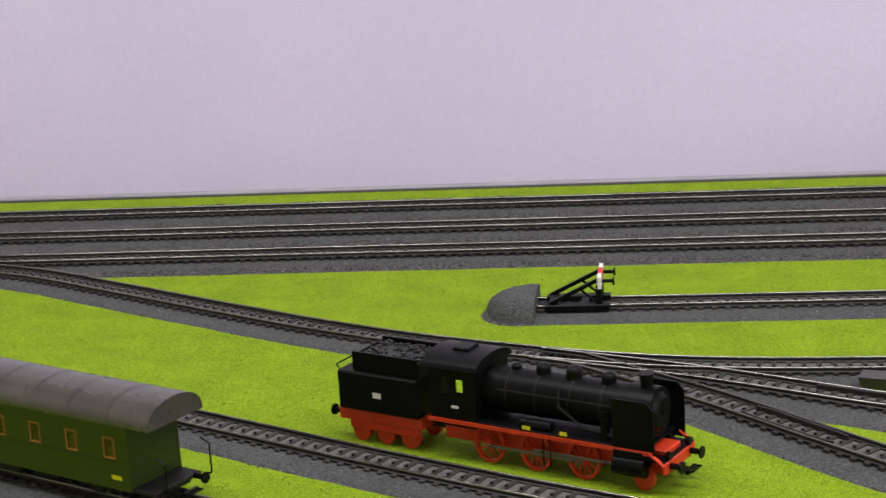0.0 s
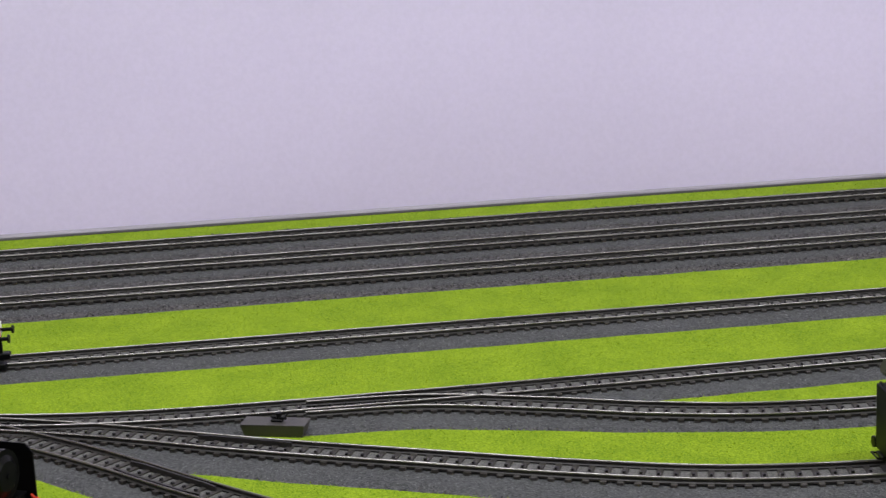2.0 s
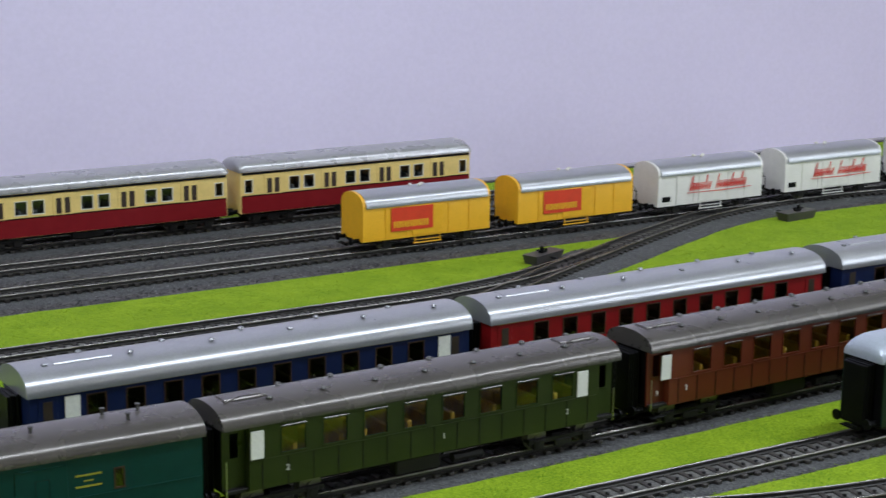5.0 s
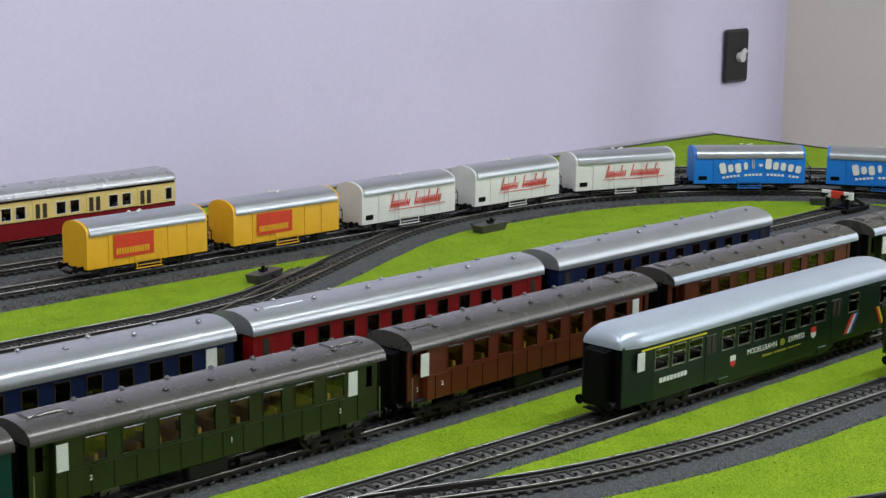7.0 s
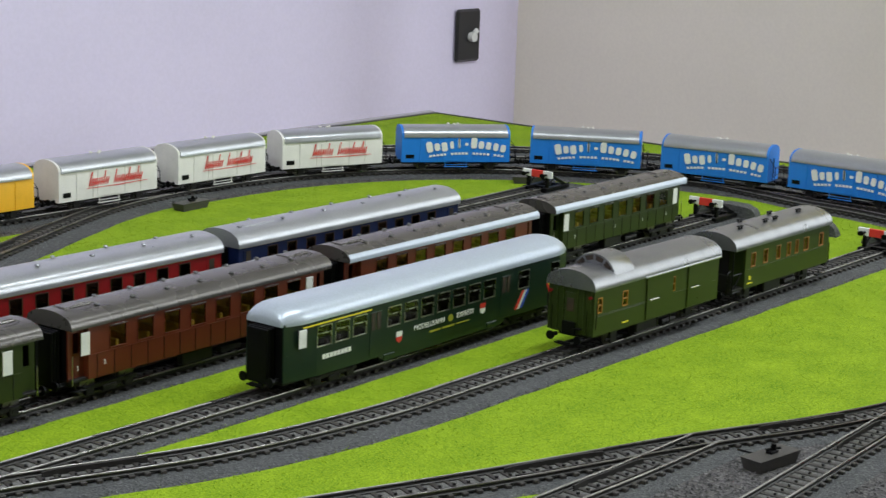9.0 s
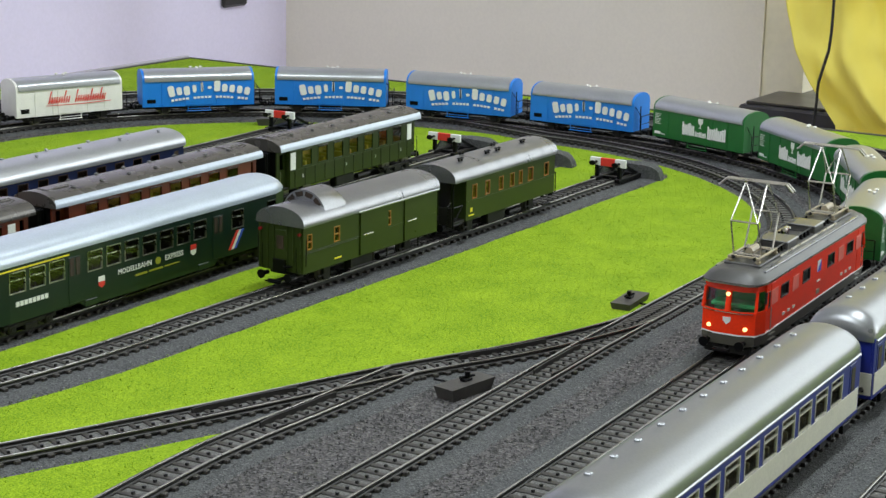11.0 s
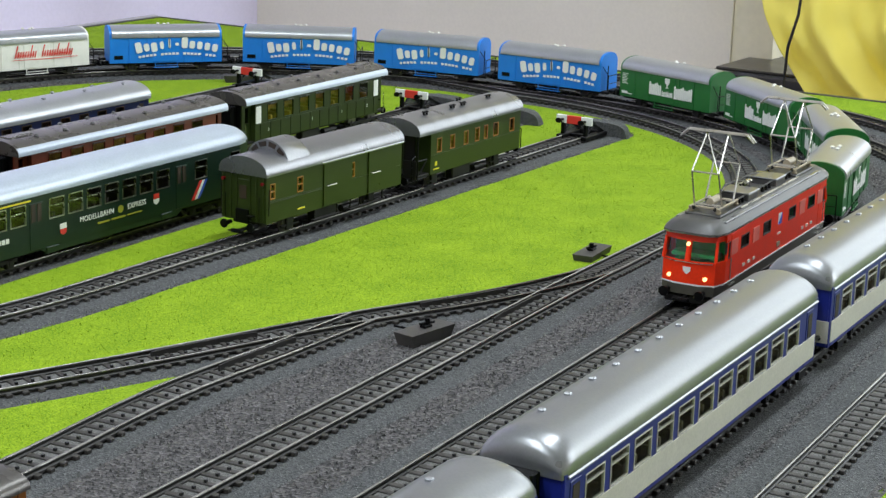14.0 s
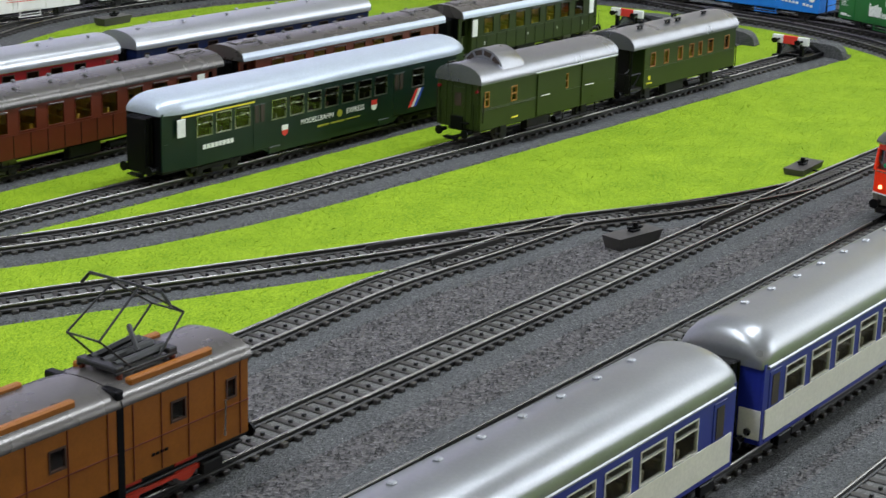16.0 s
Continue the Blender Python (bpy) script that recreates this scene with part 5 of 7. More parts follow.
# cream and ochre railcar beside them
WY = WAYS["outer"]
L, W = 0.226, 0.0330
c = coach("railcar", "cream and ochre railcar with worn silver-white roof", "railcar", L, M["cream"], M["white_roof"], [(-0.094, 0.006), (-0.080, 0.009), (-0.066, 0.009), (-0.040, 0.009), (-0.026, 0.009), (0.0, 0.009), (0.026, 0.009), (0.040, 0.009), (0.066, 0.009), (0.080, 0.009), (0.094, 0.006)],
          W=W, zw=(0.0265, 0.0375), frame=M["red_p"], bar=0.0006, dome=0.010, rise=0.0100, over=0.0006, seats="dark", bellows=False)
for s in (-1, 1):
    y = s * W / 2
    part("lower_panel", Mesh().cbox(-L / 2 + 0.0015, L / 2 - 0.0015, min(y, y + s * 0.0004), max(y, y + s * 0.0004), 0.0122, 0.0240, 0.0001), M["ochre"], c, "ochre lower side panel")
    part("rain_strip", Mesh().tube((-L / 2 + 0.002, y + s * 0.0006, 0.0428), (L / 2 - 0.002, y + s * 0.0006, 0.0428), 0.0007, 6), M["brown"], c)
    for x in (-0.053, 0.053):
        part("door", Mesh().cbox(x - 0.0060, x + 0.0060, min(y, y + s * 0.0006), max(y, y + s * 0.0006), 0.0125, 0.0405, 0.0002), M["red_p"], c, "red door")
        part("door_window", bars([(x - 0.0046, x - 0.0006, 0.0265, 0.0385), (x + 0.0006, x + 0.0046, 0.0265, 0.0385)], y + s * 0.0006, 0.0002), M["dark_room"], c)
for x in (0.098, 0.100):
    vent(c, x, 0.004 if x < 0.099 else -0.004, 0.0525, M["white_roof"], "mushroom")
s0 = south_x(WY, -0.0900)
on_way(c, WY, s0, 0.08, back=True)

# olive coach at the far west end
WY = WAYS["far_low"]
L = 0.19
c = coach("passenger_coach", "olive green two-axle coach with dull grey arched roof", "railway coach", L, M["olive"], M["grey_roof"], spread(-0.070, 0.070, 7, 0.0068), zw=(0.0265, 0.0365), frame=M["wood_frame"],
          gear=None, gear_at=(-0.056, 0.056), bellows=False, rise=0.0105, over=0.0014, group="two-axle coaches", seams=8, porch=(0.0, 0.0140))
part("number_patch", bars([(0.070, 0.076, 0.0168, 0.0188)], -0.0165, 0.0003), M["yellow_p"], c)
for s in (-1, 1):
    part("platform_rail", Mesh().wire([(L / 2 + 0.001, s * 0.0145, 0.012), (L / 2 + 0.006, s * 0.0145, 0.014), (L / 2 + 0.006, s * 0.0145, 0.028), (L / 2 + 0.001, s * 0.0145, 0.030)], 0.00045, 5), M["black"], c)
on_way(c, WY, at_x(WY, -0.781) - 0.097, 0.056)

# ---------- the goods train ----------
GOODS = WAYS["goods"]


def outline(shapes, y, th=0.00018):
    """Flat print of outlines [(x, z), ...] on the wall at y."""
    m = Mesh()
    for pts in shapes:
        m.loft([[(x, yy, z) for x, z in pts] for yy in (y, y + math.copysign(th, y))])
    return m


def strokes(x, z, h, n, step, wide):
    """A tight group of n pointed upright strokes, tied in pairs at the foot or the head."""
    out = []
    for k in range(n):
        a, t = x + step * k, h * (1.0, 0.84, 0.84, 0.92)[k % 4]
        p = wide * 0.45
        out.append([(a, z + p), (a + wide / 2, z), (a + wide, z + p), (a + wide, z + t - p), (a + wide / 2, z + t), (a, z + t - p)])
        if k % 2 == 0 and k + 1 < n:
            q = z if k % 4 == 0 else z + t * 0.70
            out.append([(a + wide, q + p), (a + step, q), (a + step, q + p), (a + wide, q + 2 * p)])
    return out


def goblet_print():
    return strokes(-0.0165, 0.0185, 0.0112, 7, 0.0020, 0.00168) + strokes(-0.0018, 0.0186, 0.0050, 8, 0.0016, 0.0011) + strokes(0.0122, 0.0182, 0.0114, 9, 0.0023, 0.00195)


def arch_print():
    """Bold rounded blocks along an arch over a row of small ones."""
    out = []
    heights = (1.0, 0.72, 0.86, 0.72, 0.95, 0.26, 1.0, 0.72, 0.72, 0.72, 0.72)
    for k, t in enumerate(heights):
        u = (k - 5) / 5
        cx, w = 0.010 + 0.0345 * u, (0.0060, 0.0050, 0.0056, 0.0036, 0.0022, 0.0036, 0.0058, 0.0052, 0.0050, 0.0050, 0.0052)[k]
        base = 0.0218 + 0.0040 * (1 - u * u) + (0.0024 if k == 5 else 0) - (0.0016 if k == 2 else 0)
        h, lean = 0.0100 * t, -0.22 * u
        r = min(0.0017, h * 0.4)
        loop = []
        for px, pz, a0 in ((w / 2 - r, h - r, 0), (-w / 2 + r, h - r, 90), (-w / 2 + r, r, 180), (w / 2 - r, r, 270)):
            loop += [(px + r * math.cos(radians(a0 + d)), pz + r * math.sin(radians(a0 + d))) for d in (0, 45, 90)]
        place = lambda p: (cx + p[0] * math.cos(lean) - p[1] * math.sin(lean), base + p[0] * math.sin(lean) + p[1] * math.cos(lean))
        out.append([place(p) for p in loop])
    for k in range(21):
        u = (k - 10) / 10
        x, z = 0.010 + 0.0345 * u, 0.0172 + 0.0026 * (1 - u * u)
        if k % 6 != 5:
            out.append([(x - 0.0012, z), (x + 0.0013, z), (x + 0.0013, z + 0.0020), (x - 0.0012, z + 0.0020)])
    return out


def script_print():
    """Slanted strokes with joined feet, underlined by a thin sweep."""
    out = []
    for x0, n in ((-0.022, 9), (0.004, 13)):
        for k in range(n):
            x, h = x0 + 0.0024 * k, 0.0058 * (1.9 if k in (0, 6, 10) else 1.0)
            z, sl = 0.0230, 0.28 * h
            out.append([(x, z), (x + 0.0011, z), (x + 0.0011 + sl, z + h), (x + sl, z + h)])
            if k + 1 < n:
                out.append([(x + 0.0010, z), (x + 0.0026, z + 0.0026), (x + 0.0026, z + 0.0036), (x + 0.0010, z + 0.0010)])
    out.append([(-0.024, 0.0212), (0.010, 0.0206), (0.040, 0.0214), (0.040, 0.0219), (0.010, 0.0213), (-0.024, 0.0216)])
    return out


def wagon_template(paint, label, style):
    L, W, zb, ze = 0.104, 0.0310, 0.0125, 0.0370
    root = thing("refrigerator_wagon", label, "goods wagon", "wagons of the goods train")
    body = Mesh()
    rise = 0.0088
    ring = lambda x: [(x, -W / 2, zb), (x, W / 2, zb), (x, W / 2, ze)] + [(x, W / 2 * math.cos(math.pi * j / 14), ze + rise * math.sin(math.pi * j / 14) ** 0.9) for j in range(1, 14)] + [(x, -W / 2, ze)]
    body.loft([ring(-L / 2), ring(L / 2)])
    part("body", body, M[paint], root)
    part("roof", roof_mesh(L, W, ze, rise, 0.0009, 0.0, 0.0012, x_over=-0.0022), M["silver"], root)
    for s in (-1, 1):
        y = s * W / 2
        for x in (-0.034, -0.017, 0.017, 0.034):
            part("side_post", Mesh().cbox(x - 0.0004, x + 0.0004, min(y, y + s * 0.0005), max(y, y + s * 0.0005), zb, ze - 0.001, 0.0001), M[paint], root)
        part("door", Mesh().cbox(-0.0125, 0.0125, min(y, y + s * 0.0006), max(y, y + s * 0.0006), zb + 0.001, ze - 0.0022, 0.0002), M[paint], root)
        part("step", Mesh().cbox(-0.0115, 0.0115, y - 0.0008, y + 0.0008, 0.0078, 0.0084, 0.0002).box(-0.0105, -0.0100, y - 0.0004, y + 0.0004, 0.0084, zb).box(0.0100, 0.0105, y - 0.0004, y + 0.0004, 0.0084, zb)
             .box(-0.0105, 0.0105, y - 0.0004, y + 0.0004, 0.0100, 0.0104), M[paint], root)
        yy = y + s * 0.00065
        fl = -s
        if style == "goblet":
            part("lettering", outline([[(fl * a, b) for a, b in q] for q in goblet_print()], yy), M["white_p"], root, "white decorative lettering shapes")
            part("goblet_emblem", Mesh().loft([[(fl * 0.0040 + u * 0.0028, q, v) for u, v in ((-0.75, 0.0262), (0.75, 0.0262), (0.2, 0.0269), (0.2, 0.0290), (0.85, 0.0304), (1.0, 0.0345), (-1.0, 0.0345), (-0.85, 0.0304), (-0.2, 0.0290), (-0.2, 0.0269))] for q in (yy, yy + s * 0.0002)]), M["white_p"], root, "white goblet shape")
            part("data_panel", bars([(min(fl * a, fl * b), max(fl * a, fl * b), c, d) for a, b, c, d in [(-0.0495, -0.0425, 0.0150, 0.0172), (-0.0420, -0.0375, 0.0150, 0.0157)] + [(-0.0495, -0.0425 - 0.001 * (k % 3), 0.0320 - 0.0014 * k, 0.0325 - 0.0014 * k) for k in range(7)]], y, 0.0002), M["white_p"], root)
        elif style == "arch":
            part("lettering", outline([[(fl * a, b) for a, b in q] for q in arch_print()], yy), M["white_p"], root, "white arched lettering shapes")
            part("data_panel", bars([(min(fl * -0.048, fl * -0.040), max(fl * -0.048, fl * -0.040), 0.0160, 0.0195)], y, 0.0002), M["black"], root)
        elif style == "script":
            part("lettering", outline([[(fl * a, b) for a, b in q] for q in script_print()], yy), M["red_p"], root, "red slanted lettering shapes")
            part("data_panel", bars([(min(fl * -0.048, fl * -0.040), max(fl * -0.048, fl * -0.040), 0.0160, 0.0200)], y, 0.0002), M["black"], root)
        else:
            part("picture_panel", bars([(-0.030, 0.004, 0.0180, 0.0345)], yy, 0.00015), M["chassis_red"], root, "red-orange picture patch")
            part("lettering", bars([(-0.028 + 0.0022 * k, -0.0265 + 0.0022 * k, 0.0205, 0.0250) for k in range(13)], yy + s * 0.0002, 0.00015), M["yellow"], root, "yellow lettering bars")
    for x, y in ((-0.0045, 0.002), (0.0005, -0.002), (0.0050, 0.002)):
        vent(root, x, y, 0.0455, M["pale"], "mushroom")
    # brake platform, end ladder and pipes at one end
    part("end_platform", Mesh().cbox(L / 2, L / 2 + 0.0065, -0.0135, 0.0135, 0.0118, 0.0128, 0.0002), M["under"], root)
    part("end_railing", Mesh().wire([(L / 2 + 0.006, -0.0125, 0.0125), (L / 2 + 0.006, -0.0125, 0.0265), (L / 2 + 0.006, 0.0125, 0.0265), (L / 2 + 0.006, 0.0125, 0.0125)], 0.0004, 5)
         .tube((L / 2 + 0.006, -0.0125, 0.0195), (L / 2 + 0.006, 0.0125, 0.0195), 0.0003, 5).tube((L / 2 + 0.002, -0.006, 0.0125), (L / 2 + 0.002, -0.006, 0.0345), 0.0005, 5)
         .wire([(L / 2, -0.0125, 0.0345), (L / 2 + 0.006, -0.0125, 0.0265)], 0.0003, 5), M["black"], root)
    part("underframe", Mesh().cbox(-L / 2 + 0.001, L / 2 + 0.006, -0.0110, 0.0110, 0.0100, zb, 0.0004).tube((-0.015, 0.006, 0.0085), (0.004, 0.006, 0.0085), 0.0020, 8)
         .tube((-0.026, -0.0115, 0.0088), (0.026, -0.0115, 0.0088), 0.0005, 5), M["under"], root)
    for x in (-0.0315, 0.0345):
        wheelset(root, x)
        for s in (-1, 1):
            m = Mesh().cbox(x - 0.0035, x + 0.0035, s * 0.0118 - 0.001, s * 0.0118 + 0.001, 0.0062, zb - 0.0005, 0.0005)
            m.cbox(x - 0.0075, x + 0.0075, s * 0.0122 - 0.0006, s * 0.0122 + 0.0006, 0.0090, 0.0100, 0.0002)
            part("axle_guard", m, M["under"], root)
    for s, e in ((-1, L / 2), (1, L / 2 + 0.006)):
        for y in (-0.0098, 0.0098):
            put("buffer", BUFFER, M["black"], root, s * e, y, 0.0130, 0 if s > 0 else math.pi)
        put("coupler", HOOK, M["black"], root, s * (e + 0.001), 0, 0.0098, 0 if s > 0 else math.pi)
    return root


KINDS = [("green", "green refrigerator wagon with white lettering and silver roof", "goblet", 4), ("sky", "sky blue refrigerator wagon with white arched lettering and silver roof", "arch", 4),
         ("wagon_white", "white refrigerator wagon with red script lettering and silver roof", "script", 3), ("yellow", "golden yellow refrigerator wagon with red picture patch", "patch", 2)]
S_LOCO = south_x(GOODS, 0.510) - 0.104
at_s = S_LOCO - 0.1745
for paint, text, style, count in KINDS:
    first = None
    for k in range(count):
        if first is None:
            first = wagon_template(paint, text, style)
            ob = first
        else:
            ob = copy_thing(first, Matrix())
        on_way(ob, GOODS, at_s, 0.033)
        at_s -= 0.1285


# ---------- the red electric locomotive ----------
def pantograph(parent, x, flip):
    base = part("pantograph", Mesh().cbox(x - 0.0155, x + 0.0155, -0.0085, -0.0072, 0.0535, 0.0545, 0.0002).cbox(x - 0.0155, x + 0.0155, 0.0072, 0.0085, 0.0535, 0.0545, 0.0002)
                .cbox(x - 0.0135, x - 0.0120, -0.0085, 0.0085, 0.0535, 0.0545, 0.0002).cbox(x + 0.0120, x + 0.0135, -0.0085, 0.0085, 0.0535, 0.0545, 0.0002), M["tan"], parent, "sprung steel pantograph, raised")
    kn, top = 0.0165, 0.0920
    for y in (-0.0078, 0.0078):
        for s in (-1, 1):
            part("lower_arm", Mesh().tube((x + s * 0.0085, y, 0.0545), (x + s * kn, y * 0.95, 0.0735), 0.00048, 6), M["steel"], base)
            part("upper_arm", Mesh().tube((x + s * kn, y * 0.95, 0.0735), (x + s * 0.0008, y * 0.75, top), 0.00042, 6), M["steel"], base)
    for s in (-1, 1):
        part("knee_bar", Mesh().tube((x + s * kn, -0.0075, 0.0735), (x + s * kn, 0.0075, 0.0735), 0.0005, 6), M["steel"], base)
        part("foot_bar", Mesh().tube((x + s * 0.0085, -0.0078, 0.0545), (x + s * 0.0085, 0.0078, 0.0545), 0.0007, 6), M["steel"], base)
        part("cross_stay", Mesh().tube((x + s * kn, 0.0072 * s, 0.0735), (x + s * 0.0008, -0.0058 * s, top), 0.00032, 6), M["steel"], base)
    shoe = Mesh()
    for dx in (-0.0016, 0.0016):
        shoe.wire([(x + dx, -0.0205, top - 0.0030), (x + dx, -0.0165, top + 0.0008), (x + dx, 0.0165, top + 0.0008), (x + dx, 0.0205, top - 0.0030)], 0.0006, 6)
    for y in (-0.006, 0.006):
        shoe.tube((x - 0.0018, y, top + 0.0002), (x + 0.0018, y, top + 0.0002), 0.0006, 6)
    part("contact_shoe", shoe, M["steel"], base)
    for dx in (-0.0135, 0.0135):
        for y in (-0.0078, 0.0078):
            part("insulator", Mesh().tube((x + dx, y, 0.0505), (x + dx, y, 0.0536), 0.0011, 8).tube((x + dx, y, 0.0518), (x + dx, y, 0.0524), 0.0017, 8), M["tan"], parent)


def nosed(half, w, nose, x_cut, n=8):
    """Plan outline of a body whose ends are drawn in and rounded."""
    side = [(half - nose, w), (half - nose * 0.25, w * 0.86), (half, w * 0.62)]
    return [(x, y) for x, y in side] + [(x, -y) for x, y in reversed(side)] + [(-x, -y) for x, y in side] + [(-x, y) for x, y in reversed(side)]


def red_loco():
    W, Lh = 0.0340, 0.0985
    root = thing("electric_locomotive", "bright red electric locomotive with grey roof and raised pantographs", "locomotive")
    out = nosed(Lh, W / 2, 0.012, 0)
    # side walls and cab shell with window openings
    wins = [(-0.0580, 0.0125), (-0.0220, 0.0125), (0.0220, 0.0125), (0.0580, 0.0125)]
    blind = [-0.0745, -0.0405, 0.0405, 0.0745]
    z0, z1 = 0.0165, 0.0440
    zw = (0.0310, 0.0385)
    for s in (-1, 1):
        holes = [(x - w / 2, x + w / 2, *zw) for x, w in wins] + [(e * 0.0840 - 0.0026, e * 0.0840 + 0.0026, 0.0300, 0.0390) for e in (-1, 1)]
        wall = part("side_wall", wall_mesh(Mesh(), 2 * (Lh - 0.012), s * W / 2, z0, z1, holes), M["red"], root, smooth=False)
        for x, w in wins:
            window(wall, x, s * W / 2, zw[0], zw[1], w, M["loco_grey"], 0.0006)
        for e in (-1, 1):
            window(wall, e * 0.0840, s * W / 2, 0.0300, 0.0390, 0.0052, M["loco_grey"], 0.0005)
            part("cab_door", Mesh().cbox(e * 0.0765 - 0.0036, e * 0.0765 + 0.0036, s * W / 2 - 0.0002, s * W / 2 + 0.0002, 0.0172, 0.0425, 0.0001), M["red"], root)
        for x in blind:
            part("grille", Mesh().cbox(x - 0.0052, x + 0.0052, min(s * W / 2, s * (W / 2 + 0.0003)), max(s * W / 2, s * (W / 2 + 0.0003)), 0.0305, 0.0388, 0.0001), M["grey_pane"], root, "pale red ventilation grille")
        part("white_line", bars([(-Lh + 0.012, Lh - 0.012, 0.0166, 0.0173)], s * W / 2, 0.0003), M["white_p"], root)
        part("coat_of_arms", bars([(-0.0030, 0.0030, 0.0325, 0.0388)], s * W / 2, 0.0002), M["white_p"], root)
        part("coat_of_arms", Mesh().loft([[(-0.0030, y, 0.0325), (0.0030, y, 0.0325), (-0.0030, y, 0.0385)] for y in (s * (W / 2 + 0.0002), s * (W / 2 + 0.0004))]), M["blue_p"], root)
        part("lettering", bars([(sx + 0.0082 * k, sx + 0.0082 * k + 0.0036, 0.0206, 0.0222) for sx in (-0.062, 0.040) for k in range(3)] + [(-0.0028, 0.0028, 0.0265, 0.0275)], s * W / 2, 0.0003), M["pale"], root)
        part("number_plate", bars([(-0.0026, 0.0026, 0.0195, 0.0222)], s * W / 2, 0.0003), M["tan"], root)
        for e in (-1, 1):
            for zz in (0.0146, 0.0118):
                part("step", Mesh().box(e * 0.0765 - 0.0042, e * 0.0765 + 0.0042, s * 0.0172 - 0.0006, s * 0.0172 + 0.0006, zz, zz + 0.0004), M["steel"], root)
            part("handrail", Mesh().tube((e * 0.0808, s * (W / 2 + 0.0008), 0.0185), (e * 0.0808, s * (W / 2 + 0.0008), 0.0300), 0.0003, 5), M["steel"], root)
    for e in (-1, 1):
        # cab front: lower nose, posts and header round three front windows
        pts = [(Lh - 0.012, W / 2), (Lh - 0.003, W / 2 * 0.86), (Lh, W / 2 * 0.42), (Lh, -W / 2 * 0.42), (Lh - 0.003, -W / 2 * 0.86), (Lh - 0.012, -W / 2)]
        front = Mesh()
        tilt = lambda p, z: (e * (p[0] - max(0, (z - 0.0295)) * 0.22), p[1] * (1 - max(0, z - 0.0295) * 3.0), z)
        low = lambda p, z: tilt(p, z)
        inner = lambda p: (p[0] - 0.0010, p[1] * 0.95)
        front.loft([[low(p, z0) for p in pts] + [low(inner(p), z0) for p in reversed(pts)], [low(p, 0.0295) for p in pts] + [low(inner(p), 0.0295) for p in reversed(pts)]])
        cab = part("cab_front", front, M["red"], root)
        part("cab_header", Mesh().loft([[tilt(p, 0.0398) for p in pts] + [tilt(inner(p), 0.0398) for p in reversed(pts)], [tilt(p, z1) for p in pts] + [tilt(inner(p), z1) for p in reversed(pts)]]), M["red"], cab)
        for p, r in [(q, 0.0009) for q in (pts[0], pts[1], pts[4], pts[5])] + [((Lh, 0.0), 0.0016)]:
            part("window_post", Mesh().tube(tilt(p, 0.0290), tilt(p, 0.0402), r, 8), M["red"], cab)
        for p, q in zip(pts, pts[1:]):
            g = Mesh().add([tilt(inner(p), 0.0292), tilt(inner(q), 0.0292), tilt(inner(q), 0.0400), tilt(inner(p), 0.0400)], [(0, 1, 2, 3)])
            pane = part("windscreen", g, M["glass"], cab)
            pane.visible_shadow = False
        part("cab_fittings", Mesh().cbox(min(e * 0.079, e * 0.090), max(e * 0.079, e * 0.090), -0.0125, 0.0125, 0.0290, 0.0315, 0.0006).cbox(min(e * 0.0765, e * 0.0775), max(e * 0.0765, e * 0.0775), -0.0150, 0.0150, 0.0200, 0.0420, 0.0002), M["cabin"], root, "green driver's cab fittings")
        for yy, zz in ((-0.0100, 0.0205), (0.0100, 0.0205), (0.0, 0.0385)):
            xx = Lh - (0.0018 if zz > 0.03 else 0.0022)
            part("headlamp", Mesh().tube((e * xx, yy, zz), (e * (xx + 0.0018), yy, zz), 0.0011, 10), M["lamp"] if e > 0 else M["steel"], root, "lit warm headlamp" if e > 0 else "")
        part("emblem", Mesh().loft([[(e * x, -0.0022, 0.0262), (e * x, 0.0022, 0.0262), (e * x, 0.0020, 0.0240), (e * x, 0.0, 0.0222), (e * x, -0.0020, 0.0240)] for x in (Lh, Lh + 0.0004)]), M["white_p"], root, "small white shield")
        part("front_line", Mesh().loft([[low((p[0] + 0.0002, p[1] * 1.012), z) for p in pts] for z in (0.0164, 0.0173)], close=False, caps=False), M["white_p"], root)
        part("front_handrail", Mesh().wire([(e * (Lh - 0.002), -0.0135, 0.0288), (e * (Lh + 0.0008), -0.0062, 0.0288), (e * (Lh + 0.0008), 0.0062, 0.0288), (e * (Lh - 0.002), 0.0135, 0.0288)], 0.0003, 5), M["steel"], root)
        part("snow_plough", Mesh().cbox(min(e * 0.092, e * 0.0975), max(e * 0.092, e * 0.0975), -0.0125, 0.0125, 0.0062, 0.0105, 0.0008), M["under"], root)
    skirt = [(x, y * 0.985) for x, y in out]
    part("skirt", Mesh().loft([[(x, y, 0.0112) for x, y in skirt], [(x, y, 0.0166) for x, y in out]]), M["skirt"], root, "grey-brown frame skirt")
    big = [(x * 1.004, y * 1.03) for x, y in out]
    roof = Mesh().loft([[(x, y, 0.0436) for x, y in big], [(x, y, 0.0448) for x, y in big], [(x * 0.985, y * 0.90, 0.0474) for x, y in out], [(x * 0.955, y * 0.62, 0.0496) for x, y in out], [(x * 0.93, y * 0.3, 0.0503) for x, y in out]])
    part("roof", roof, M["loco_grey"], root)
    part("roof_rim", Mesh().loft([[(x * 1.003, y * 1.002, 0.0437) for x, y in big], [(x * 1.003, y * 1.002, 0.0443) for x, y in big]]), M["steel"], root)
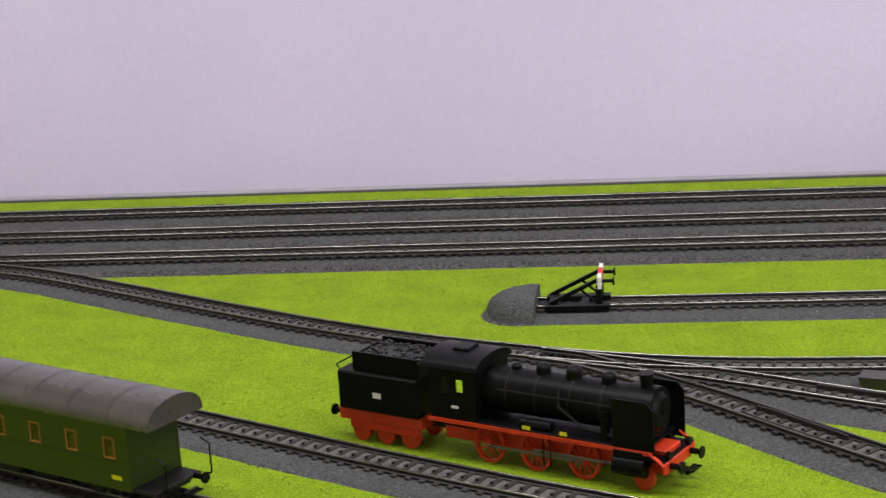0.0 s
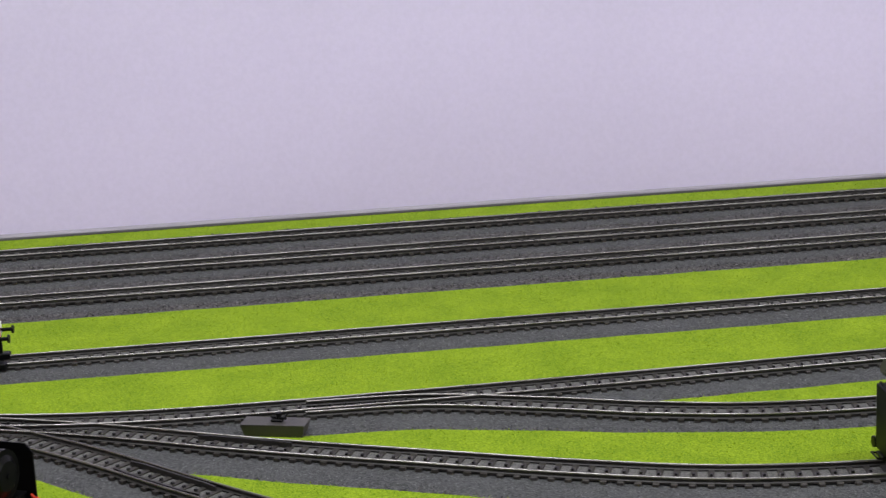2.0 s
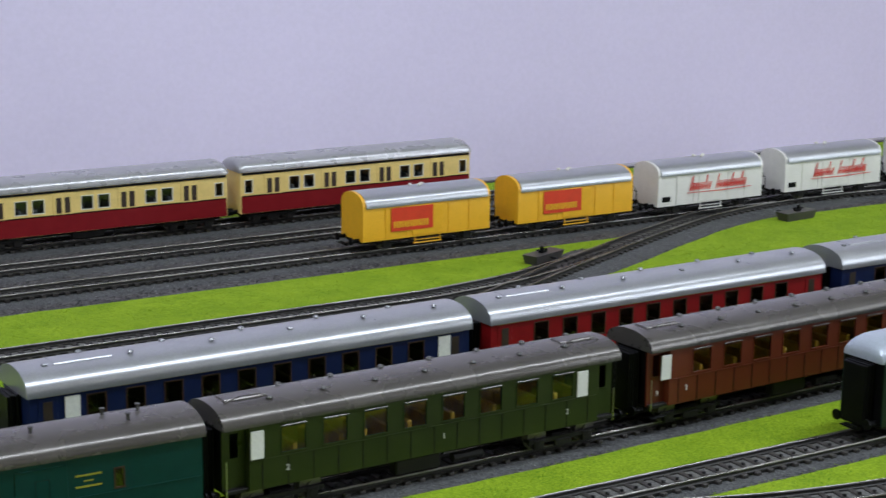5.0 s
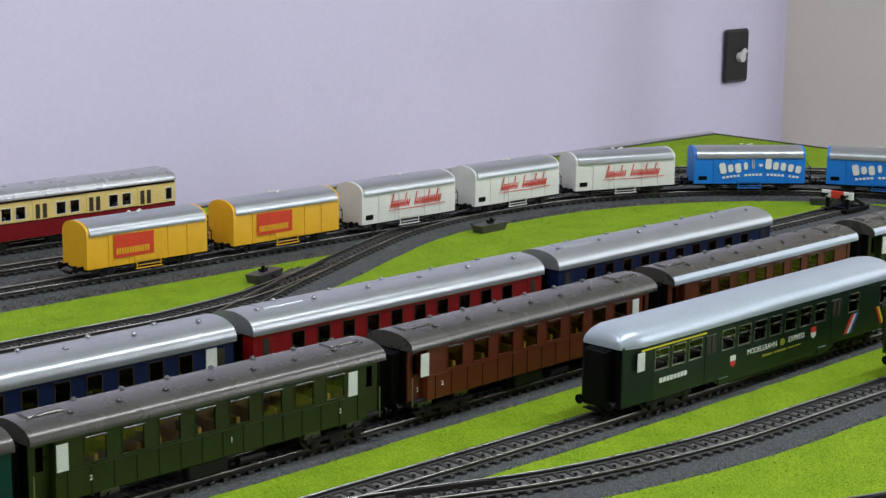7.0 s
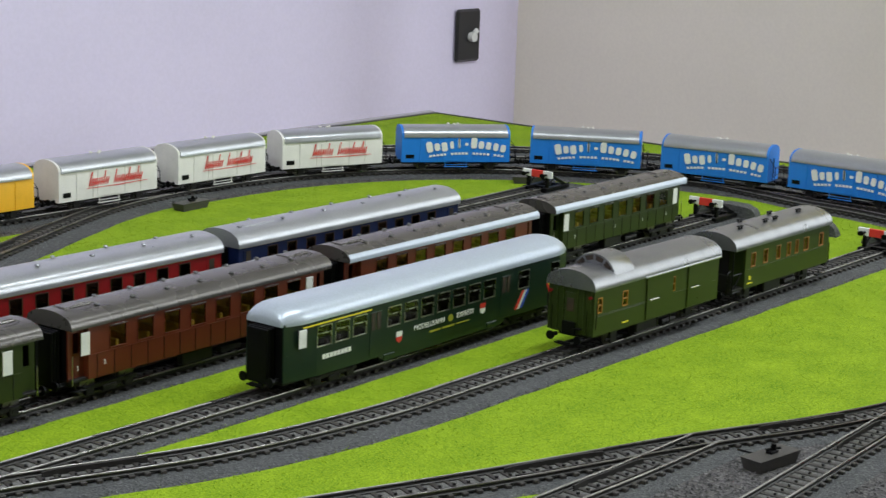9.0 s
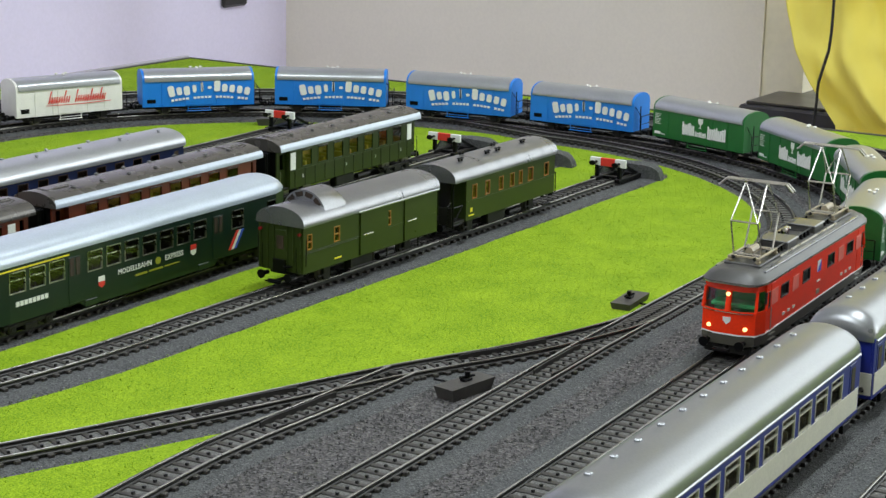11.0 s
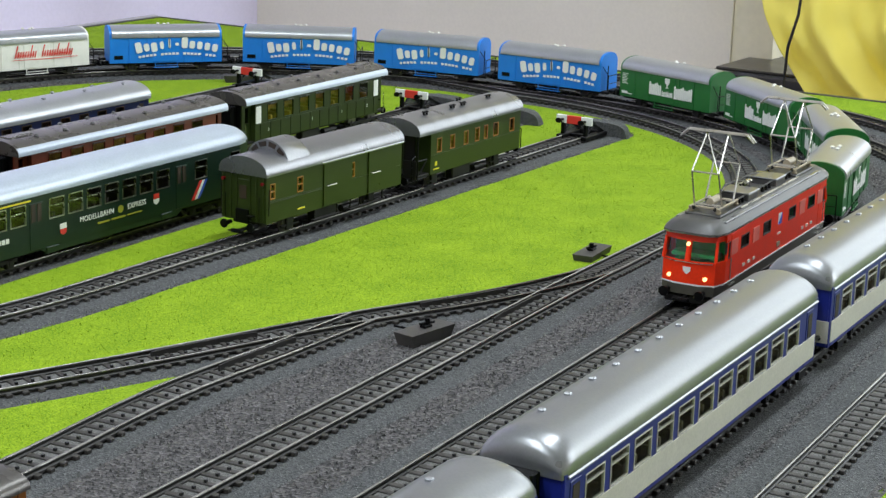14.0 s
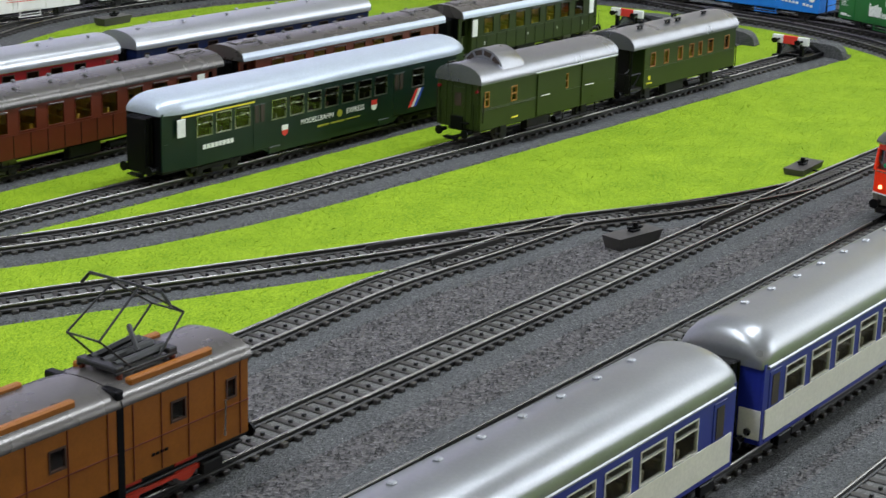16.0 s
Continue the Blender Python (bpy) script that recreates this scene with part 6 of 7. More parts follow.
    for x in (-0.0640, 0.0640):
        pantograph(root, x, 1)
        part("roof_plate", Mesh().cbox(x - 0.0165, x + 0.0165, -0.0100, 0.0100, 0.0498, 0.0512, 0.0004), M["loco_grey"], root)
        part("air_cylinder", Mesh().tube((x - 0.006, 0, 0.0555), (x + 0.006, 0, 0.0555), 0.0022, 10), M["tan"], root)
    for x, w, key in ((-0.0235, 0.0085, "loco_grey"), (0.0235, 0.0085, "loco_grey")):
        box = part("roof_box", Mesh().cbox(x - w, x + w, -0.0082, 0.0082, 0.0490, 0.0538, 0.0008), M[key], root)
        part("box_lid", Mesh().cbox(x - w - 0.0006, x + w + 0.0006, -0.0088, 0.0088, 0.0536, 0.0545, 0.0004), M["dark_silver"], box)
        part("resistor_grid", Mesh().cbox(x - w + 0.002, x + w - 0.002, -0.0086, -0.0080, 0.0500, 0.0528, 0.0002), M["brown"], box, "red-brown resistor grid")
    for q in (-1, 1):
        part("walkway", Mesh().cbox(-0.082, 0.082, min(q * 0.0112, q * 0.0142), max(q * 0.0112, q * 0.0142), 0.0478, 0.0490, 0.0003), M["dark_silver"], root, "pale grey roof walkway")
        part("conduit", Mesh().tube((-0.050, q * 0.0102, 0.0500), (0.050, q * 0.0102, 0.0500), 0.0006, 6), M["steel"], root)
        for x in (-0.074, -0.054, 0.054, 0.074):
            part("spring_cylinder", Mesh().tube((x - 0.004, q * 0.0060, 0.0535), (x + 0.004, q * 0.0060, 0.0535), 0.0011, 8), M["stud"], root)
    for k, x in enumerate((-0.0445, -0.0385, -0.0325, -0.0085, -0.0025, 0.0035, 0.0365, 0.0420, 0.0475)):
        for y in (-0.0065, 0.0065):
            part("insulator", Mesh().tube((x, y, 0.0488), (x, y, 0.0530), 0.0007, 6).tube((x, y, 0.0505), (x, y, 0.0509), 0.0013, 8).tube((x, y, 0.0516), (x, y, 0.0520), 0.0013, 8), M["black"], root)
    part("roof_line", Mesh().wire([(-0.052, -0.0065, 0.0535), (-0.030, -0.0065, 0.0538), (-0.012, -0.0065, 0.0560), (0.006, -0.0065, 0.0560), (0.030, -0.0065, 0.0572), (0.036, -0.0065, 0.0535), (0.052, -0.0065, 0.0535)], 0.0005, 6)
         .wire([(-0.052, 0.0065, 0.0535), (0.052, 0.0065, 0.0535)], 0.0005, 6), M["stud"], root, "dark roof conductor")
    part("circuit_breaker", Mesh().tube((0.010, 0.0, 0.0500), (0.010, 0.0, 0.0575), 0.0016, 10).tube((0.006, 0.0, 0.0562), (0.014, 0.0, 0.0568), 0.0012, 8), M["steel"], root)
    for e in (-1, 1):
        b = part("bogie", Mesh().cbox(e * 0.052 - 0.036, e * 0.052 + 0.036, -0.0138, -0.0118, 0.0078, 0.0112, 0.0005).cbox(e * 0.052 - 0.036, e * 0.052 + 0.036, 0.0118, 0.0138, 0.0078, 0.0112, 0.0005)
                 .cbox(e * 0.052 - 0.030, e * 0.052 + 0.030, -0.0110, 0.0110, 0.0085, 0.0118, 0.0005), M["under"], root)
        for d in (-0.0245, 0.0, 0.0245):
            wheelset(b, e * 0.052 + d, True)
            for s in (-1, 1):
                part("axle_box", Mesh().cbox(e * 0.052 + d - 0.0042, e * 0.052 + d + 0.0042, min(s * 0.0125, s * 0.0150), max(s * 0.0125, s * 0.0150), 0.0072, 0.0108, 0.0006).tube((e * 0.052 + d - 0.007, s * 0.0143, 0.0092), (e * 0.052 + d + 0.007, s * 0.0143, 0.0092), 0.0006, 6), M["under"], b)
    ends(root, 2 * Lh, 0.0130)
    return root


on_way(red_loco(), GOODS, S_LOCO, 0.052)


# ---------- suburban railcar set on the back track ----------
def suburban(lead):
    L, W = 0.200, 0.0320
    wins = [(-0.0935, 0.0068)] + [(x + d, 0.0092) for x in (-0.0495, -0.0015, 0.0465) for d in (-0.0062, 0.0062)] + [(0.0935, 0.0068)]
    # the seats carry the grey that the window glass would reflect
    c = coach("suburban_railcar", "cream and wine red suburban railcar with pale grey roof", "railcar", L, M["cream"], M["white_roof"], wins, W=W, zw=(0.0272, 0.0375), frame=M["pale"], bar=0.0005, rise=0.0082, dome=0.006, over=0.0008,
              bellows=False, group="suburban railcars", seats="grey_blind")
    for s in (-1, 1):
        y = s * W / 2
        part("lower_panel", Mesh().cbox(-L / 2 + 0.0006, L / 2 - 0.0006, min(y, y + s * 0.0004), max(y, y + s * 0.0004), 0.0122, 0.0250, 0.0001), M["deep_red"], c, "wine red lower side")
        part("dark_line", bars([(-L / 2 + 0.001, L / 2 - 0.001, 0.0249, 0.0256)], y + s * 0.0003, 0.0002), M["black"], c)
        part("eave_line", Mesh().tube((-L / 2 + 0.001, y, 0.0418), (L / 2 - 0.001, y, 0.0418), 0.0009, 6), M["black"], c)
        for x in (-0.0735, -0.0255, 0.0225, 0.0705):
            part("sliding_door", Mesh().cbox(x - 0.0072, x + 0.0072, min(y, y + s * 0.0005), max(y, y + s * 0.0005), 0.0252, 0.0405, 0.0001), M["cream"], c)
            part("door_window", bars([(x - 0.0050, x - 0.0012, 0.0265, 0.0375), (x + 0.0012, x + 0.0050, 0.0265, 0.0375)], y + s * 0.0005, 0.0002), M["dark_room"], c)
    e = -1 if lead else 1
    x = e * L / 2
    part("front_lower", Mesh().cbox(min(x, x + e * 0.0005), max(x, x + e * 0.0005), -W / 2 + 0.001, W / 2 - 0.001, 0.0122, 0.0250, 0.0001), M["deep_red"], c)
    for yy in (-0.0095, 0.0, 0.0095):
        part("front_window", Mesh().box(min(x, x + e * 0.0006), max(x, x + e * 0.0006), yy - 0.0036, yy + 0.0036, 0.0275, 0.0375), M["dark_room"], c)
    for yy in (-0.011, 0.011):
        part("tail_lamp", Mesh().tube((x, yy, 0.0205), (x + e * 0.0014, yy, 0.0205), 0.0013, 10), M["tail"], c, "small red tail lamp")
    part("end_coupler", Mesh().cbox(min(x, x + e * 0.009), max(x, x + e * 0.009), -0.0025, 0.0025, 0.0105, 0.0135, 0.0005), M["black"], c)
    return c


for k in (0, 1):
    on_way(suburban(k == 0), WAYS["outer"], at_x(Way([p for p in WAYS["outer"].p if p[1] > 0.5]), 0.135 + 0.211 * k), 0.072)


# ---------- brown articulated electric locomotive ----------
def brown_loco():
    root = thing("electric_locomotive", "orange-brown articulated electric locomotive with lowered black pantograph", "locomotive")
    W, zb, ze = 0.0320, 0.0165, 0.0440
    for n, (x0, x1) in enumerate(((0.0300, 0.0885), (-0.0480, 0.0270), (-0.1190, -0.0500))):
        wins = [(x0 + 0.0245, 0.0072)] if n != 1 else [(x0 + 0.016, 0.0072), (x0 + 0.050, 0.0072)]
        if n == 0:
            wins.append((x1 - 0.0085, 0.0052))
        if n == 2:
            wins.append((x0 + 0.0085, 0.0052))
        zw = (0.0310, 0.0385)
        for s in (-1, 1):
            wall = part("side_wall", wall_mesh(Mesh(), x1 - x0, s * W / 2, zb, ze, [(x - w / 2, x + w / 2, *zw) for x, w in wins], x0=x0), M["orange_brown"], root, smooth=False)
            for x, w in wins:
                window(wall, x, s * W / 2, zw[0], zw[1], w, M["dark_frame"], 0.0007)
            part("panel_strip", bars([(x - 0.00015, x + 0.00015, zb + 0.0005, ze - 0.001) for x in np.linspace(x0 + 0.004, x1 - 0.004, 5)] + [(x0, x1, 0.0282, 0.0286)], s * W / 2, 0.0003), M["brown"], root)
            part("lettering", bars([(x0 + 0.012 + 0.002 * k, x0 + 0.0133 + 0.002 * k, 0.0225, 0.0234) for k in range(4)], s * W / 2, 0.0003), M["black"], root)
            part("roof_duct", Mesh().cbox(x0 + 0.006, x1 - 0.014, s * 0.0118 - 0.0014, s * 0.0118 + 0.0014, 0.0472, 0.0502, 0.0006), M["orange_brown"], root)
        for x in (x0, x1):
            part("end_wall", Mesh().cbox(x - 0.0005, x + 0.0005, -W / 2 + 0.0011, W / 2 - 0.0011, zb, ze + 0.003, 0.0002), M["orange_brown"], root)
        rf = roof_mesh(x1 - x0, W, ze, 0.0058, 0.0010, 0.0, 0.0004)
        rf.v = [(x + (x0 + x1) / 2, y, z) for x, y, z in rf.v]
        part("roof", rf, M["grey_roof"], root)
        part("cab_lining", Mesh().box(x0 + 0.001, x1 - 0.001, 0.004, 0.0045, zb, ze), M["dark_room"], root)
        part("frame", Mesh().cbox(x0 - 0.001, x1 + 0.001, -0.0115, 0.0115, 0.0100, zb, 0.0004), M["under"], root)
    part("door_handrail", Mesh().wire([(0.0760, -0.0168, 0.0190), (0.0760, -0.0172, 0.0320)], 0.0004, 5), M["steel"], root)
    for x in (0.0285, -0.049):
        part("joint_bellows", Mesh().cbox(x - 0.0018, x + 0.0018, -0.0162, 0.0162, 0.0120, 0.0490, 0.0004), M["black"], root)
    pan = part("pantograph", Mesh().cbox(0.028, 0.056, -0.0090, -0.0078, 0.0462, 0.0472, 0.0002).cbox(0.028, 0.056, 0.0078, 0.0090, 0.0462, 0.0472, 0.0002), M["stud"], root, "black half-lowered pantograph")
    for y in (-0.008, 0.008):
        for x, kx in ((0.036, 0.023), (0.048, 0.061)):
            part("folded_arm", Mesh().wire([(x, y, 0.0470), (kx, y * 0.9, 0.0590), (0.042, y * 0.7, 0.0715)], 0.00042, 5), M["stud"], pan)
    for kx in (0.023, 0.061):
        part("knee_bar", Mesh().tube((kx, -0.0072, 0.0590), (kx, 0.0072, 0.0590), 0.0004, 5), M["stud"], pan)
    part("spring", Mesh().wire([(0.042, -0.0050, 0.0500), (0.046, 0.0030, 0.0560)], 0.0010, 6), M["stud"], pan)
    part("spring", Mesh().wire([(0.034, 0.0050, 0.0490), (0.044, 0.0, 0.0530)], 0.0012, 6), M["stud"], pan)
    for y in (-0.0055, 0.0, 0.0055):
        part("base_spring", Mesh().tube((0.031, y, 0.0482), (0.053, y, 0.0488), 0.0016, 8), M["stud"], pan)
    part("base_frame", Mesh().cbox(0.028, 0.032, -0.0090, 0.0090, 0.0470, 0.0490, 0.0004).cbox(0.052, 0.056, -0.0090, 0.0090, 0.0470, 0.0490, 0.0004), M["stud"], pan)
    part("contact_shoe", Mesh().wire([(0.042, -0.0200, 0.0685), (0.042, -0.0160, 0.0725), (0.042, 0.0160, 0.0725), (0.042, 0.0200, 0.0685)], 0.0006, 5), M["stud"], pan)
    for x in (0.030, 0.054):
        for y in (-0.0084, 0.0084):
            part("insulator", Mesh().tube((x + 0.006, y, 0.0460), (x + 0.006, y, 0.0506), 0.0011, 8), M["brown"], root)
    pan.location = (0.006, 0, 0.0042)
    for x in (0.062, 0.036, -0.066, -0.092):
        wheelset(root, x, True)
    for x in (0.036, 0.062, -0.066, -0.092):
        for s in (-1, 1):
            part("wheel_face", Mesh().tube((x, s * 0.0112, 0.0118), (x, s * 0.0120, 0.0118), 0.0055, 18), M["chassis_red"], root, "red wheel face")
    for s in (-1, 1):
        part("foot_board", Mesh().cbox(0.030, 0.086, s * 0.0148 - 0.0010, s * 0.0148 + 0.0010, 0.0132, 0.0142, 0.0003), M["under"], root)
    for x in (0.022, -0.052):
        part("wheel_centre", Mesh().tube((x, -0.0112, 0.0112), (x, -0.0100, 0.0112), 0.0062, 16), M["chassis_red"], root, "red wheel")
    for s in (-1, 1):
        part("coupling_rod", Mesh().cbox(0.020, 0.072, s * 0.0120 - 0.0005, s * 0.0120 + 0.0005, 0.0088, 0.0104, 0.0002), M["chassis_red"], root, "red side rod")
        part("sand_box", Mesh().cbox(0.068, 0.078, s * 0.0125 - 0.0015, s * 0.0125 + 0.0015, 0.0062, 0.0105, 0.0004), M["under"], root)
    for y in (-0.0098, 0.0098):
        put("buffer", BUFFER, M["black"], root, 0.0895, y, 0.0132)
        put("buffer", BUFFER, M["black"], root, -0.1200, y, 0.0132, math.pi)
    put("coupler", HOOK, M["black"], root, 0.0900, 0, 0.0098)
    return root


INNER = WAYS["inner"]
on_way(brown_loco(), INNER, at_x(Way(list(INNER.p[:120])), -0.0270), 0.06)


# ---------- black steam locomotive with its tender ----------
def steam_loco():
    root = thing("steam_locomotive", "black steam locomotive and tender with red wheels, on the grass", "locomotive")
    R = M["chassis_red"]
    B = M["black"]
    bar_z = 0.0165
    part("boiler", Mesh().tube((-0.010, 0, 0.0322), (0.072, 0, 0.0322), 0.0103, 24), B, root)
    part("smokebox", Mesh().tube((0.072, 0, 0.0322), (0.088, 0, 0.0322), 0.0109, 24).tube((0.088, 0, 0.0322), (0.0898, 0, 0.0322), 0.0086, 24, 0.0062).tube((0.0898, 0, 0.0322), (0.0906, 0, 0.0322), 0.0012, 8), B, root)
    for x in (0.005, 0.022, 0.042, 0.060):
        part("boiler_band", Mesh().tube((x - 0.0005, 0, 0.0322), (x + 0.0005, 0, 0.0322), 0.0105, 24), M["under"], root)
    part("chimney", Mesh().tube((0.081, 0, 0.0410), (0.081, 0, 0.0478), 0.0030, 14, 0.0033).tube((0.081, 0, 0.0478), (0.081, 0, 0.0487), 0.0039, 14), B, root)
    for x, r, h in ((0.060, 0.0038, 0.0462), (0.040, 0.0042, 0.0467), (0.022, 0.0038, 0.0462), (0.006, 0.0026, 0.0452)):
        part("dome", Mesh().tube((x, 0, 0.0400), (x, 0, h - 0.002), r, 14).ball((x, 0, h - 0.002), r, 14, 8, 0.7), B, root)
    for s in (-1, 1):
        part("cab_side", wall_mesh(Mesh(), 0.028, s * 0.0148, 0.0165, 0.0436, [(-0.0325, -0.0275, 0.0315, 0.0390), (-0.0220, -0.0175, 0.0325, 0.0385)], x0=-0.038), B, root, smooth=False)
    part("cab_front", Mesh().box(-0.0110, -0.0100, -0.0137, 0.0137, 0.0165, 0.0450), B, root)
    part("cab_roof", Mesh().loft([[(x, 0.0160 * math.cos(math.pi * j / 14), 0.0430 + 0.0058 * math.sin(math.pi * j / 14)) for j in range(15)] for x in (-0.042, -0.008)]), B, root)
    part("roof_vent", Mesh().cbox(-0.030, -0.020, -0.005, 0.005, 0.0480, 0.0500, 0.0006), B, root)
    part("running_board", Mesh().cbox(-0.010, 0.088, -0.0152, 0.0152, 0.0196, 0.0204, 0.0002).cbox(0.086, 0.098, -0.0150, 0.0150, 0.0150, 0.0158, 0.0002), B, root)
    part("air_tank", Mesh().tube((0.016, -0.0128, 0.0228), (0.034, -0.0128, 0.0228), 0.0022, 12), B, root)
    part("pump", Mesh().tube((0.064, -0.0118, 0.0205), (0.064, -0.0118, 0.0300), 0.0024, 10).tube((0.064, -0.0118, 0.0300), (0.064, -0.0118, 0.0330), 0.0016, 10), B, root)
    part("ladder", Mesh().wire([(0.0300, -0.0153, 0.0050), (0.0300, -0.0153, 0.0196)], 0.0004, 5).wire([(0.0340, -0.0153, 0.0050), (0.0340, -0.0153, 0.0196)], 0.0004, 5), B, root)
    for s in (-1, 1):
        part("smoke_deflector", Mesh().loft([[(x, s * 0.0150 + d, z) for x, z in ((0.070, 0.0165), (0.093, 0.0165), (0.093, 0.0375), (0.089, 0.0410), (0.070, 0.0410))] for d in (-0.0004, 0.0004)]), B, root)
        part("cylinder", Mesh().tube((0.070, s * 0.0128, 0.0115), (0.087, s * 0.0128, 0.0115), 0.0048, 14).cbox(0.070, 0.087, s * 0.0128 - 0.003, s * 0.0128 + 0.003, 0.0115, 0.0190, 0.0005), B, root)
        part("frame_edge", Mesh().box(-0.040, 0.092, s * 0.0153 - 0.0003, s * 0.0153 + 0.0003, 0.0178, 0.0196).wire([(0.090, s * 0.0150, 0.0190), (0.098, s * 0.0150, 0.0140)], 0.0009, 6), R, root, "red running-board edge")
        part("side_rod", Mesh().cbox(-0.006, 0.050, s * 0.0115 - 0.0004, s * 0.0115 + 0.0004, 0.0078, 0.0092, 0.0001).cbox(0.022, 0.074, s * 0.0125 - 0.0004, s * 0.0125 + 0.0004, 0.0100, 0.0112, 0.0001), M["steel"], root)
        part("boiler_pipe", Mesh().wire([(0.036, s * 0.0085, 0.0395), (0.038, s * 0.0122, 0.0320), (0.052, s * 0.0125, 0.0245), (0.075, s * 0.0125, 0.0225)], 0.0006, 5).tube((0.0, s * 0.0110, 0.0355), (0.078, s * 0.0110, 0.0355), 0.0004, 5), M["under"], root)
        part("number_plate", bars([(-0.0250, -0.0205, 0.0250, 0.0262)], s * 0.0148, 0.0003), M["pale"], root)
        part("yellow_plate", bars([(0.018, 0.0225, 0.0206, 0.0222), (0.040, 0.0440, 0.0206, 0.0222)], s * 0.0150, 0.0004), M["yellow_p"], root)
    for x in (-0.006, 0.022, 0.050):
        for s in (-1, 1):
            y = s * 0.0082
            wh = Mesh().loft([[(x + r * math.cos(2 * math.pi * k / 24), yy, 0.0092 + r * math.sin(2 * math.pi * k / 24)) for k in range(24)] for r, yy in ((0.0092, y), (0.0092, y + s * 0.0024), (0.0078, y + s * 0.0024), (0.0078, y), (0.0092, y))], caps=False)
            wh.tube((x, y, 0.0092), (x, y + s * 0.0030, 0.0092), 0.0018, 10)
            for k in range(12):
                a = 2 * math.pi * k / 12
                wh.tube((x, y + s * 0.0014, 0.0092), (x + 0.0080 * math.cos(a), y + s * 0.0014, 0.0092 + 0.0080 * math.sin(a)), 0.0005, 4)
            part("driving_wheel", wh, R, root, "red spoked driving wheel")
    for x, r in ((0.084, 0.0058),):
        part("leading_wheel", Mesh().tube((x, -0.0105, r), (x, -0.0082, r), r, 18).tube((x, 0.0082, r), (x, 0.0105, r), r, 18), R, root, "red leading wheel")
    part("main_frame", Mesh().cbox(-0.036, 0.095, -0.0070, 0.0070, 0.0070, 0.0180, 0.0006), R, root, "red main frame")
    part("buffer_beam", Mesh().cbox(0.0965, 0.0985, -0.0150, 0.0150, 0.0100, 0.0152, 0.0004), R, root, "red buffer beam")
    for y in (-0.0098, 0.0098):
        put("buffer", BUFFER, B, root, 0.0985, y, 0.0128)
        part("front_lamp", Mesh().tube((0.0965, y, 0.0172), (0.0990, y, 0.0172), 0.0018, 10), B, root)
    put("coupler", HOOK, B, root, 0.0990, 0, 0.0085)
    # tender
    t0, t1 = -0.098, -0.046
    part("tender_body", Mesh().cbox(t0, t1, -0.0158, 0.0158, 0.0165, 0.0350, 0.0008), B, root)
    part("coal_bunker", wall_mesh(wall_mesh(Mesh(), t1 - t0 - 0.010, -0.0130, 0.0350, 0.0440, [], x0=t0 + 0.009), t1 - t0 - 0.010, 0.0130, 0.0350, 0.0440, [], x0=t0 + 0.009)
         .box(t0 + 0.009, t0 + 0.010, -0.0120, 0.0120, 0.0350, 0.0425), B, root)
    coal = Mesh()
    rnd = random.Random(4)
    for k in range(150):
        r = rnd.uniform(0.0008, 0.0015)
        coal.ball((rnd.uniform(t0 + 0.012, t1 - 0.002), rnd.uniform(-0.0108, 0.0108), 0.0418 + rnd.uniform(-0.0006, 0.0006)), r, 6, 4)
    coal.cbox(t0 + 0.0105, t1 - 0.001, -0.0118, 0.0118, 0.0345, 0.0418, 0.0003)
    part("coal", coal, M["stud"], root, "black coal load", smooth=False)["kind"] = "stuff"
    part("tender_rail", Mesh().wire([(t0 + 0.0005, -0.0140, 0.0350), (t0 - 0.001, -0.0140, 0.0372), (t0 - 0.001, 0.0140, 0.0372), (t0 + 0.0005, 0.0140, 0.0350)], 0.0004, 5), B, root)
    part("tender_frame", Mesh().cbox(t0 - 0.002, t1, -0.0135, 0.0135, 0.0105, 0.0165, 0.0005).cbox(t0 + 0.004, t1 - 0.004, -0.0128, -0.0112, 0.0065, 0.0110, 0.0006).cbox(t0 + 0.004, t1 - 0.004, 0.0112, 0.0128, 0.0065, 0.0110, 0.0006), R, root, "red tender frame")
    for x in (t0 + 0.010, t0 + 0.026, t0 + 0.042):
        part("tender_wheel", Mesh().tube((x, -0.0108, 0.0058), (x, -0.0082, 0.0058), 0.0058, 18).tube((x, 0.0082, 0.0058), (x, 0.0108, 0.0058), 0.0058, 18), R, root, "red tender wheel")
    for s in (-1, 1):
        part("number_plate", bars([(-0.0745, -0.0695, 0.0240, 0.0265)], s * 0.0158, 0.0003), M["pale"], root)
        put("buffer", BUFFER, R, root, t0 - 0.002, s * 0.0098, 0.0128, math.pi)
    part("drawbar", Mesh().cbox(t1 - 0.002, -0.034, -0.003, 0.003, 0.0095, 0.0120, 0.0004), M["under"], root)
    return root


s = steam_loco()
s.matrix_basis = Matrix.Translation((-0.6405, 0.0510, LAWN)) @ Matrix.Rotation(radians(-25.5), 4, "Z") @ Matrix.Diagonal((0.885, 1.03, 1.05, 1))

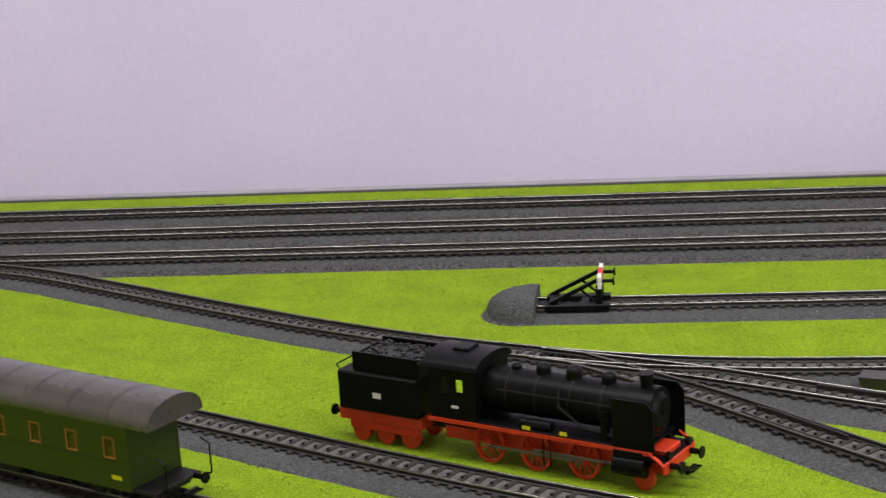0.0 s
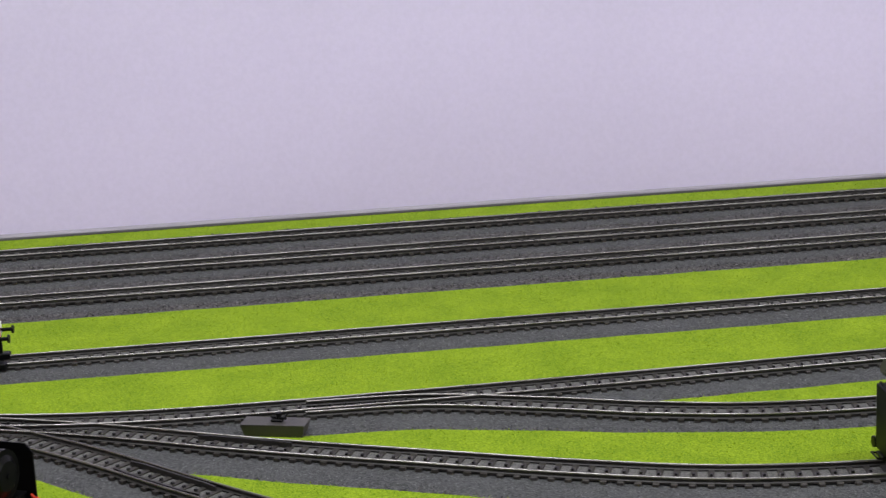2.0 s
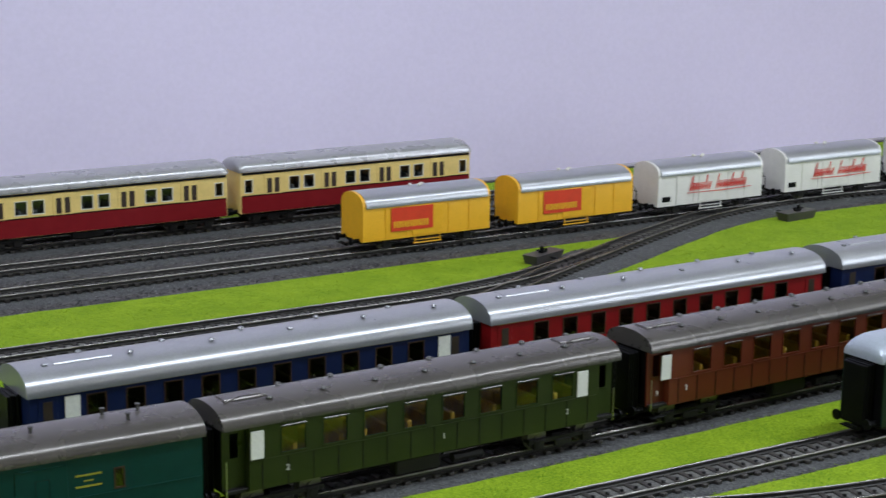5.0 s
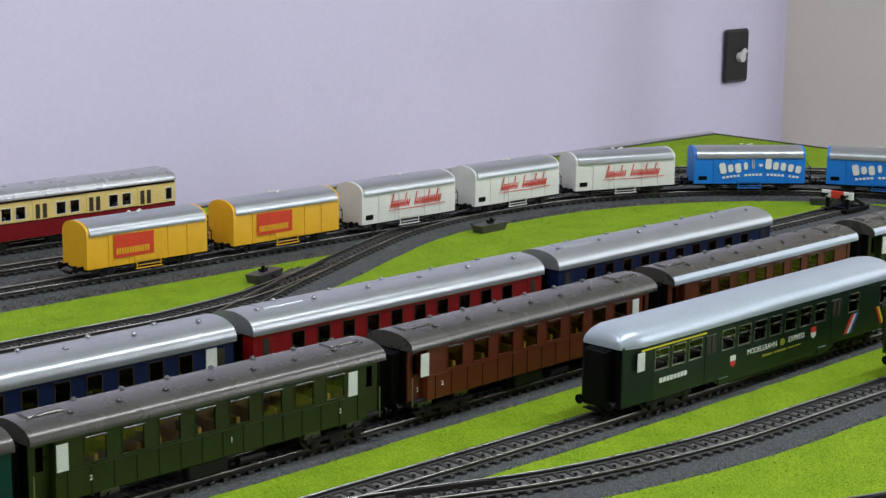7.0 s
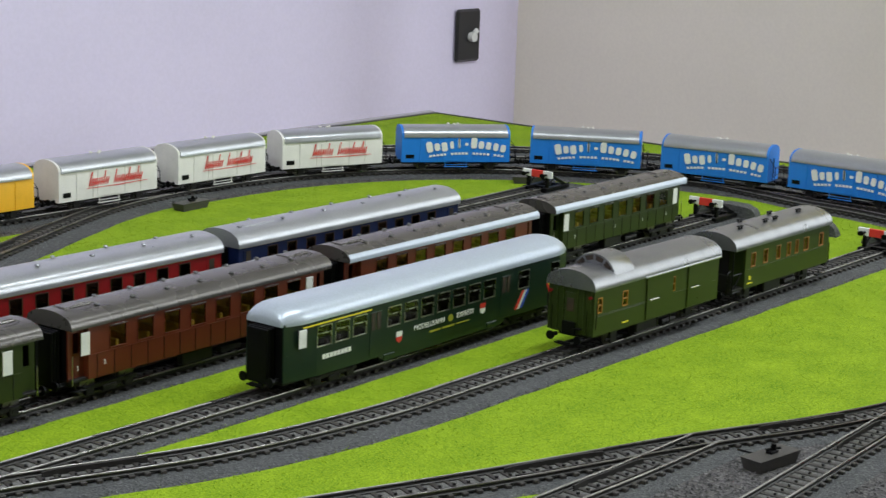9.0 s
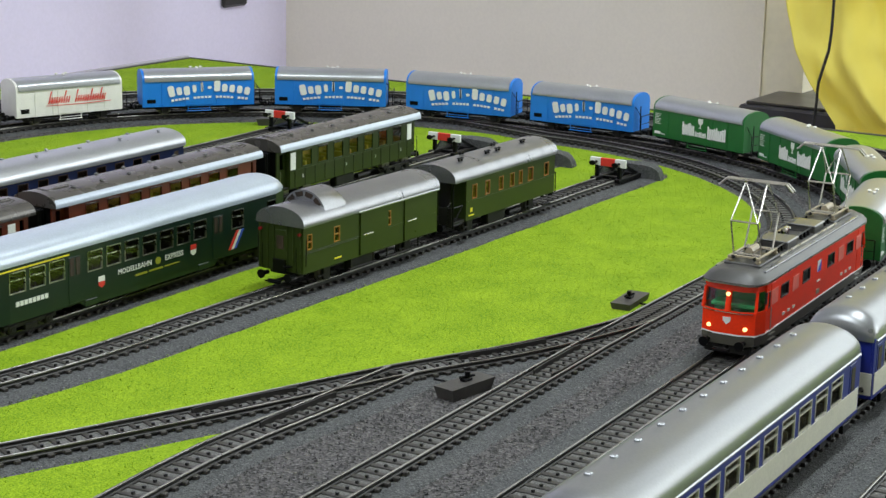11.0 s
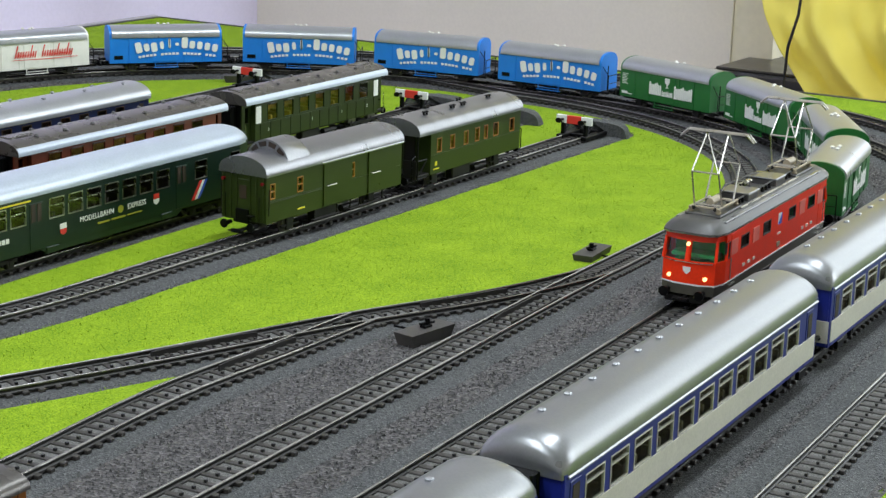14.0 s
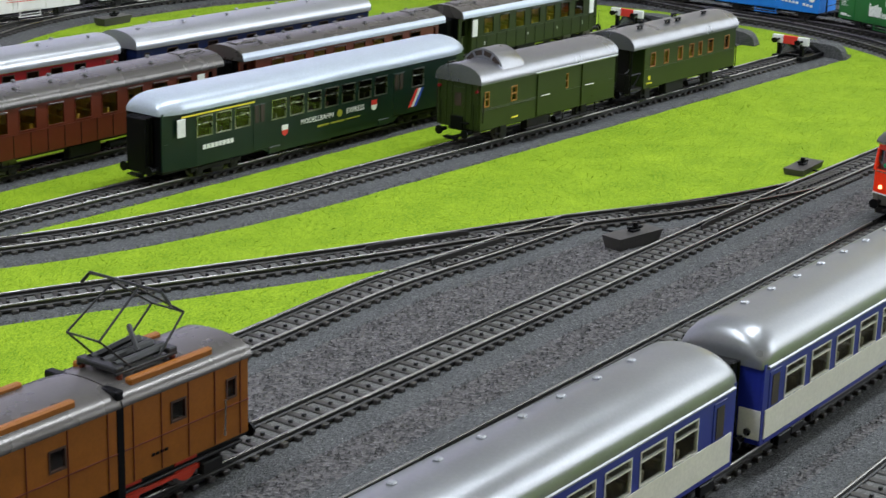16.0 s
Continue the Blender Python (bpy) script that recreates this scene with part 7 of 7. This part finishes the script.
# ---------- buffer stops and gravel mounds ----------
def stop_template():
    root = thing("buffer_stop", "black buffer stop with red and white beam at a track end", "buffer stop", "buffer stops")
    for y in (-0.0155, 0.0062):
        part("white_block", Mesh().cbox(-0.0018, 0.0006, y, y + 0.0093, 0.0185, 0.0270, 0.0003), M["white_p"], root, "white beam end")
    part("red_block", Mesh().cbox(-0.0020, 0.0007, -0.0062, 0.0062, 0.0185, 0.0270, 0.0003), M["red_p"], root, "red beam middle")
    for y in (-0.0098, 0.0098):
        part("buffer", Mesh().tube((-0.0018, y, 0.0225), (-0.0080, y, 0.0225), 0.0013, 8).tube((-0.0080, y, 0.0225), (-0.0092, y, 0.0225), 0.0027, 12), M["black"], root)
        part("brace", Mesh().loft([[(0.0, y - 0.0011, 0.0222), (0.0, y + 0.0011, 0.0222), (0.0, y + 0.0011, 0.0252), (0.0, y - 0.0011, 0.0252)], [(0.0300, y - 0.0011, 0.0050), (0.0300, y + 0.0011, 0.0050), (0.0300, y + 0.0011, 0.0080), (0.0300, y - 0.0011, 0.0080)]]), M["black"], root)
        part("post", Mesh().cbox(-0.0018, 0.0018, y - 0.0014, y + 0.0014, 0.0035, 0.0200, 0.0004).wire([(0.0, y, 0.0060), (0.0115, y, 0.0175)], 0.0009, 6), M["black"], root)
    part("base", Mesh().cbox(-0.0060, 0.0320, -0.0130, -0.0070, 0.0022, 0.0068, 0.0006).cbox(-0.0060, 0.0320, 0.0070, 0.0130, 0.0022, 0.0068, 0.0006).cbox(0.006, 0.011, -0.010, 0.010, 0.0025, 0.0060, 0.0005).cbox(0.024, 0.030, -0.010, 0.010, 0.0025, 0.0075, 0.0005), M["black"], root)
    return root


def mound(x, y, turn):
    """A small heap of gravel behind a stop, straight at the front and rounded behind."""
    m = Mesh()
    rings = []
    for r, z in ((0.0325, -0.003), (0.0310, 0.0025), (0.0290, 0.0065), (0.0262, 0.0088), (0.0215, 0.0100), (0.0140, 0.0106), (0.0040, 0.0108)):
        ring = []
        for j in range(25):
            a = -math.pi / 2 + math.pi * j / 24
            wob_r = 1 + 0.07 * noise.noise((x * 30 + 3 * math.cos(a), y * 30 + 3 * math.sin(a), z * 90))
            ring.append((0.95 * r * math.cos(a) * wob_r, 0.92 * r * math.sin(a) * wob_r, z + 0.0006 * noise.noise((x * 50 + 5 * math.cos(a), r * 400, y * 50 + 5 * math.sin(a)))))
        rings.append(ring)
    m.loft(rings)
    ob = tagged(part("gravel_mound", m, M["bed"]), "rounded heap of grey gravel behind a track end", "gravel mound", "gravel mounds")
    ob.matrix_basis = Matrix.Translation((x, y, 0)) @ Matrix.Rotation(turn, 4, "Z")


stop = stop_template()
LOWER = Matrix.Diagonal((1, 1, 0.86, 1))
stop.matrix_basis = pose(-0.6085, 0.2856, 0.0, rz=180) @ LOWER
mound(-0.646, 0.2856, math.pi)
for x, y, a in ((0.9300, 0.2200, 3.0), (0.9250, 0.0430, 1.6), (0.9120, -0.0372, 1.5), (0.9090, -0.1190, 0.3)):
    copy_thing(stop, pose(x, y, 0, rz=a) @ LOWER)
    if y < 0.2:
        mound(x + 0.034, y, radians(a))


# ---------- switch motors ----------
def motor(x, y, turn, z=0.0):
    root = thing("switch_motor", "small grey switch motor box with black lever beside a turnout", "switch motor", "switch motors")
    h = 0.0062
    top, low = 0.0165, 0.0145
    part("case", Mesh().loft([[(-low, -0.0050, -0.0005), (low, -0.0050, -0.0005), (low, 0.0050, -0.0005), (-low, 0.0050, -0.0005)], [(-top, -0.0062, h), (top, -0.0062, h), (top, 0.0062, h), (-top, 0.0062, h)]]), M["motor"], root)
    part("lever", Mesh().cbox(-0.002, 0.004, -0.0018, 0.0018, h, h + 0.0014, 0.0003).tube((0.002, 0, h), (0.002, 0, h + 0.0045), 0.0014, 8).tube((-0.0025, 0.0012, h + 0.002), (0.006, -0.0012, h + 0.002), 0.0007, 6), M["black"], root)
    part("rod", Mesh().tube((0.0, 0.006, 0.0035), (0.0, 0.020, 0.0028), 0.0006, 6), M["black"], root)
    root.matrix_basis = Matrix.Translation((x, y, z)) @ Matrix.Rotation(turn, 4, "Z")


motor(0.3950, -0.3060, radians(-8))
motor(0.5960, -0.2960, radians(186), -0.0025)
motor(0.3860, 0.3420, radians(200))
motor(0.6420, 0.3660, radians(5))
motor(-0.4560, 0.1380, radians(-18))
motor(0.9620, 0.2520, radians(-50))
motor(1.0150, -0.2720, radians(-140))


# ---------- wall plate, sill, curtain and cables ----------
PX, PZ = 1.848, 0.0270
pl = thing("socket_plate", "black wall socket plate with a pale plug, on the lilac wall", "wall plate")
part("plate", Mesh().cbox(PX - 0.030, PX + 0.030, YB - 0.008, YB - 0.0005, PZ - 0.041, PZ + 0.041, 0.0038), M["plate"], pl)
part("plug", Mesh().tube((PX + 0.004, YB - 0.008, PZ - 0.002), (PX + 0.004, YB - 0.016, PZ - 0.002), 0.0075, 14).tube((PX + 0.008, YB - 0.012, PZ + 0.004), (PX + 0.013, YB - 0.014, PZ + 0.009), 0.004, 10), M["white_p"], pl, "pale plug with lever")

SX, SZ = 1.865, -0.080
solid("window_sill", Mesh().cbox(SX, XR + 0.16, -1.3, 0.180, SZ - 0.042, SZ - 0.004, 0.003), M["sill"], "dark slate front of the window sill", "window sill")
solid("sill_board", Mesh().cbox(SX + 0.012, XR + 0.16, -1.3, 0.174, SZ - 0.004, SZ, 0.001), M["sill_top"], "dark polished top board of the window sill", "window sill")
solid("sill_front", Mesh().box(SX + 0.02, XR - 0.001, -1.3, 0.165, FLOOR + 0.001, SZ - 0.0425), M["beige"], "beige boxed front below the sill", "wall")


def curtain():
    m = Mesh()
    ny, nz = 150, 110
    th = 0.004
    grid = []
    for i in range(ny + 1):
        u = i / ny
        col = []
        for k in range(nz + 1):
            v = k / nz
            z = -0.150 + 0.72 * v
            # the edge is drawn aside towards the sill and falls back higher up
            edge = 0.014 + 0.105 * (1 - math.exp(-max(0.0, z + 0.085) / 0.115)) + 0.10 * max(0.0, z - 0.10)
            y = edge - 0.27 * u * (1 - 0.12 * math.exp(-((z + 0.02) / 0.1) ** 2))
            low = math.exp(-((z + 0.015) / 0.055) ** 2)
            w = 0.012 * math.sin(u * 16 + 5.0 * z) + 0.004 * math.sin(u * 34 + 9 * z) + 0.016 * noise.noise((u * 4.7, z * 10, 2.0))
            w -= low * (0.014 + 0.016 * noise.noise((u * 7, z * 22, 5.0)))          # bunched where it meets the sill
            w += 0.010 * noise.noise((u * 10 - z * 16, z * 9, 8.0))
            col.append((1.790 + w, y, z))
        grid.append(col)
    front = [p for c in grid for p in c]
    rear = [(x + th, y, z) for x, y, z in front]
    n = nz + 1
    f = []
    N = len(front)
    for i in range(ny):
        for k in range(nz):
            a = i * n + k
            f += [(a, a + n, a + n + 1, a + 1), (N + a, N + a + 1, N + a + n + 1, N + a + n)]
    for k in range(nz):
        f += [(k, k + 1, N + k + 1, N + k), (ny * n + k, N + ny * n + k, N + ny * n + k + 1, ny * n + k + 1)]
    m.add(front + rear, f)
    ob = part("curtain", m, M["curtain"])
    ob.data.set_sharp_from_angle(angle=math.pi)
    tagged(ob, "bright yellow cotton curtain hanging in soft folds", "curtain")


curtain()
solid("curtain_rod", Mesh().tube((1.79, 0.20, 0.572), (1.79, -0.30, 0.572), 0.006, 12).tube((1.79, 0.20, 0.572), (XR, 0.21, 0.572), 0.005, 8).tube((1.79, -0.28, 0.572), (XR + 0.1, -0.28, 0.572), 0.005, 8), M["steel"], "thin steel curtain rod", "curtain rod")


def cable(pts, r, label):
    way = bend([(a, b) for a, b, c in pts], 0.02)
    zs = np.interp(np.linspace(0, 1, len(way)), np.linspace(0, 1, len(pts)), [c for a, b, c in pts])
    m = Mesh().wire([(a, b, float(z)) for (a, b), z in zip(way, zs)], r, 8)
    tagged(part("cable", m, M["cable"]), label, "cable", "cables")


cable([(1.745, 0.015, 0.60), (1.745, 0.014, 0.055), (1.745, 0.016, 0.013), (1.745, 0.026, -0.026), (1.748, 0.028, -0.050), (1.752, 0.032, -0.095), (1.76, 0.034, -0.150)], 0.0019, "thin black cable hanging in front of the curtain")
cable([(1.745, -0.124, 0.60), (1.745, -0.122, 0.039), (1.745, -0.117, -0.022), (1.745, -0.102, -0.081), (1.750, -0.095, -0.250)], 0.0019, "thin black cable hanging in front of the curtain")
cable([(1.80, 0.080, -0.130), (1.815, 0.100, -0.105), (1.818, 0.125, -0.100), (1.80, 0.150, -0.130)], 0.002, "loop of black cable below the sill")
